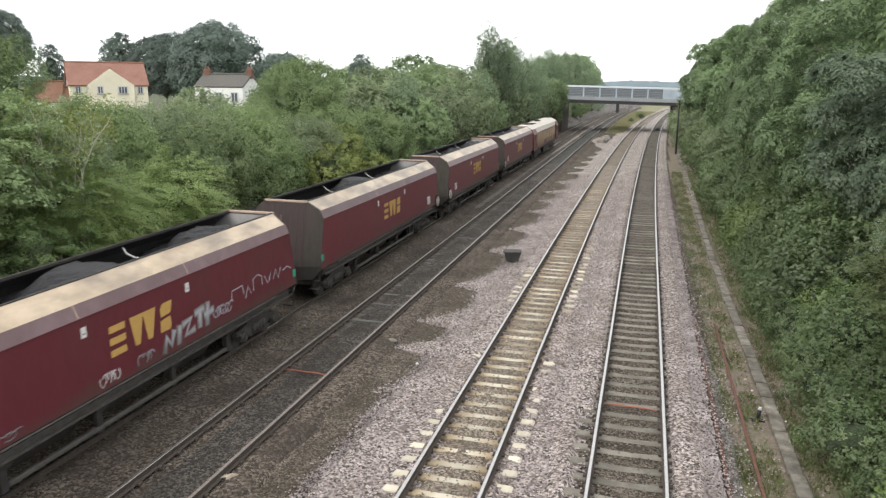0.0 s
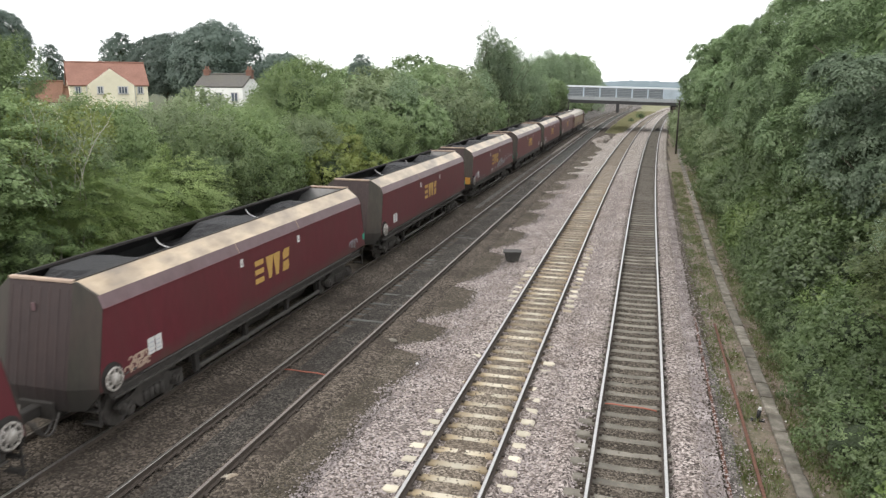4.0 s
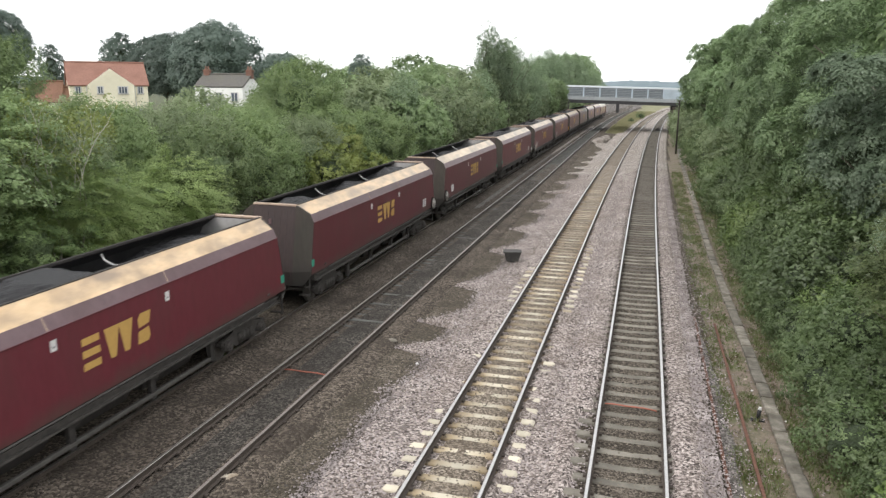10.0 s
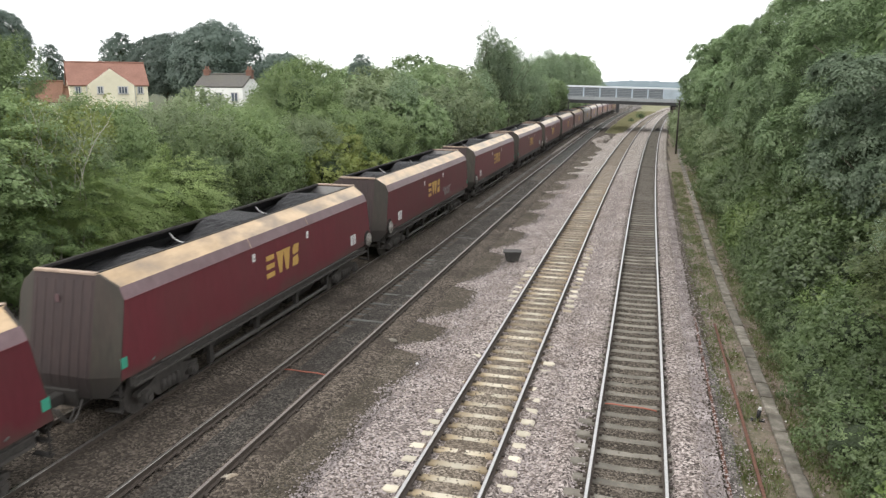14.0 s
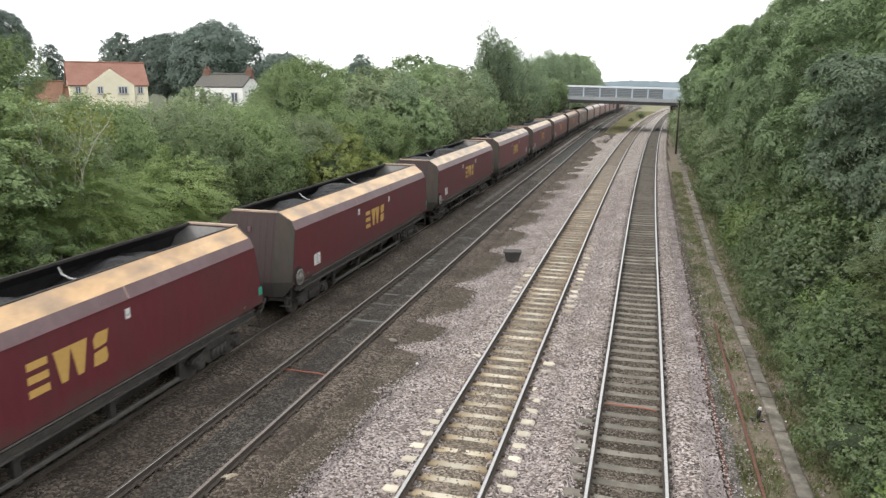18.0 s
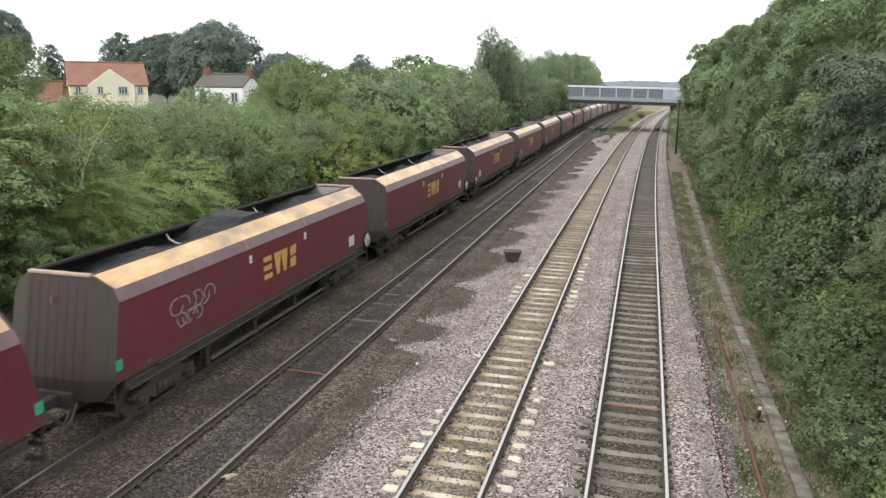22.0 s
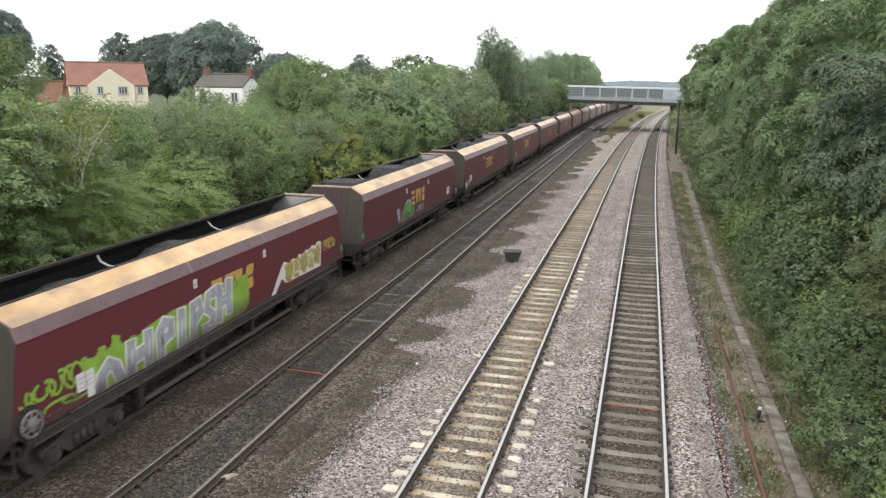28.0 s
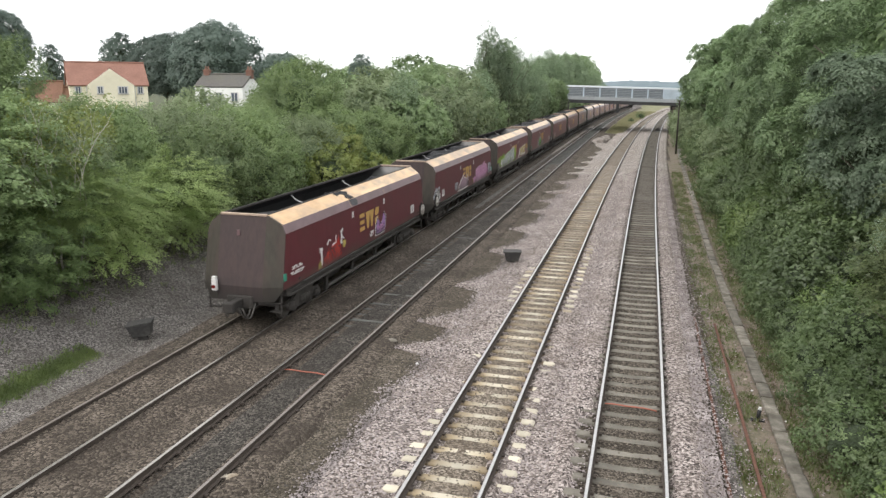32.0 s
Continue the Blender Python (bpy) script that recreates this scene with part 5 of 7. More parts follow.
def rail_profile(length):
    bm = bmesh.new()
    prof = [(-0.035, 0.16), (0.035, 0.16), (0.035, 0.12), (0.009, 0.11), (0.009, 0.03), (0.07, 0.014), (0.07, 0), (-0.07, 0), (-0.07, 0.014), (-0.009, 0.03), (-0.009, 0.11), (-0.035, 0.12)]
    rows = [[bm.verts.new((x + 0.03 * math.sin(3 * f), f * length, z)) for x, z in prof] for f in (0, 0.25, 0.5, 0.75, 1)]
    for a, b in zip(rows, rows[1:]):
        for i in range(len(prof)):
            bm.faces.new((a[i], a[(i + 1) % len(prof)], b[(i + 1) % len(prof)], b[i]))
    bm.faces.new(rows[0][::-1])
    bm.faces.new(rows[-1])
    return bm


for x, y1, turn in ((2.06, 26.2, 0.0), (2.74, 25.8, 0.1)):
    me = mesh_of(rail_profile(y1 - 4.0), "spare_rail", RUST)
    r = new("spare_rail", me)
    r.matrix_basis = pose(x, 4.0, -0.44 if x < 2.5 else -0.5, 0, 0, turn)
    tagged(r, "rusty spare rail lying along the cess", "rail", "spare rails")


def lineside_box(x, y, turn, label, lean=0.0):
    t = thing("lineside_box", label, "cabinet", at=pose(x, y, ground_z(x, y) - 0.03, 0, lean, turn))
    bm = bmesh.new()
    w, d, h = 0.38, 0.27, 0.54
    lo = [bm.verts.new((sx * w * 0.72, sy * d * 0.72, 0.14)) for sx, sy in ((-1, -1), (1, -1), (1, 1), (-1, 1))]
    hi = [bm.verts.new((sx * w, sy * d, h)) for sx, sy in ((-1, -1), (1, -1), (1, 1), (-1, 1))]
    bm.faces.new(lo[::-1])
    bm.faces.new(hi)
    for i in range(4):
        bm.faces.new((lo[i], lo[(i + 1) % 4], hi[(i + 1) % 4], hi[i]))
    part("body", bm, BOX_GREY, t)
    part("lid", box(-w - 0.03, w + 0.03, -d - 0.03, d + 0.03, h, h + 0.05, 0.01), BOX_GREY, t)
    part("foot", box(-0.12, 0.12, -0.1, 0.1, -0.1, 0.15, 0.01), BOX_GREY, t)


lineside_box(-5.5, 32.2, 12, "dark tapered lineside box on fresh ballast")
lineside_box(-15.3, 19.3, 25, "dark tapered lineside box on the gravel verge", -9)


def marker_post():
    t = thing("marker_post", "short dark post with a pale cap beside the trough", "post", at=pose(3.12, 18.3, -0.42))
    part("shaft", tube((0, 0, 0), (0.03, 0, 0.3), 0.045, 0.05, 10), BLACK, t, smooth=True)
    part("cap", tube((0.03, 0, 0.3), (0.035, 0, 0.36), 0.05, 0.035, 10), WHITE, t, "pale cap", smooth=True)
    part("foot", box(-0.16, 0.16, -0.06, 0.06, -0.02, 0.03), BLACK, t)


marker_post()


def cable(name, x0, x1, y0, y1, z, label):
    bm = bmesh.new()
    n = 8
    pts = [Vector((x0 + (x1 - x0) * i / n, y0 + (y1 - y0) * i / n + 0.02 * math.sin(i * 1.3), z + 0.02 * math.sin(math.pi * i / n))) for i in range(n + 1)]
    add_hose(bm, pts, 0.02)
    tagged(new(name, mesh_of(bm, name, ORANGE_PIPE, smooth=True)), label, "cable")


cable("orange_cable", -0.56, 0.7, 17.6, 17.52, -0.125, "orange cable duct laid across between the rails")
cable("orange_cable", -9.3, -8.0, 17.45, 17.4, -0.15, "orange cable duct laid across between dirty rails")


def lump(name, label, category, x, y, size, material, seed):
    bm = bmesh.new()
    bmesh.ops.create_icosphere(bm, subdivisions=2 if size[1] < 1 else 4, radius=1)
    for v in bm.verts:
        v.co *= 1 + 0.12 * noise.noise(v.co * 6 + Vector((0, seed, 0)))
        v.co *= 1 + 0.25 * noise.noise(v.co * 1.7 + Vector((seed, 0, 0)))
        v.co.x, v.co.y, v.co.z = v.co.x * size[0], v.co.y * size[1], v.co.z * size[2]
    ob = new(name, mesh_of(bm, name, material, smooth=size[2] > 0.3))
    z = -0.2 if -7.15 > x > -14 or -5.5 < x < 1.9 else ground_z(x, y) - 0.03
    ob.matrix_basis = pose(x, y, z + (size[2] * 0.6 if size[1] < 1 else 0.0), 0, 0, seed * 40 if size[1] < 1 else seed)
    tagged(ob, label, category)


lump("concrete_chunk", "broken pale concrete chunk on dark ballast", "rubble", -7.72, 11.95, (0.2, 0.08, 0.06), CONC_NEW, 1)
lump("orange_scrap", "orange plastic scrap on dark ballast", "litter", -7.6, 11.6, (0.09, 0.05, 0.03), ORANGE_PIPE, 2)
lump("white_litter", "white plastic litter on fresh ballast", "litter", -5.98, 19.2, (0.06, 0.05, 0.04), WHITE, 3)
lump("concrete_chunk", "broken pale concrete chunk on dark ballast", "rubble", -7.2, 20.6, (0.14, 0.1, 0.06), CONC_OLD, 4)
for i, (x, y) in enumerate(((3.22, 20.2), (3.2, 19.5), (3.72, 19.2), (3.8, 18.4), (3.95, 18.0), (3.15, 21.0), (2.5, 29.6), (2.85, 28.8), (3.7, 23.5))):
    lump("litter_scrap", "pale scrap of litter beside the trough", "litter", x, y, (0.05, 0.035, 0.02), (WHITE, SPRAY_YELLOW, CONC_NEW)[i % 3], i + 5)

for x, y, size, k in ((-6.5, 105.5, (1.05, 3.0, 0.75), 0), (-6.1, 112.5, (0.8, 2.6, 0.62), 3), (-5.9, 101.5, (0.8, 4.5, 0.2), 5)):
    lump("gravel_mound", "pale mound of fresh gravel between the lines", "mound", x + 0.3, y, size, BALLAST_WORN, k)


def line_post():
    t = thing("line_post", "tall dark timber post at the edge of the trees", "post", at=pose(3.6, 93.0, -0.4))
    part("shaft", tube((0, 0, 0), (0, 0, 6.2), 0.11, 0.08, 10), WOOD_POST, t, smooth=True)
    part("cap", box(-0.2, 0.2, -0.2, 0.2, 6.2, 6.3, 0.02), WOOD_POST, t)


line_post()


def speed_board():
    t = thing("lineside_sign", "small yellow lineside board on a thin post", "sign", at=pose(-14.6, 172.0, ground_z(-14.6, 172.0)))
    part("post", tube((0, 0, 0), (0, 0, 1.7), 0.04, seg=8), GRIME_LIGHT, t)
    part("board", box(-0.35, 0.35, -0.05, -0.02, 1.1, 1.8, 0.01), SPRAY_YELLOW, t, "yellow board")


def short_post():
    t = thing("marker_post", "short grey post between the diverging tracks", "post", at=pose(-5.83, 153.6, ground_z(-5.83, 153.6)))
    part("shaft", tube((0, 0, 0), (0, 0, 1.2), 0.07, 0.06, 8), CONC_GREY, t)
    part("cap", box(-0.09, 0.09, -0.09, 0.09, 1.2, 1.28, 0.01), CONC_GREY, t)


speed_board()
short_post()
plant("shrub_e", "shrub", "shrub", "rounded green shrub between the diverging tracks", "shrub", -1.6, 190.0, 0.2, 0.8, 20)
plant("shrub_e", "shrub", "shrub", "rounded green shrub between the diverging tracks", "shrub", -3.4, 172.0, -0.1, 0.45, 70)


# ---- bridge ----
def bridge():
    t = thing("road_bridge", "steel road bridge with pale blue panelled parapets", "bridge", kind="", at=pose(-32.0, 132.0, 0))
    ln = 48.0

    # local x runs along the bridge, y across it; the road falls gently eastwards
    def beam(x0, x1, y0, y1, z0, z1, bevel=0.0):
        bm = box(x0, x1, y0, y1, z0, z1, bevel)
        for v in bm.verts:
            v.co.z -= 0.02 * (v.co.x - 25.6)
        return bm
    stops = [32.0 - 10.88 - 2.76 * i for i in range(7, 0, -1)] + [32.0 + x for x in (-10.88, -8.1, -5.35, -2.72, -0.12, 2.45)]
    for y0 in (0.0, 11.0):
        part("girder", beam(0, ln, y0 - 0.25, y0 + 0.25, 4.42, 4.97, 0.02), BRIDGE_DECK, t, "dark steel girder")
        part("fascia", beam(0, ln, y0 - 0.32, y0 + 0.2, 4.974, 5.56, 0.02), BRIDGE_FASCIA, t, "weathered grey fascia")
        part("top_rail", beam(0, ln, y0 - 0.14, y0 + 0.14, 7.1, 7.36, 0.02), BRIDGE_RAIL, t, "whitish top rail")
        part("end_panel", beam(stops[-1], ln, y0 - 0.1, y0 + 0.1, 5.564, 7.096), BRIDGE_PAINT, t, "solid pale blue panel")
        part("end_panel", beam(0, stops[0], y0 - 0.1, y0 + 0.1, 5.564, 7.096), BRIDGE_PAINT, t, "solid pale blue panel")
        for x, x1 in zip(stops, stops[1:]):
            part("post", beam(x - 0.11, x + 0.11, y0 - 0.12, y0 + 0.12, 5.564, 7.096), BRIDGE_PAINT, t)
            part("panel", beam(x + 0.114, x1 - 0.114, y0 - 0.03, y0 + 0.03, 5.564, 7.096), BRIDGE_MESH, t)
            for z in (5.68, 5.96, 6.24, 6.52, 6.8):
                part("rail_bar", beam(x + 0.114, x1 - 0.114, y0 - 0.06, y0 - 0.033, z, z + 0.08), BRIDGE_BAR, t)
    part("deck", beam(0, ln, 0.26, 10.74, 4.7, 5.4), BRIDGE_DECK, t)
    for i in range(4):
        part("cross_beam", beam(0, ln, 1.7 + i * 2.3, 1.95 + i * 2.3, 4.4, 4.695), BRIDGE_DECK, t)
    for x0, x1 in ((12.0, 17.6), (36.0, 41.6)):
        part("abutment", box(x0, x1, -0.3, 11.3, -1.2, 4.38 - 0.02 * (x1 - 25.6), 0.05), BRICK, t, "sooty brick abutment")
    # embankments that carry the road
    for x0, x1 in ((-60, 11.9), (41.7, 110)):
        bm = bmesh.new()
        lo = [bm.verts.new(v) for v in ((x0, -7, -0.8), (x1, -7, -0.8), (x1, 18, -0.8), (x0, 18, -0.8))]
        hi = [bm.verts.new(v) for v in ((x0, 0.4, 4.4), (x1, 0.4, 4.4), (x1, 10.6, 4.4), (x0, 10.6, 4.4))]
        bm.faces.new(hi)
        bm.faces.new(lo[::-1])
        for i in range(4):
            bm.faces.new((lo[i], lo[(i + 1) % 4], hi[(i + 1) % 4], hi[i]))
        part("embankment", bm, FIELD, t)


bridge()


def far_bridge():
    t = thing("far_bridge", "far dark footbridge pier and beam beyond the road bridge", "bridge", at=pose(-8.6, 228, 0))
    part("pier", box(-0.42, 0.42, -1.2, 1.2, -0.4, 5.6, 0.05), BRIDGE_DECK, t, "dark pier")
    part("beam", box(-16, 30, -1.2, 1.2, 5.6, 6.5, 0.05), BRIDGE_DECK, t)


far_bridge()


# ---- houses ----
def window(parent, x, z, w, h, y=-0.0, bars=1):
    f = part("window", box(x - w / 2 - 0.11, x + w / 2 + 0.11, y - 0.03, y + 0.05, z - 0.1, z + h + 0.1), WHITE, parent, "white framed window")
    for i in range(bars + 1):
        a = x - w / 2 + i * w / (bars + 1) + 0.045
        part("pane", box(a, a + w / (bars + 1) - 0.09, y - 0.045, y - 0.034, z, z + h), HOUSE_GLASS, f)
    part("sill", box(x - w / 2 - 0.15, x + w / 2 + 0.15, y - 0.12, y - 0.034, z - 0.16, z - 0.08), CONC_GREY, f)


def gable_roof(parent, x0, x1, y0, y1, eave, ridge, material, over=0.3, along_x=True):
    """Two thick tiled slopes and a ridge."""
    if along_x:
        m = (y0 + y1) / 2
        slope = (ridge - eave) / (m - y0)
        part("roof_slope", plate([(x0 - over, y0 - over, eave - over * slope), (x1 + over, y0 - over, eave - over * slope), (x1 + over, m, ridge), (x0 - over, m, ridge)], 0.16), material, parent)
        part("roof_slope", plate([(x1 + over, y1 + over, eave - over * slope), (x0 - over, y1 + over, eave - over * slope), (x0 - over, m, ridge), (x1 + over, m, ridge)], 0.16), material, parent)
        part("ridge_tiles", tube((x0 - over, m, ridge + 0.02), (x1 + over, m, ridge + 0.02), 0.12, seg=8), material, parent)
    else:
        m = (x0 + x1) / 2
        slope = (ridge - eave) / (m - x0)
        part("roof_slope", plate([(x0 - over, y1, eave - over * slope), (x0 - over, y0 - over, eave - over * slope), (m, y0 - over, ridge), (m, y1, ridge)], 0.16), material, parent)
        part("roof_slope", plate([(x1 + over, y0 - over, eave - over * slope), (x1 + over, y1, eave - over * slope), (m, y1, ridge), (m, y0 - over, ridge)], 0.16), material, parent)
        part("ridge_tiles", tube((m, y0 - over, ridge + 0.02), (m, y1, ridge + 0.02), 0.12, seg=8), material, parent)


def house_shell(parent, x0, x1, y0, y1, eave, ridge, material, along_x=True, name="wall"):
    bm = add_box(bmesh.new(), x0, x1, y0, y1, -0.5, eave)
    if along_x:
        m = (y0 + y1) / 2
        for x, s in ((x0, 1), (x1, -1)):
            add_plate(bm, [(x, y0, eave - 0.01), (x, y1, eave - 0.01), (x, m, ridge - 0.12)][::-s], 0.25)
    else:
        m = (x0 + x1) / 2
        add_plate(bm, [(x0, y0, eave - 0.01), (x1, y0, eave - 0.01), (m, y0, ridge - 0.12)], 0.25)
    part(name, bm, material, parent)


def chimney(parent, x, y, z0, z1):
    c = part("chimney", box(x - 0.4, x + 0.4, y - 0.3, y + 0.3, z0, z1, 0.02), CHIMNEY_BRICK, parent, "red brick chimney")
    part("chimney_cap", box(x - 0.46, x + 0.46, y - 0.36, y + 0.36, z1 - 0.25, z1 - 0.1), CHIMNEY_BRICK, c)
    for o in (-0.18, 0.18):
        part("chimney_pot", tube((x + o, y, z1), (x + o, y, z1 + 0.4), 0.12, 0.1, 8), PANTILE, c)


def cream_house():
    t = thing("house", "cream rendered house with orange pantile roof and front gable", "house", at=pose(-65.3, 80.0, 2.0, 0, 0, 44))
    w = 4.5
    house_shell(t, -w, w, 0, 7.5, 5.3, 8.0, RENDER_CREAM)
    gable_roof(t, -w, w, 0, 7.5, 5.3, 8.0, PANTILE, 0.2)
    house_shell(t, -2.5, 2.85, -0.6, 0.5, 5.2, 7.3, RENDER_CREAM, along_x=False, name="front_gable")
    gable_roof(t, -2.5, 2.85, -0.5, 2.9, 5.2, 7.2, PANTILE, 0.04, along_x=False)
    for x, y, w1, b in ((-3.55, 0.0, 0.55, 1), (3.6, 0.0, 0.55, 1), (-1.1, -0.6, 0.55, 1), (1.5, -0.6, 1.0, 2)):
        window(t, x, 4.2, w1, 0.75, y, b)
        window(t, x, 1.0, w1 + 0.3, 1.1, y, b)
    for x in (-2.62, 2.97):
        part("gutter_pipe", tube((x, -0.08, 0), (x, -0.08, 5.2), 0.05, seg=6), WHITE, t)


def white_house():
    t = thing("house", "white rendered cottage with grey slate roof and two chimneys", "house", at=pose(-53.3, 85.5, 2.3, 0, 0, 3))
    w = 3.35
    house_shell(t, -w, w, 0, 5.2, 4.85, 6.35, RENDER_WHITE)
    gable_roof(t, -w, w, 0, 5.2, 4.85, 6.35, SLATE, 0.12)
    chimney(t, -w + 0.45, 2.6, 5.8, 6.95)
    chimney(t, w - 0.2, 2.6, 5.8, 6.95)
    for x in (-2.2, 0, 2.2):
        window(t, x, 3.0, 0.9, 1.0)
    window(t, -2.2, 0.7, 1.1, 1.2)
    window(t, 2.2, 0.7, 1.1, 1.2)
    part("door", box(-0.45, 0.45, -0.05, 0.02, 0, 2.05), LOCO_RED, t, "dark red door")


def outbuilding(x, y, w, ridge, label):
    t = thing("outbuilding", label, "outbuilding", at=pose(x, y, 2.0, 0, 0, 34))
    house_shell(t, -w, w, 0, 5.0, 3.3, ridge, RENDER_CREAM)
    gable_roof(t, -w, w, 0, 5.0, 3.3, ridge, PANTILE_OLD, 0.2)
    part("door", box(-0.6, 0.6, -0.05, 0.02, 0, 2.1), WOOD_POST, t)


cream_house()
white_house()
outbuilding(-71.3, 76.0, 1.5, 5.6, "low outbuilding with weathered brown pantile roof")
outbuilding(-69.0, 77.6, 1.25, 4.9, "low lean outbuilding with weathered pantile roof")


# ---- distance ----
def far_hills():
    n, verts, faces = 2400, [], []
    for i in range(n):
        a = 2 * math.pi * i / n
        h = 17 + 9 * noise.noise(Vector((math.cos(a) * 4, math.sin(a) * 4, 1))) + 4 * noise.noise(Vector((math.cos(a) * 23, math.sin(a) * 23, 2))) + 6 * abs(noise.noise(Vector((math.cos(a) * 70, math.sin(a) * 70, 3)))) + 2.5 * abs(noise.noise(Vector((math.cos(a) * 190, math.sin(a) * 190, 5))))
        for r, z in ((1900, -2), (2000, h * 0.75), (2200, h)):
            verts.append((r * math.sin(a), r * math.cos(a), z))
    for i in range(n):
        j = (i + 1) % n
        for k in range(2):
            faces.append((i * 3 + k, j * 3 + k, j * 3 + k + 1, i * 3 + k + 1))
    tagged(new("far_hills", data_mesh("far_hills", verts, faces, HILL_HAZE, smooth=True)), "hazy blue-green wooded hills on the horizon", "hills", kind="structure")


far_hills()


# ---- coal train ----
def shared(key, build):
    if key not in CACHE:
        CACHE[key] = build()
    return CACHE[key]


def half_len(z):
    """Half the hopper's length at height z: the ends lean in towards the top."""
    return float(np.interp(z, (0.6, 1.4, 3.61), (7.8, 7.85, 7.36)))


LEVELS = {"top": (0.80, 3.61), "shoulder": (1.25, 3.31), "eave": (1.37, 3.04), "sill": (1.39, 1.30)}


def set_back(x):
    """How far the end's side facets stand back from its middle panel."""
    return 0.24 * max(0.0, x - 0.8) / 0.57


def band(side, upper, lower, thick=0.05):
    (xu, zu), (xl, zl) = LEVELS[upper], LEVELS[lower]
    lu, ll = half_len(zu) - set_back(xu), half_len(zl) - set_back(xl)
    q = [(side * xl, -ll, zl), (side * xl, ll, zl), (side * xu, lu, zu), (side * xu, -lu, zu)]
    return plate(q if side > 0 else q[::-1], thick)


def end_wall_mesh():
    """A ribbed middle panel between two facets that turn back to the sides."""
    bm = bmesh.new()
    out = [(0.84, 3.60), (1.25, 3.31), (1.368, 3.04), (1.385, 1.40), (1.385, 1.28), (1.1, 0.92)]
    shells = []
    for push in (-0.012, 0.06):
        shells.append([[bm.verts.new((x, -half_len(z) + set_back(abs(x)) + push, z)) for x in (-xo, -0.8, 0.8, xo)] for xo, z in out])
    for n, shell in enumerate(shells):
        for r, q in zip(shell, shell[1:]):
            for i in range(3):
                f = (r[i], r[i + 1], q[i + 1], q[i])
                bm.faces.new(f if n else f[::-1]).material_index = int(i == 1)
    a, b = shells
    rim = [(r, 0) for r in range(6)] + [(5, 1), (5, 2)] + [(r, 3) for r in range(5, -1, -1)] + [(0, 2), (0, 1)]
    for (r, i), (q, k) in zip(rim, rim[1:] + rim[:1]):
        bm.faces.new((a[r][i], a[q][k], b[q][k], b[r][i]))
    return mesh_of(bm, "end_wall", [END_GREY, END_PANEL])


def rib_mesh(top):
    bm = bmesh.new()
    rows = []
    for z in (1.05, 1.4, top):
        y = -half_len(z) - 0.012
        rows.append([bm.verts.new((x, yy, z)) for x, yy in ((-0.035, y + 0.005), (-0.015, y - 0.012), (0.015, y - 0.012), (0.035, y + 0.005))])
    for r, s in zip(rows, rows[1:]):
        for i in range(3):
            bm.faces.new((r[i], r[i + 1], s[i + 1], s[i]))
    bm.faces.new(rows[0][::-1])
    bm.faces.new(rows[-1])
    return mesh_of(bm, "rib", END_PANEL)


def liner_mesh():
    """The open inside of the hopper: steep sides, sloping end sheets."""
    bm = bmesh.new()
    pts = [(0.74, 7.25, 3.56), (1.16, 7.2, 3.26), (1.3, 7.15, 2.95), (1.25, 5.6, 1.9)]
    rings = [[bm.verts.new((sx * x, sy * y, z)) for sx, sy in ((-1, -1), (1, -1), (1, 1), (-1, 1))] for x, y, z in pts]
    for r, s in zip(rings, rings[1:]):
        for i in range(4):
            f = bm.faces.new((r[i], s[i], s[(i + 1) % 4], r[(i + 1) % 4]))
            f.material_index = 1 if i in (0, 2) else 0
    bm.faces.new(rings[-1])
    return mesh_of(bm, "lining", [LINER, LINER_PALE])


def coal_mesh(seed):
    """Coal as it fell from the chute: three heaps with hollows between, lumpy on top."""
    r = random.Random(seed)
    bm = bmesh.new()
    ny, nx = 110, 18
    peaks = [(c + r.uniform(-0.8, 0.8), r.uniform(0.45, 1.05), r.uniform(1.3, 2.1)) for c in (-5.0, -0.3, 4.7)]
    base = 2.76 + r.uniform(-0.05, 0.08)
    grid = []
    for j in range(ny + 1):
        y = -7.05 + 14.1 * j / ny
        row = []
        for i in range(nx + 1):
            x = -1.22 + 2.44 * i / nx
            h = max(p * max(0.0, 1 - math.hypot((y - c) / w, x / 2.6) ** 1.3 * 0.62) for c, p, w in peaks)
            z = base + h + 0.1 * noise.noise(Vector((x * 1.5, y * 1.5, seed))) + 0.05 * noise.noise(Vector((x * 5, y * 5, seed))) + 0.07 * max(0.0, noise.noise(Vector((x * 11, y * 11, seed))))
            row.append(bm.verts.new((x, y + r.uniform(-0.03, 0.03), min(z, 2.95 if abs(x) > 1.1 else (3.2 if abs(x) > 0.8 else 3.6)))))
        grid.append(row)
    for j in range(ny):
        for i in range(nx):
            bm.faces.new((grid[j][i], grid[j][i + 1], grid[j + 1][i + 1], grid[j + 1][i]))
    return mesh_of(bm, "coal", COAL)


def stay_mesh():
    """A bent cross stay of bare steel over the load."""
    bm = bmesh.new()
    pts = [Vector((0.74 - 1.48 * i / 8, 0.32 * math.sin(i * 0.7), 3.5 - 0.3 * math.sin(math.pi * i / 8))) for i in range(9)]
    add_hose(bm, pts, 0.02)
    add_box(bm, 0.66, 0.76, -0.14, 0.14, 3.46, 3.56)
    return mesh_of(bm, "cross_stay", STAY_STEEL, smooth=True)


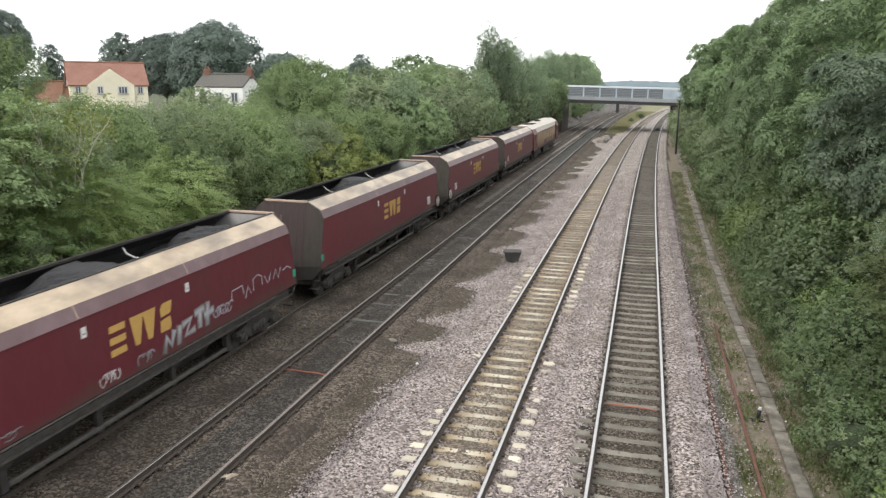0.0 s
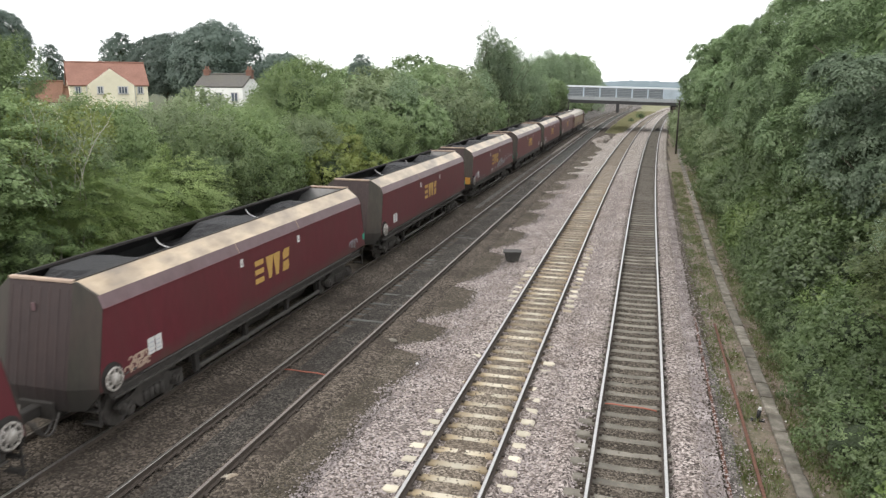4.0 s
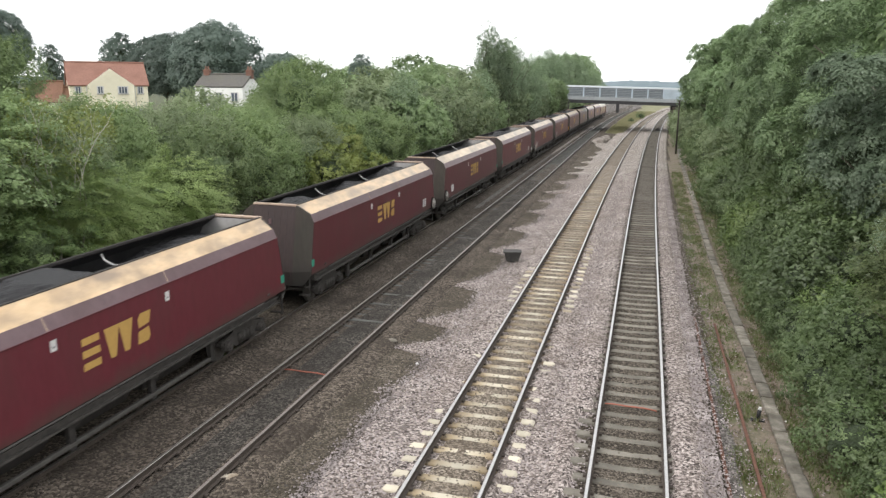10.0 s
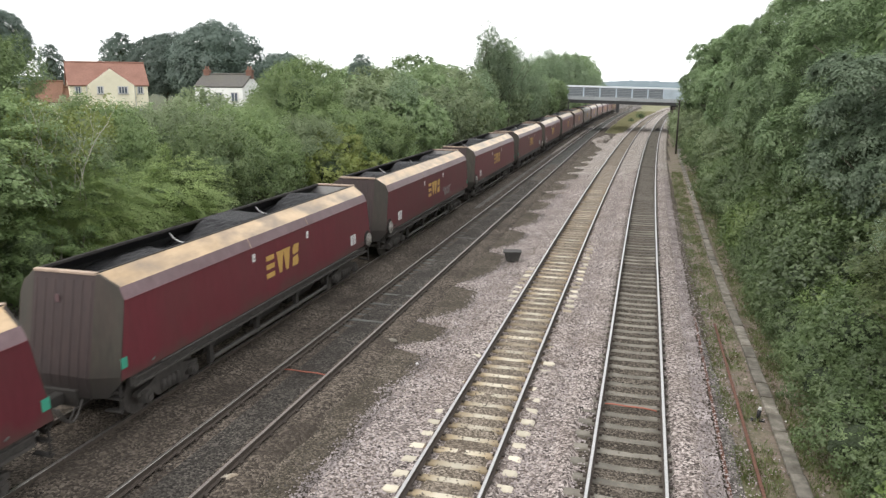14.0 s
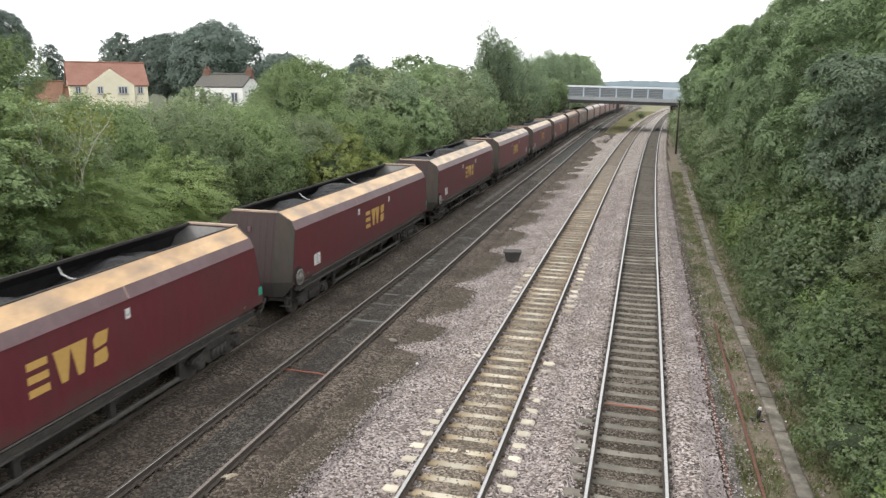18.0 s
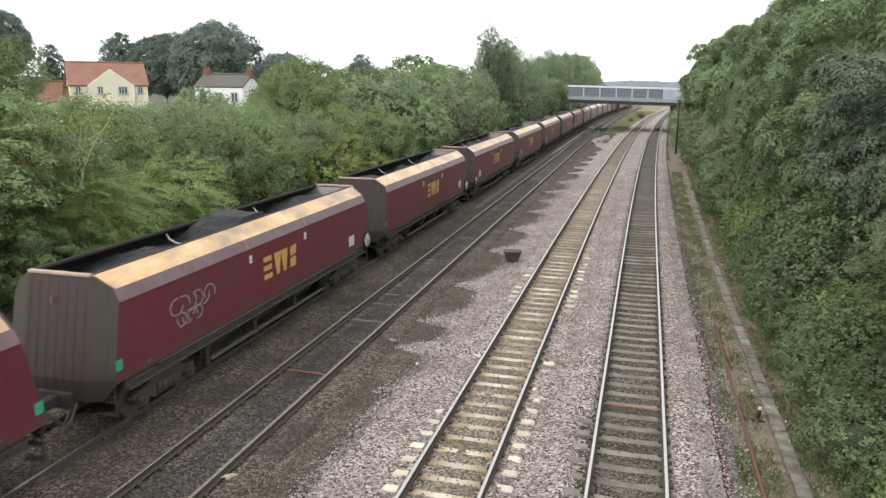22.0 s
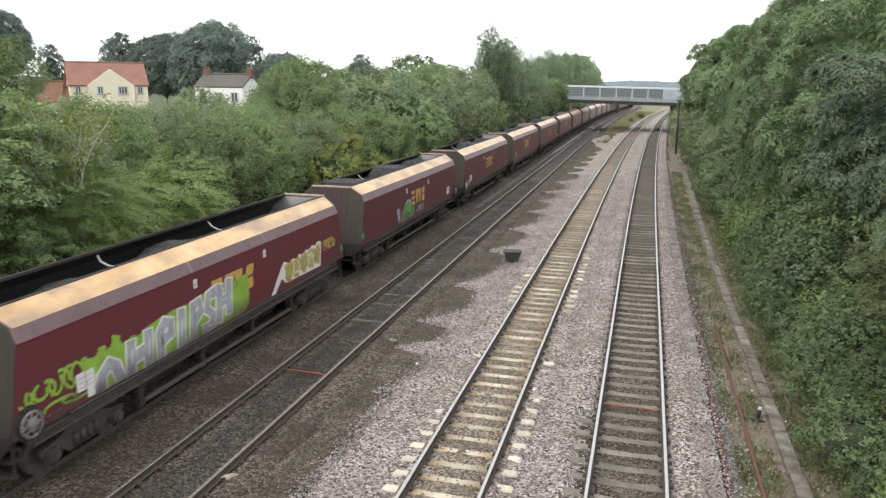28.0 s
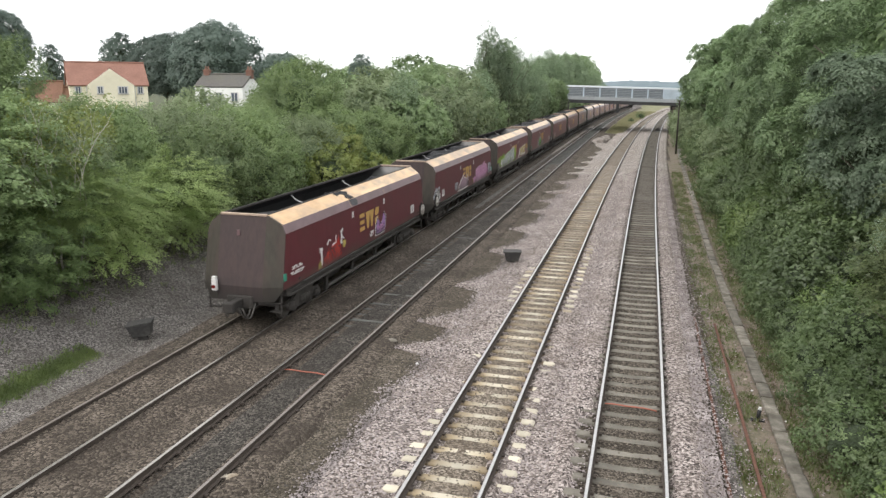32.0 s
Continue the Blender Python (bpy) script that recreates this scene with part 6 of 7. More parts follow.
def disc(bm, c, axis_r, half, r0, r1, seg=20):
    """A dished wheel about the x axis."""
    for s0, s1, a, b in ((-half, half, r0, r0), (-half, -half, r0, r1), (half, half, r0, r1), (-half, -half * 0.4, r1, axis_r), (half, half * 0.4, r1, axis_r), (-half * 0.4, -half * 0.4, axis_r, 0.001), (half * 0.4, half * 0.4, axis_r, 0.001)):
        rings = []
        for s, rr in ((s0, a), (s1, b)):
            rings.append([bm.verts.new((c[0] + s, c[1] + rr * math.cos(2 * math.pi * i / seg), c[2] + rr * math.sin(2 * math.pi * i / seg))) for i in range(seg)])
        for i in range(seg):
            bm.faces.new((rings[0][i], rings[0][(i + 1) % seg], rings[1][(i + 1) % seg], rings[1][i]))
    return bm


def bogie(parent, y):
    b = piece("bogie", shared("bolster", lambda: mesh_of(add_box(add_box(bmesh.new(), -1.05, 1.05, -0.28, 0.28, 0.5, 0.82, 0.03), -0.35, 0.35, -0.35, 0.35, 0.8, 0.96, 0.03), "bogie", GRIME_MID)), parent, at=pose(0, y, 0))

    def side():
        bm = bmesh.new()
        pr = [(-1.2, 0.5), (-1.2, 0.62), (-0.75, 0.68), (-0.45, 0.82), (0.45, 0.82), (0.75, 0.68), (1.2, 0.62), (1.2, 0.5), (0.7, 0.48), (0.45, 0.28), (-0.45, 0.28), (-0.7, 0.48)]
        u = [bm.verts.new((0.06, yy, z)) for yy, z in pr]
        v = [bm.verts.new((-0.06, yy, z)) for yy, z in pr]
        bm.faces.new(u)
        bm.faces.new(v[::-1])
        for i in range(len(pr)):
            bm.faces.new((u[i], v[i], v[(i + 1) % len(pr)], u[(i + 1) % len(pr)]))
        return mesh_of(bm, "side_frame", GRIME_MID)

    def springs():
        bm = bmesh.new()
        for o in (-0.28, -0.09, 0.1, 0.29):
            add_tube(bm, (0, o, 0.34), (0, o, 0.62), 0.075, seg=8)
        return mesh_of(bm, "spring_nest", GRIME_MID, smooth=True)
    for sx in (-1, 1):
        piece("side_frame", shared("side_frame", side), b, at=pose(sx * 1.02, 0, 0))
        piece("spring_nest", shared("springs", springs), b, at=pose(sx * 1.1, 0, 0))
        for sy in (-0.92, 0.92):
            piece("wheel", shared("wheel", lambda: mesh_of(disc(bmesh.new(), (0, 0, 0), 0.1, 0.065, 0.425, 0.36), "wheel", WHEEL)), b, at=pose(sx * 0.745, sy, 0.425))
            piece("axle_box", shared("axle_box", lambda: mesh_of(add_tube(add_tube(box(-0.09, 0.09, -0.16, 0.16, -0.13, 0.15, 0.03), (0, 0, 0), (0.13, 0, 0), 0.17, 0.15, seg=14), (0.13, 0, 0), (0.17, 0, 0), 0.08, seg=10), "axle_box", GRIME_MID)), b, at=pose(sx * 1.06, sy, 0.44))
    for sy in (-0.92, 0.92):
        piece("axle", shared("axle", lambda: mesh_of(tube((-0.95, 0, 0), (0.95, 0, 0), 0.08, seg=10), "axle", WHEEL)), b, at=pose(0, sy, 0.425))


def brake_wheel_mesh():
    bm = bmesh.new()
    n = 20
    for i in range(n):
        a, b = 2 * math.pi * i / n, 2 * math.pi * (i + 1) / n
        add_tube(bm, (0, 0.24 * math.cos(a), 0.24 * math.sin(a)), (0, 0.24 * math.cos(b), 0.24 * math.sin(b)), 0.03, seg=6)
    for i in range(8):
        a = 2 * math.pi * i / 8
        add_tube(bm, (0.0, 0.07 * math.cos(a), 0.07 * math.sin(a)), (0, 0.23 * math.cos(a), 0.23 * math.sin(a)), 0.026, seg=6)
    add_tube(bm, (-0.05, 0, 0), (0.05, 0, 0), 0.155, 0.13, seg=16)
    return mesh_of(bm, "brake_wheel", DIRTY_WHITE, smooth=True)


def side_x(z):
    return float(np.interp(z, (1.30, 3.04), (1.39, 1.37)))


def on_side(bm_outline, lift=0.004):
    """A shape that lies on the leaning side sheet, lifted by a few millimetres."""
    bm = bmesh.new()
    a = [bm.verts.new((side_x(z) + lift, y, z)) for y, z in bm_outline]
    b = [bm.verts.new((side_x(z) - 0.002, y, z)) for y, z in bm_outline]
    bm.faces.new(a)
    n = len(a)
    for i in range(n):
        bm.faces.new((a[i], b[i], b[(i + 1) % n], a[(i + 1) % n]))
    return bm


def emblem_shapes():
    """The operator's mark as plain gold shapes: three bars, two wedges, two shifted blocks."""
    z0, z1 = 1.92, 2.6
    h = z1 - z0
    out = [[(-1.05, z0 + f * h), (-0.55, z0 + f * h), (-0.55, z0 + (f + 0.22) * h), (-1.05, z0 + (f + 0.22) * h)] for f in (0.0, 0.39, 0.78)]
    out += [[(y + 0.14, z0), (y + 0.3, z0), (y + 0.46, z1), (y, z1)] for y in (-0.4, 0.04)]
    out += [[(0.62, z0), (0.98, z0), (1.05, z0 + 0.1), (1.02, z0 + 0.32), (0.66, z0 + 0.28)], [(0.68, z0 + 0.36), (1.04, z0 + 0.4), (1.12, z1), (0.76, z1), (0.66, z1 - 0.12)]]
    return out


def blob(y, z, w, h, seed, wob=0.14, n=28, tilt=0.0):
    """A rounded uneven outline."""
    r = random.Random(seed)
    ph = [r.uniform(0, 6.28) for _ in range(4)]
    pts = []
    for i in range(n):
        a = 2 * math.pi * i / n
        k = 1 + wob * (0.6 * math.sin(3 * a + ph[0]) + 0.5 * math.sin(5 * a + ph[1]) + 0.35 * math.sin(8 * a + ph[2]))
        c, s = math.cos(a), math.sin(a)
        sq = (abs(c) ** 4 + abs(s) ** 4) ** -0.25
        yy, zz = w / 2 * k * sq * c, h / 2 * k * sq * s
        pts.append((y + yy + tilt * zz, min(max(z + zz, 1.31), 3.0)))
    return pts


def spill_on_sheets(parent, y, w):
    """Coal slack stuck on the top sheet and, thinner, on the shoulder below it."""
    for name, (xa, za), (xb, zb), m, outline in (
            ("coal_smear", LEVELS["top"], LEVELS["shoulder"], COAL, ((-0.62, 0.02), (0.1, 0.02), (0.5, 0.3), (0.3, 0.5), (0.46, 0.8), (0.5, 0.98), (0.0, 0.98), (-0.12, 0.7), (0.04, 0.45), (-0.2, 0.3), (-0.5, 0.35))),
            ("dust_smear", LEVELS["shoulder"], LEVELS["eave"], SMEAR, ((-0.05, 0.03), (0.5, 0.03), (0.62, 0.5), (0.5, 0.95), (0.1, 0.95), (0.0, 0.5)))):
        nx, nz = (za - zb), (xb - xa)
        ln = math.hypot(nx, nz)
        bm = bmesh.new()
        top = [bm.verts.new((xa + (xb - xa) * f + nx / ln * 0.008, y + u * w, za + (zb - za) * f + nz / ln * 0.008)) for u, f in outline]
        low = [bm.verts.new((xa + (xb - xa) * f - nx / ln * 0.002, y + u * w, za + (zb - za) * f - nz / ln * 0.002)) for u, f in outline]
        bm.faces.new(top)
        for i in range(len(top)):
            j = (i + 1) % len(top)
            bm.faces.new((top[i], low[i], low[j], top[j]))
        bmesh.ops.recalc_face_normals(bm, faces=bm.faces)
        part(name, bm, m, parent, "black coal slack")


def graffito(parent, kind, seed):
    r = random.Random(seed)

    def shape(name, outline, m, lift):
        part(name, on_side(outline, lift), m, parent)
    if kind == "silver_piece":
        # ragged lime cloud, joined white-edged silver forms in front of it
        shape("spray_backing", ragged(-5.75, 0.75, 1.33, 2.1, 2.42, r, 26, 0.1), SPRAY_LIME, 0.008)
        forms(parent, (((-5.3, 1.36), (-5.26, 1.66), (-5.02, 1.84), (-4.82, 1.7), (-4.72, 1.4)), ((-4.36, 1.36), (-4.3, 2.02)), ((-4.28, 1.68), (-3.78, 1.74)), ((-3.76, 1.36), (-3.7, 2.08)),
                       ((-3.3, 1.36), (-3.3, 1.94), (-3.1, 2.14), (-2.86, 2.06), (-2.88, 1.8), (-3.2, 1.74)), ((-2.5, 1.36), (-2.42, 2.2)), ((-2.02, 1.36), (-1.94, 2.2), (-1.66, 2.24), (-1.62, 1.98), (-1.86, 1.84)),
                       ((-1.5, 1.44), (-1.14, 1.48), (-1.08, 1.72), (-1.36, 1.94), (-1.26, 2.26), (-0.98, 2.3)), ((-0.82, 1.5), (-0.72, 2.36)), ((-0.74, 1.92), (-0.36, 1.98)), ((-0.34, 1.6), (-0.26, 2.4))), 0.135, SPRAY_WHITE, SPRAY_SILVER, SPRAY_WHITE, 0.011)
        for y, z in ((-5.45, 1.95), (-5.2, 2.1), (-4.9, 2.02), (-4.75, 2.2)):
            shape("spray_backing", blob(y, z, 0.3, 0.34, seed + int(y * 20), 0.25), SPRAY_LIME, 0.0085 + 0.0004 * y)
        shape("spray_line", [(-5.7, 1.36), (-5.5, 1.36), (-5.5, 1.62), (-5.7, 1.66)], WHITE, 0.013)
        shape("spray_outline", [(2.05, 1.33), (2.3, 1.33), (2.75, 1.7), (3.0, 1.5), (5.6, 1.45)] + [(5.7 - 0.24 * i, 2.28 - 0.022 * i + (0.09 if i % 2 else 0.0)) for i in range(11)] + [(2.95, 2.2), (2.75, 2.05), (2.45, 1.75)], WHITE, 0.005)
        for i in range(5):
            shape("spray_fill", blob(3.25 + i * 0.52, 1.8 + 0.03 * i, 0.5, 0.62, seed + 60 + i, 0.18, tilt=0.1), SPRAY_YELLOW, 0.008)
            scrawl(parent, 3.25 + i * 0.52, 1.8 + 0.03 * i, 0.3, 0.4, seed + 70 + i, (SPRAY_GREY, WHITE)[i % 2], 2, 0.011)
        scrawl(parent, -6.95, 1.95, 0.75, 0.36, seed, SPRAY_LIME, 4, 0.007, 0.034)
        scrawl(parent, -6.1, 1.98, 0.95, 0.5, seed + 1, SPRAY_LIME, 5, 0.007, 0.034)
        scrawl(parent, -6.2, 1.55, 0.9, 0.22, seed + 2, SPRAY_LIME, 2, 0.009, 0.03)
        scrawl(parent, 6.35, 2.08, 0.9, 0.4, seed + 3, SPRAY_YELLOW, 8)
    elif kind == "pink_piece":
        # joined pink forms with dark edges
        shape("spray_fill", ragged(2.3, 5.7, 1.34, 1.75, 2.0, r, 14, 0.05), SPRAY_PINK, 0.005)
        forms(parent, (((2.55, 1.6), (2.62, 2.12)), ((2.66, 1.84), (2.98, 1.9)), ((3.02, 1.5), (3.08, 2.18)), ((3.32, 1.45), (3.46, 2.18), (3.62, 2.16), (3.66, 1.5)), ((3.95, 1.42), (4.0, 2.2), (4.25, 2.14), (4.2, 1.86), (4.05, 1.82)),
                       ((4.55, 1.5), (4.48, 1.86), (4.62, 2.24), (4.84, 2.2)), ((4.98, 1.5), (5.02, 2.38)), ((5.06, 1.86), (5.3, 1.9)), ((5.36, 1.52), (5.42, 2.16)), ((5.56, 1.66), (5.68, 2.12))), 0.115, SPRAY_ROSE, SPRAY_PINK, SPRAY_ROSE, 0.008)
        shape("spray_fill", blob(1.95, 1.52, 0.6, 0.42, seed + 1, 0.2), SPRAY_PINK, 0.005)
        scrawl(parent, 1.5, 1.55, 0.3, 0.3, seed + 2, SPRAY_YELLOW, 3, 0.006, 0.014)
        # eared mauve form with a white edge under the emblem
        eared = [(-2.3, 1.34), (-1.0, 1.32), (0.15, 1.36), (0.3, 1.7), (0.22, 1.98), (0.02, 2.16), (-0.14, 1.92), (-0.5, 1.98), (-0.85, 2.06), (-1.0, 2.26), (-1.25, 2.08), (-1.7, 1.92), (-2.1, 1.66)]
        shape("spray_outline", eared, WHITE, 0.009)
        shape("spray_fill", [(-1.0 + (y + 1.0) * 0.93, 1.7 + (z - 1.7) * 0.84) for y, z in eared], SPRAY_MAUVE, 0.012)
        scrawl(parent, 0.15, 1.62, 0.3, 0.5, seed + 3, BLACK, 3, 0.014, 0.016)
        # silver and pale blue piece at the front corner
        shape("spray_outline", blob(6.75, 1.82, 1.1, 0.8, seed + 10, 0.2), BLACK, 0.005)
        shape("spray_fill", blob(6.75, 1.82, 1.0, 0.7, seed + 10, 0.2), SPRAY_SILVER, 0.008)
        scrawl(parent, 6.75, 1.82, 0.9, 0.55, seed + 11, BLACK, 5, 0.011, 0.02)
        scrawl(parent, 6.1, 1.7, 0.3, 0.5, seed + 16, SPRAY_PINK, 3, 0.011, 0.03)
        scrawl(parent, -2.75, 1.7, 0.7, 0.5, seed + 12, SPRAY_SILVER, 8, 0.006, 0.016)
        shape("spray_outline", blob(-7.0, 1.75, 1.1, 0.8, seed + 13, 0.25), SPRAY_SILVER, 0.005)
        shape("spray_fill", blob(-6.75, 1.85, 0.55, 0.5, seed + 14, 0.25), SPRAY_GREY, 0.008)
        scrawl(parent, -6.9, 1.7, 1.0, 0.7, seed + 15, WHITE, 8, 0.011)
        scrawl(parent, -6.9, 1.75, 0.9, 0.6, seed + 17, BLACK, 4, 0.014, 0.018)
    elif kind == "purple_piece":
        # eared purple form with a pale edge, over the end of the emblem
        eared = [(0.62, 1.42), (1.2, 1.4), (1.78, 1.44), (1.9, 1.75), (1.98, 2.1), (1.72, 2.32), (1.55, 2.0), (1.3, 1.86), (1.08, 1.98), (0.9, 2.22), (0.72, 1.98), (0.6, 1.7)]
        shape("spray_outline", eared, WHITE, 0.009)
        shape("spray_edge", [(1.28 + (y - 1.28) * 0.93, 1.8 + (z - 1.8) * 0.93) for y, z in eared], BLACK, 0.012)
        shape("spray_fill", [(1.28 + (y - 1.28) * 0.84, 1.8 + (z - 1.8) * 0.82) for y, z in eared], SPRAY_PURPLE, 0.015)
        scrawl(parent, 1.25, 1.66, 0.8, 0.3, seed + 2, SPRAY_PINK, 5, 0.018)
        scrawl(parent, 1.2, 1.72, 0.7, 0.34, seed + 21, BLACK, 3, 0.02, 0.014)
        scrawl(parent, 0.25, 1.62, 0.4, 0.24, seed + 22, WHITE, 5, 0.006, 0.016)
        # red form with a torn top, run paint, white wavy edges
        torn = [(-4.62, 1.36), (-2.95, 1.42), (-3.0, 1.8), (-3.12, 2.02), (-3.2, 2.2), (-3.32, 1.98), (-3.45, 2.14), (-3.6, 1.92), (-3.75, 2.02), (-3.9, 1.8), (-4.1, 1.9), (-4.3, 1.68), (-4.5, 1.62)]
        shape("spray_fill", torn, SPRAY_RED, 0.005)
        scrawl(parent, -3.8, 1.6, 1.3, 0.6, seed + 5, MAROON, 5, 0.008, 0.03)
        scrawl(parent, -4.72, 1.72, 0.2, 0.7, seed + 3, WHITE, 3, 0.01, 0.026)
        scrawl(parent, -2.9, 2.12, 0.2, 0.6, seed + 4, WHITE, 3, 0.01, 0.026)
        shape("spray_line", blob(-4.85, 1.46, 0.24, 0.24, seed + 5, 0.25), SPRAY_YELLOW, 0.011)
        shape("spray_line", blob(-2.68, 1.8, 0.24, 0.26, seed + 6, 0.25), SPRAY_YELLOW, 0.011)
        for pts in (((-4.2, 2.06), (-4.05, 2.2), (-3.9, 2.16)), ((-3.75, 1.96), (-3.45, 2.0), (-3.42, 2.24)), ((-2.98, 2.32), (-2.85, 2.1), (-2.7, 2.0))):
            ribbon(parent, "spray_line", pts, 0.032, SPRAY_WHITE, 0.009)
        scrawl(parent, -6.6, 1.86, 0.7, 0.1, seed + 8, WHITE, 9, 0.006, 0.015)
        scrawl(parent, -6.6, 1.68, 0.95, 0.1, seed + 9, WHITE, 11, 0.006, 0.015)
        spill_on_sheets(parent, -1.75, 1.05)
    elif kind == "green_piece":
        dome = [(-2.55, 1.36), (-0.75, 1.4), (-0.72, 1.7), (-0.95, 1.98), (-1.2, 2.18), (-1.5, 2.34), (-1.75, 2.26), (-2.0, 2.18), (-2.2, 1.94), (-2.4, 1.78)]
        shape("spray_outline", dome, SPRAY_SILVER, 0.005)
        shape("spray_fill", [(-1.6 + (y + 1.6) * 0.88, 1.8 + (z - 1.8) * 0.84) for y, z in dome], SPRAY_GREEN, 0.008)
        scrawl(parent, -1.6, 1.75, 1.3, 0.6, seed + 1, SPRAY_LIME, 5, 0.011, 0.03)
        scrawl(parent, -1.55, 1.8, 1.1, 0.5, seed + 4, BLACK, 5, 0.014, 0.016)
        scrawl(parent, -2.95, 1.75, 0.5, 0.7, seed + 2, SPRAY_SILVER, 5, 0.006, 0.03)
        scrawl(parent, 0.3, 1.62, 1.1, 0.3, seed + 3, SPRAY_SILVER, 7, 0.006, 0.03)
    elif kind == "grey_scrawl":
        # grey block tag after the emblem, thin white outlines further on, chalky specks behind
        forms(parent, (((0.72, 1.42), (0.82, 1.74), (0.98, 1.5), (1.1, 1.8)), ((1.28, 1.46), (1.34, 1.84)), ((1.5, 1.86), (1.82, 1.92), (1.56, 1.56), (1.92, 1.6)), ((2.02, 1.98), (2.36, 2.02)), ((2.18, 1.6), (2.2, 2.0)), ((2.5, 1.56), (2.56, 2.08)), ((2.42, 1.82), (2.78, 1.86))), 0.05, SPRAY_GREY, SPRAY_SILVER, SPRAY_SILVER, 0.008)
        scrawl(parent, -1.15, 1.52, 0.55, 0.28, seed + 2, SPRAY_WHITE, 6, 0.006, 0.016)
        scrawl(parent, 0.05, 1.52, 0.5, 0.3, seed + 7, SPRAY_SILVER, 4, 0.006, 0.018)
        for pts in (((3.7, 1.86), (3.75, 2.08), (4.3, 2.1), (4.35, 1.86)), ((4.45, 1.7), (4.6, 2.0), (4.75, 1.75)), ((4.9, 1.8), (4.9, 2.12), (5.15, 2.2), (5.4, 2.1), (5.4, 1.85)), ((5.55, 2.05), (5.75, 1.8), (5.95, 2.1), (5.85, 1.85)), ((6.1, 1.85), (6.25, 2.1), (6.4, 1.8), (6.55, 2.08)), ((6.7, 1.95), (7.0, 2.02), (7.25, 1.9))):
            ribbon(parent, "spray_line", pts, 0.018, SPRAY_SILVER, 0.006)
        scrawl(parent, 3.3, 1.72, 0.9, 0.3, seed + 3, SPRAY_SILVER, 8, 0.006, 0.018)
        scrawl(parent, -4.4, 1.44, 1.8, 0.16, seed + 5, SPRAY_SILVER, 9, 0.006, 0.012)
        scrawl(parent, -6.4, 1.8, 0.6, 0.3, seed + 6, SPRAY_SILVER, 5, 0.006, 0.013)
    elif kind == "faint":
        scrawl(parent, 2.6, 1.8, 1.6, 0.55, seed, SPRAY_GREY, 12)
    elif kind == "corner_tag":
        scrawl(parent, 6.4, 1.6, 0.7, 0.3, seed, SPRAY_SILVER, 6)
        scrawl(parent, -6.3, 1.66, 0.62, 0.17, seed + 1, MAUVE_PALE, 7, 0.006, 0.02)
        scrawl(parent, -6.36, 1.48, 0.8, 0.17, seed + 2, MAUVE_PALE, 8, 0.006, 0.02)
    elif kind == "chalk":
        scrawl(parent, -4.6, 2.35, 1.7, 0.5, seed, SPRAY_GREY, 6, 0.006, 0.02)
        scrawl(parent, -4.8, 2.0, 0.9, 0.4, seed + 1, SPRAY_GREY, 4, 0.006, 0.02)


def ragged(y0, y1, z0, za, zb, r, n, jag):
    """A closed outline with a straight foot and an uneven top that climbs from za to zb."""
    top = [(y1 + (y0 - y1) * i / n + r.uniform(-0.04, 0.04), zb + (za - zb) * i / n + r.uniform(-jag, jag)) for i in range(n + 1)]
    return [(y0 + 0.1, z0), (y1 - 0.25, z0), (y1, z0 + 0.25)] + top + [(y0 - 0.05, (z0 + za) / 2)]


def ribbon(parent, name, pts, half, m, lift):
    """One brush stroke of even width along the points, on the side sheet."""
    bm = bmesh.new()
    ps = [Vector(p) for p in pts]
    ps[0], ps[-1] = ps[0] - (ps[1] - ps[0]).normalized() * half * 0.6, ps[-1] + (ps[-1] - ps[-2]).normalized() * half * 0.6
    rows = []
    for i, p in enumerate(ps):
        a = (p - ps[i - 1]).normalized() if i else None
        b = (ps[i + 1] - p).normalized() if i < len(ps) - 1 else None
        d = ((a or b) + (b or a))
        d = d.normalized() if d.length > 0.2 else (a or b)
        n = Vector((-d.y, d.x)) * half
        row = []
        for q, o in ((p - n, -0.002), (p - n, lift), (p + n, lift), (p + n, -0.002)):
            z = min(max(q.y, 1.315), 3.02)
            row.append(bm.verts.new((side_x(z) + o, q.x, z)))
        rows.append(row)
    for r, q in zip(rows, rows[1:]):
        for i in range(3):
            bm.faces.new((r[i], r[i + 1], q[i + 1], q[i]))
    part(name, bm, m, parent)


def forms(parent, shapes, half, edge, fill, line, lift):
    """Bulging sprayed forms: a wide edge under a fill, a thin line along it."""
    for i, pts in enumerate(shapes):
        ribbon(parent, "spray_outline", pts, half + 0.055, edge, lift + i * 0.0001)
    for i, pts in enumerate(shapes):
        ribbon(parent, "spray_fill", pts, half, fill, lift + 0.004 + i * 0.0001)
        if line and i % 2:
            c = [Vector(p) for p in pts]
            ribbon(parent, "spray_line", [c[0].lerp(c[1], 0.25) + Vector((0.02, 0.05)), c[0].lerp(c[1], 0.8) + Vector((0.03, 0.0))], 0.014, line, lift + 0.008)


def scrawl(parent, y, z, w, h, seed, m, strokes, lift=0.006, half=0.022):
    """Sprayed loops and strokes that spell nothing."""
    r = random.Random(seed)
    for i in range(strokes):
        cy = y - w / 2 + w * (i + 0.5) / strokes
        a0, sp = r.uniform(0, 6.28), r.uniform(2.0, 5.0)
        pts = []
        for k in range(7):
            a = a0 + sp * k / 6
            pts.append((cy + math.cos(a) * w / strokes * 0.9, z + math.sin(a) * h * 0.48 * r.uniform(0.8, 1.0)))
        ribbon(parent, "spray_line", pts, half, m, lift + i * 0.0002)


PITCH = 17.12
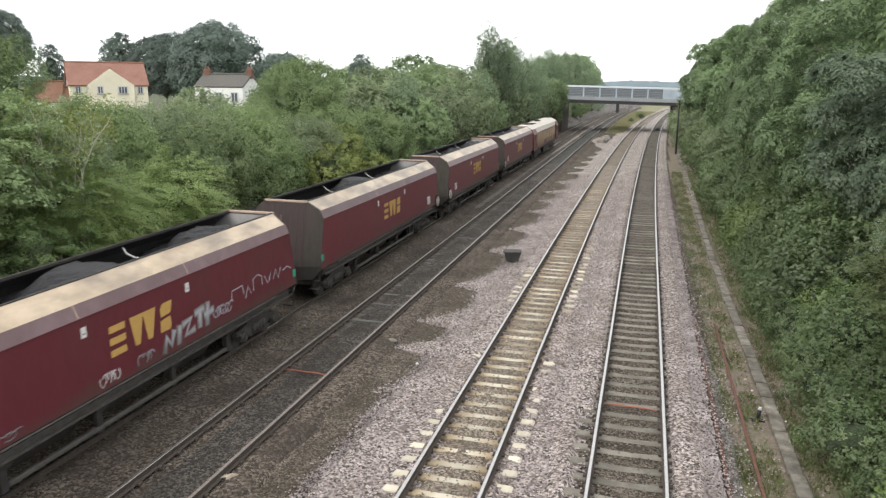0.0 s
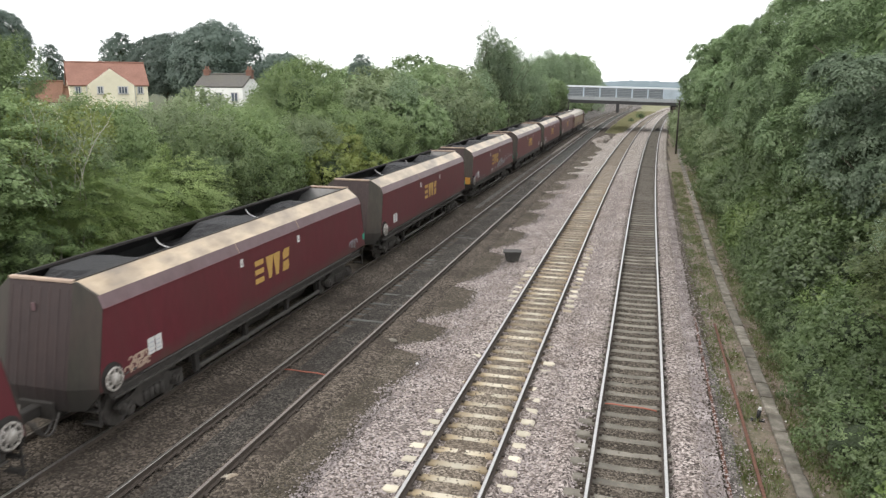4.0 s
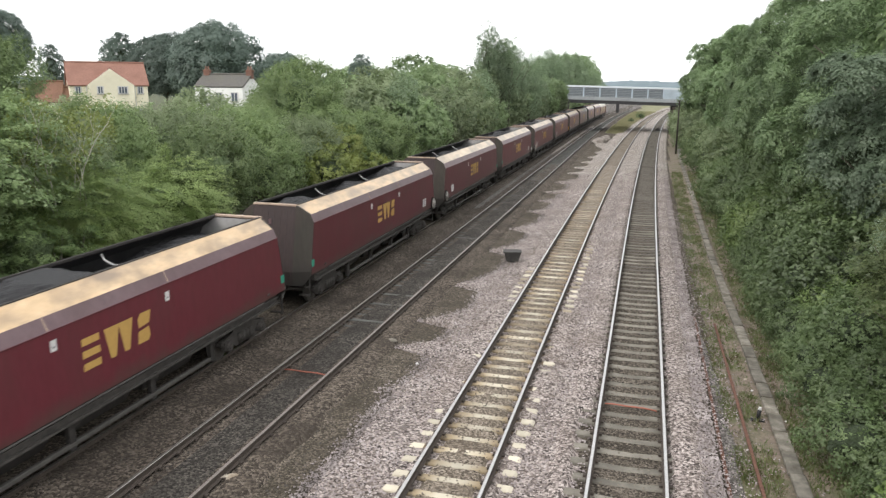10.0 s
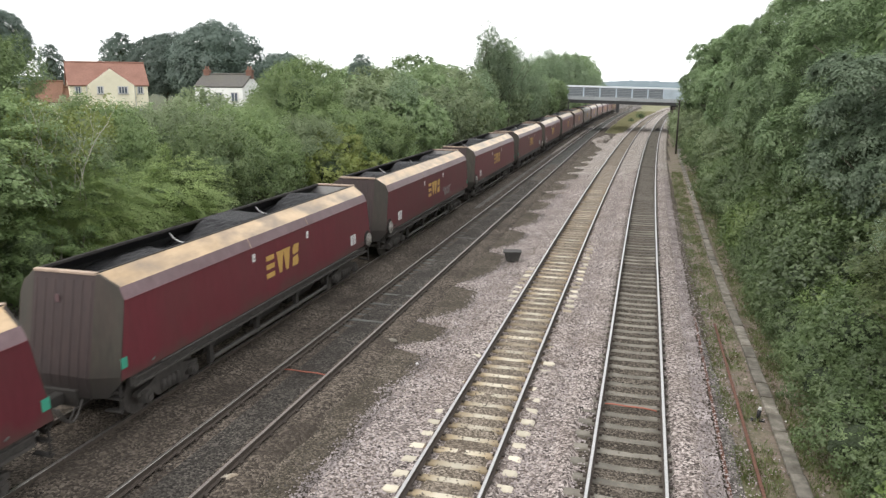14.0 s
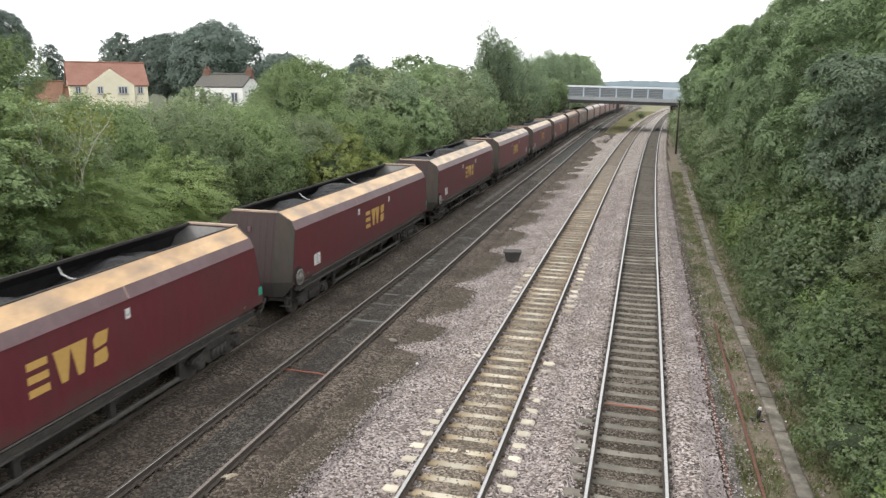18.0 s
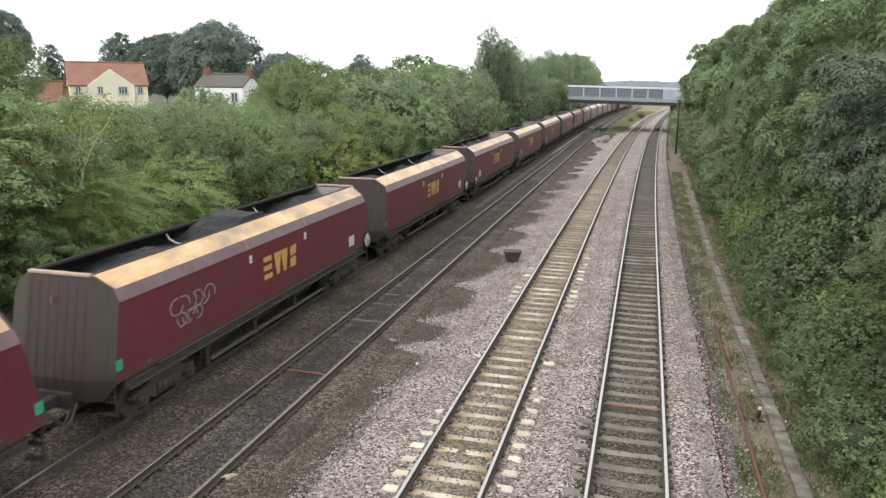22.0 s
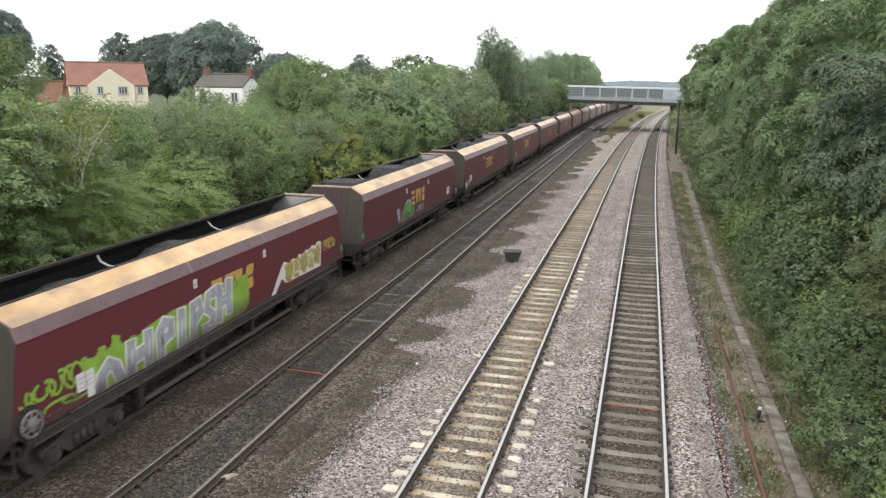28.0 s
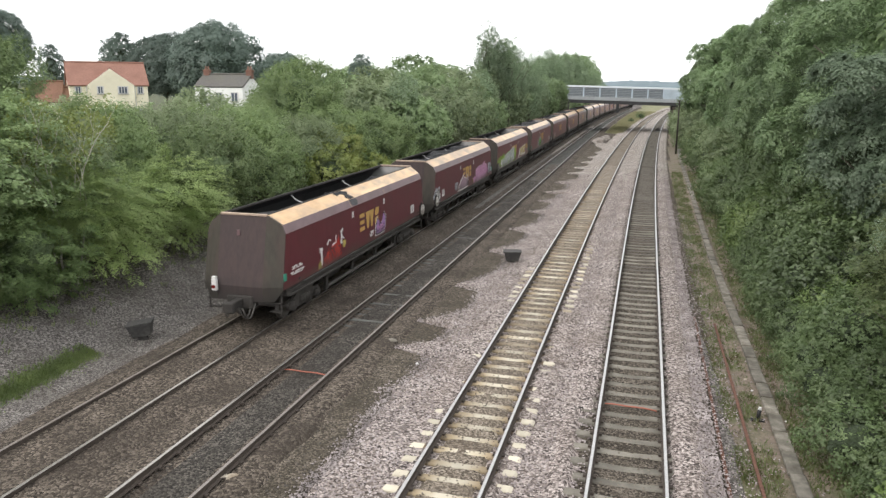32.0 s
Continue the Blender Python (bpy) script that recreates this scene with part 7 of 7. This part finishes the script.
# by wagon behind the engine: end with the brake wheel (-1 rear, 1 front), graffiti
FLEET = [(-1, ""), (-1, ""), (1, ""), (-1, "grey_scrawl"), (-1, ""), (-1, "corner_tag"), (1, ""), (-1, ""), (1, ""), (-1, ""), (-1, "faint"), (1, ""),
         (-1, ""), (-1, ""), (-1, ""), (1, ""), (1, "chalk"), (-1, ""), (-1, "corner_tag"), (1, "green_piece"), (-1, "silver_piece"), (-1, "pink_piece"), (1, "purple_piece")]
LOADS = {"grey_scrawl": "maroon coal hopper wagon with white and grey graffiti on its side", "silver_piece": "maroon coal hopper wagon with large silver and lime graffiti", "pink_piece": "maroon coal hopper wagon with pink and purple graffiti",
         "purple_piece": "maroon coal hopper wagon with purple graffiti and a tail lamp", "green_piece": "maroon coal hopper wagon with a green graffiti patch", "faint": "maroon coal hopper wagon with faded grey graffiti"}


def wagon(k, end, art):
    t = thing("hopper_wagon", LOADS.get(art, "maroon bogie hopper wagon loaded with coal, dusty top"), "wagon", "coal train wagons")
    for s in (1, -1):
        sh = piece("side_sheet", shared("side%d" % s, lambda: mesh_of(band(s, "eave", "sill"), "side_sheet", MAROON)), t)
        piece("shoulder_sheet", shared("shoulder%d" % s, lambda: mesh_of(band(s, "shoulder", "eave"), "shoulder_sheet", MAUVE)), t, "faded mauve sheet")
        tier = (k > 7) + (k > 12)
        piece("top_sheet", shared("topsheet%d%d" % (s, tier), lambda: mesh_of(band(s, "top", "shoulder"), "top_sheet", (TAN_DUSTY, TAN, TAN_GOLD)[tier])), t, ("dusty grey-tan sheet", "dusty tan sheet", "golden tan sheet")[tier])
        piece("top_lip", shared("lip%d" % s, lambda: mesh_of(box(s * 0.77 - 0.03, s * 0.77 + 0.03, -7.36, 7.36, 3.56, 3.64, 0.01), "top_lip", GRIME)), t)
        piece("solebar", shared("solebar%d" % s, lambda: mesh_of(add_box(add_box(box(s * 1.16, s * 1.3, -7.2, 7.2, 0.98, 1.28, 0.015), s * 1.304, s * 1.38, -7.15, 7.15, 0.98, 1.03), s * 1.304, s * 1.38, -7.15, 7.15, 1.17, 1.2), "solebar", GRIME_MID)), t)
        piece("air_pipe", shared("pipe%d" % s, lambda: mesh_of(tube((s * 1.385, -6.2, 1.25), (s * 1.385, 6.2, 1.25), 0.022, seg=6), "air_pipe", GRIME_LIGHT)), t)
        piece("eave_seam", shared("eave%d" % s, lambda: mesh_of(box(s * 1.37 - 0.014, s * 1.37 + 0.014, -7.2, 7.2, 3.012, 3.04, 0.004), "eave_seam", MAROON)), t)
        for y in (-1.85, 1.85):
            (xu, zu), (xl, zl) = LEVELS["shoulder"], LEVELS["eave"]
            piece("sheet_seam", shared("seam%d" % s, lambda: mesh_of(plate([(s * (xl + 0.006), -0.016, zl + 0.01), (s * (xl + 0.006), 0.016, zl + 0.01), (s * (xu + 0.006), 0.016, zu), (s * (xu + 0.006), -0.016, zu)][::s], 0.02), "sheet_seam", MAUVE_PALE)), t, at=pose(0, y, 0))
        piece("door_rod", shared("rod%d" % s, lambda: mesh_of(box(s * 1.12 - 0.05, s * 1.12 + 0.05, -3.7, 3.7, 0.36, 0.46, 0.015), "door_rod", GRIME_LIGHT)), t)
        for y in (-3.8, -1.3, 1.3, 3.8):
            piece("hanger", shared("hanger%d" % s, lambda: mesh_of(add_box(box(s * 1.1 - 0.06, s * 1.1 + 0.06, -0.09, 0.09, 0.3, 0.95, 0.01), s * 1.12 - 0.1, s * 1.12 + 0.1, -0.16, 0.16, 0.78, 0.93, 0.01), "hanger", GRIME)), t, at=pose(0, y, 0))
    piece("lining", shared("lining", liner_mesh), t, "dark hopper lining")
    piece("coal", shared("coal%d" % (k % 7), lambda: coal_mesh(50 + k % 7)), t, "heaped black coal", at=pose(0, 0, {20: -0.2, 22: -0.2, 3: -0.05, 16: 0.16, 21: 0.16}.get(k, 0.05 * math.sin(k * 2.4))))
    for y in (-2.4, 2.4):
        piece("cross_stay", shared("stay", stay_mesh), t, at=pose(0, y, 0))
    for turn in (0, 180):
        e = piece("end_wall", shared("end", end_wall_mesh), t, "grimy ribbed end wall", at=pose(0, 0, 0, 0, 0, turn))
        for x in () if k == 22 and turn == 0 else (-0.72, -0.48, -0.24, 0.0, 0.24, 0.48, 0.72):
            piece("rib", shared("rib", lambda: rib_mesh(3.45)), e, at=pose(x, 0, 0))
        piece("end_plate", shared("end_plate", lambda: mesh_of(box(-0.05, 0.05, -half_len(3.05) - 0.06, -half_len(3.05) - 0.04, 2.96, 3.14, 0.004), "end_plate", MAUVE)), e, "small pale plate", at=pose(-0.12, 0, 0))
        piece("top_capping", shared("cap", lambda: mesh_of(box(-0.8, 0.8, -7.41, -7.29, 3.58, 3.65, 0.012), "top_capping", MAUVE_PALE)), e)
        piece("coupler", shared("coupler", lambda: mesh_of(add_box(add_box(add_box(bmesh.new(), -0.12, 0.12, -8.5, -7.3, 0.78, 1.02, 0.02), -0.2, 0.2, -8.62, -8.38, 0.72, 1.06, 0.04), -0.45, 0.45, -7.9, -7.5, 0.7, 1.1, 0.03), "coupler", GRIME)), e)

        for x in (-0.42, 0.38, 0.5):
            piece("air_hose", shared("hose%s" % x, lambda: mesh_of(add_hose(bmesh.new(), [Vector((x + 0.02 * i * (1 if x < 0 else -1), -7.8 - 0.08 * i, 0.86 - 0.42 * math.sin(math.pi * i / 7))) for i in range(8)], 0.028), "air_hose", GRIME_LIGHT, smooth=True)), e)
        for s in (-1, 1):
            for z in (0.55, 0.85, 1.15):
                piece("step", shared("step", lambda: mesh_of(box(-0.2, 0.2, -0.08, 0.08, 0, 0.03), "step", GRIME)), e, at=pose(s * 1.1, -7.54, z))
            piece("step_post", shared("step_post", lambda: mesh_of(box(-0.02, 0.02, -0.02, 0.02, 0.5, 1.3), "step_post", GRIME)), e, at=pose(s * 1.28, -7.54, 0))

    def chutes():
        bm = bmesh.new()
        for y in (-2.5, 0, 2.5):
            lo = [bm.verts.new((sx * 0.62, y + sy * 0.95, 0.34)) for sx, sy in ((-1, -1), (1, -1), (1, 1), (-1, 1))]
            hi = [bm.verts.new((sx * 1.1, y + sy * 1.24, 1.3)) for sx, sy in ((-1, -1), (1, -1), (1, 1), (-1, 1))]
            bm.faces.new(lo[::-1])
            bm.faces.new(hi)
            for i in range(4):
                bm.faces.new((lo[i], lo[(i + 1) % 4], hi[(i + 1) % 4], hi[i]))
        return mesh_of(bm, "chute", GRIME)
    piece("chute", shared("chute", chutes), t)
    piece("centre_sill", shared("sill", lambda: mesh_of(box(-0.3, 0.3, -7.5, 7.5, 0.85, 1.25), "centre_sill", GRIME)), t)
    for y in (-5.55, 5.55):
        bogie(t, y)
    # markings on the side that faces the other lines
    for i, outline in enumerate(emblem_shapes()):
        piece("emblem_shape", shared("emblem%d" % i, lambda: mesh_of(on_side(outline, 0.005), "emblem_shape", GOLD)), t, "gold painted shape")
    for y in (-1.76, 1.76):
        mk = piece("data_plate", shared("marker", lambda: mesh_of(on_side([(-0.075, 2.62), (0.075, 2.62), (0.075, 2.84), (-0.075, 2.84)], 0.012), "data_plate", WHITE)), t, "small white plate", at=pose(0, y, 0))
        piece("print_bar", shared("marker_print", lambda: mesh_of(on_side([(-0.04, 2.68), (0.04, 2.68), (0.04, 2.72), (-0.04, 2.72)], 0.015), "print_bar", SIGN_GREY)), mk)
    pn = piece("data_panel", shared("panel", lambda: mesh_of(on_side([(-0.25, 1.56), (0.25, 1.56), (0.25, 1.94), (-0.25, 1.94)], 0.01), "data_panel", WHITE)), t, "white data panel", at=pose(0, end * 5.72, 0))
    piece("panel_joint", shared("panel_joint", lambda: mesh_of(on_side([(-0.012, 1.56), (0.012, 1.56), (0.012, 1.94), (-0.012, 1.94)], 0.014), "panel_joint", MAUVE)), pn)
    for i in range(6):
        y, z = -0.2 + 0.24 * (i % 2), 1.62 + 0.1 * (i // 2)
        piece("print_bar", shared("panel_print%d" % i, lambda: mesh_of(on_side([(y, z), (y + 0.15, z), (y + 0.15, z + 0.02), (y, z + 0.02)], 0.014), "print_bar", PRINT_PALE)), pn)
    piece("brake_wheel", shared("brake_wheel", brake_wheel_mesh), t, "white handbrake wheel", at=pose(1.46, end * 7.2, 1.48))
    # no hole is cut: a dark disc on the sheet stands for a shaded recess
    piece("brake_recess", shared("recess", lambda: mesh_of(tube((1.30, 0, 0), (1.40, 0, 0), 0.34, seg=20), "brake_recess", GRIME)), t, at=pose(0, end * 7.2, 1.5))
    if art != "corner_tag" or k != 18:
        piece("green_label", shared("green", lambda: mesh_of(on_side([(-0.1, 1.56), (0.1, 1.56), (0.1, 1.8), (-0.1, 1.8)], 0.01), "green_label", GREEN_TAG)), t, "green label", at=pose(0, -end * 7.45, 0))
    for y in (-6.5, -6.75, 6.5):
        piece("grab_handle", shared("grab", lambda: mesh_of(tube((1.41, -0.05, 1.42), (1.41, 0.05, 1.45), 0.022, seg=6), "grab_handle", GRIME_LIGHT)), t, at=pose(0, y * -end, 0))
    if art:
        graffito(t, art, 100 + k * 10)
    if k == 3:
        part("orange_board", box(1.0, 1.34, -7.93, -7.9, 1.35, 1.78), ORANGE_TAG, t, "orange warning board")
        part("orange_board", box(0.55, 0.75, -7.93, -7.9, 0.85, 1.1), ORANGE_TAG, t, "orange warning board")
    if k == 22:
        lamp = part("tail_lamp", box(-0.92, -0.74, -8.0, -7.86, 1.22, 1.62, 0.03), WHITE, t, "white tail lamp with red lens")
        part("lens", tube((-0.83, -8.0, 1.36), (-0.83, -8.03, 1.36), 0.06, seg=12), LAMP_RED, lamp)
        part("lamp_top", box(-0.9, -0.76, -7.99, -7.87, 1.62, 1.68, 0.01), WHITE, lamp)
    return t


def engine():
    t = thing("diesel_engine", "maroon and gold diesel freight engine with dusty cream roof", "locomotive")
    prof = [(1.32, 1.15), (1.32, 2.72), (1.1, 3.17), (0.55, 3.48)]

    def hull(y0, y1, m, name, label="", inset=0.0, z0=None):
        bm = bmesh.new()
        ring = [(-x + inset, z) for x, z in prof] + [(x - inset, z) for x, z in prof[::-1]]
        a = [bm.verts.new((x, y0, z)) for x, z in ring]
        b = [bm.verts.new((x, y1, z)) for x, z in ring]
        bm.faces.new(a)
        bm.faces.new(b[::-1])
        n = len(ring)
        for i in range(n):
            bm.faces.new((a[i], a[(i + 1) % n], b[(i + 1) % n], b[i]))
        return part(name, bm, m, t, label)
    hull(-8.0, 8.0, LOCO_RED, "body", inset=0.12)
    for s in (1, -1):
        c = hull(s * 8.0 if s > 0 else -10.3, 10.3 if s > 0 else -8.0, LOCO_RED, "cab")
        part("windscreen", box(-1.05, 1.05, s * 10.31 - 0.02, s * 10.31 + 0.02, 2.2, 2.95), GLASS, c, "dark windscreen")
        part("cab_door", box(1.325, 1.35, s * 8.6 - 0.35, s * 8.6 + 0.35, 1.3, 2.7), LOCO_RED, c)
        part("side_window", box(1.325, 1.345, s * 9.5 - 0.35, s * 9.5 + 0.35, 2.1, 2.65), GLASS, c)
        part("headlamp", tube((0, s * 10.3, 1.55), (0, s * 10.36, 1.55), 0.14, seg=12), WHITE, c)
        for x in (-0.9, 0.9):
            part("tail_light", tube((x, s * 10.3, 1.45), (x, s * 10.35, 1.45), 0.09, seg=10), LAMP_RED, c)
            part("buffer", tube((x, s * 10.2, 1.05), (x, s * 10.75, 1.05), 0.12, 0.2, 12), GRIME, c)
        part("gold_panel", box(-1.1, 1.1, s * 10.32 - 0.015, s * 10.32 + 0.015, 1.7, 2.25), LOCO_GOLD, c)
    for s in (1, -1):
        part("gold_band", box(s * 1.205, s * 1.222, -7.9, 7.9, 1.7, 2.65), LOCO_GOLD, t, "broad gold band")
        for y in (-6.2, -4.6, -3.0, 1.0, 3.0, 5.0):
            part("door_panel", box(s * 1.226, s * 1.24, y - 0.6, y + 0.6, 1.3, 2.7), LOCO_GOLD, t)
        part("fuel_tank", box(s * 0.3, s * 1.25, -2.6, 2.6, 0.35, 1.1, 0.08), GRIME, t)
        part("footplate", box(s * 1.0, s * 1.36, -10.2, 10.2, 1.02, 1.14), GRIME, t)
        part("roof_sheet", plate([(s * 1.235, -10.2, 2.82), (s * 1.235, 10.2, 2.82), (s * 1.06, 10.2, 3.24), (s * 1.06, -10.2, 3.24)][::s], 0.02), LOCO_ROOF, t)
        part("roof_sheet", plate([(s * 1.09, -10.2, 3.22), (s * 1.09, 10.2, 3.22), (s * 0.5, 10.2, 3.54), (s * 0.5, -10.2, 3.54)][::s], 0.02), LOCO_ROOF, t)
    part("roof_top", box(-0.5, 0.5, -10.2, 10.2, 3.49, 3.55), LOCO_ROOF, t, "dusty cream roof")
    for y in (-6.5, -4.8):
        part("fan", tube((0, y, 3.55), (0, y, 3.62), 0.65, seg=20), GRIME, t)
    part("exhaust", box(-0.3, 0.3, 0.2, 1.6, 3.55, 3.68, 0.03), BLACK, t)
    for y in (-6.2, 6.2):
        b = part("bogie", box(-0.9, 0.9, -2.2, 2.2, 0.5, 0.85, 0.03), GRIME, t, at=pose(0, y, 0))
        for sx in (-1, 1):
            part("side_frame", box(sx * 1.05 - 0.07, sx * 1.05 + 0.07, -2.3, 2.3, 0.4, 0.8, 0.04), GRIME, b)
            for sy in (-1.7, 0, 1.7):
                piece("wheel", shared("engine_wheel", lambda: mesh_of(disc(bmesh.new(), (0, 0, 0), 0.12, 0.07, 0.53, 0.45), "wheel", WHEEL)), b, at=pose(sx * 0.745, sy, 0.53))
                part("axle_box", box(sx * 1.12 - 0.08, sx * 1.12 + 0.08, sy - 0.18, sy + 0.18, 0.36, 0.7, 0.03), GRIME_LIGHT, b)
    return t


ENGINE = engine()
WAGONS = [wagon(k, end, art) for k, (end, art) in enumerate(FLEET)]


def travelled(t):
    """Where the fourth wagon's middle has got to: the train is gathering speed."""
    return 13.42 + 10.0148 * t + 0.0173965 * t * t + 0.000039 * t ** 3


def on_line(y):
    """The pose of a vehicle whose middle is at y on the westernmost track."""
    x0, x1 = (bend(v, TRACK_X[3]) for v in (y - 5.5, y + 5.5))
    z0, z1 = (-fall(v) for v in (y - 5.5, y + 5.5))
    return pose(TRACK_X[3] + (x0 + x1) / 2, y, (z0 + z1) / 2, math.degrees(math.atan2(z1 - z0, 11.0)), 0, -math.degrees(math.atan2(x1 - x0, 11.0)))


def motions():
    steps = [i * 0.5 for i in range(65)]
    walk(ENGINE, [(s, on_line(travelled(s) + 3 * PITCH + 19.25)) for s in steps])
    for k, w in enumerate(WAGONS):
        walk(w, [(s, on_line(travelled(s) - (k - 3) * PITCH)) for s in steps])


motions()
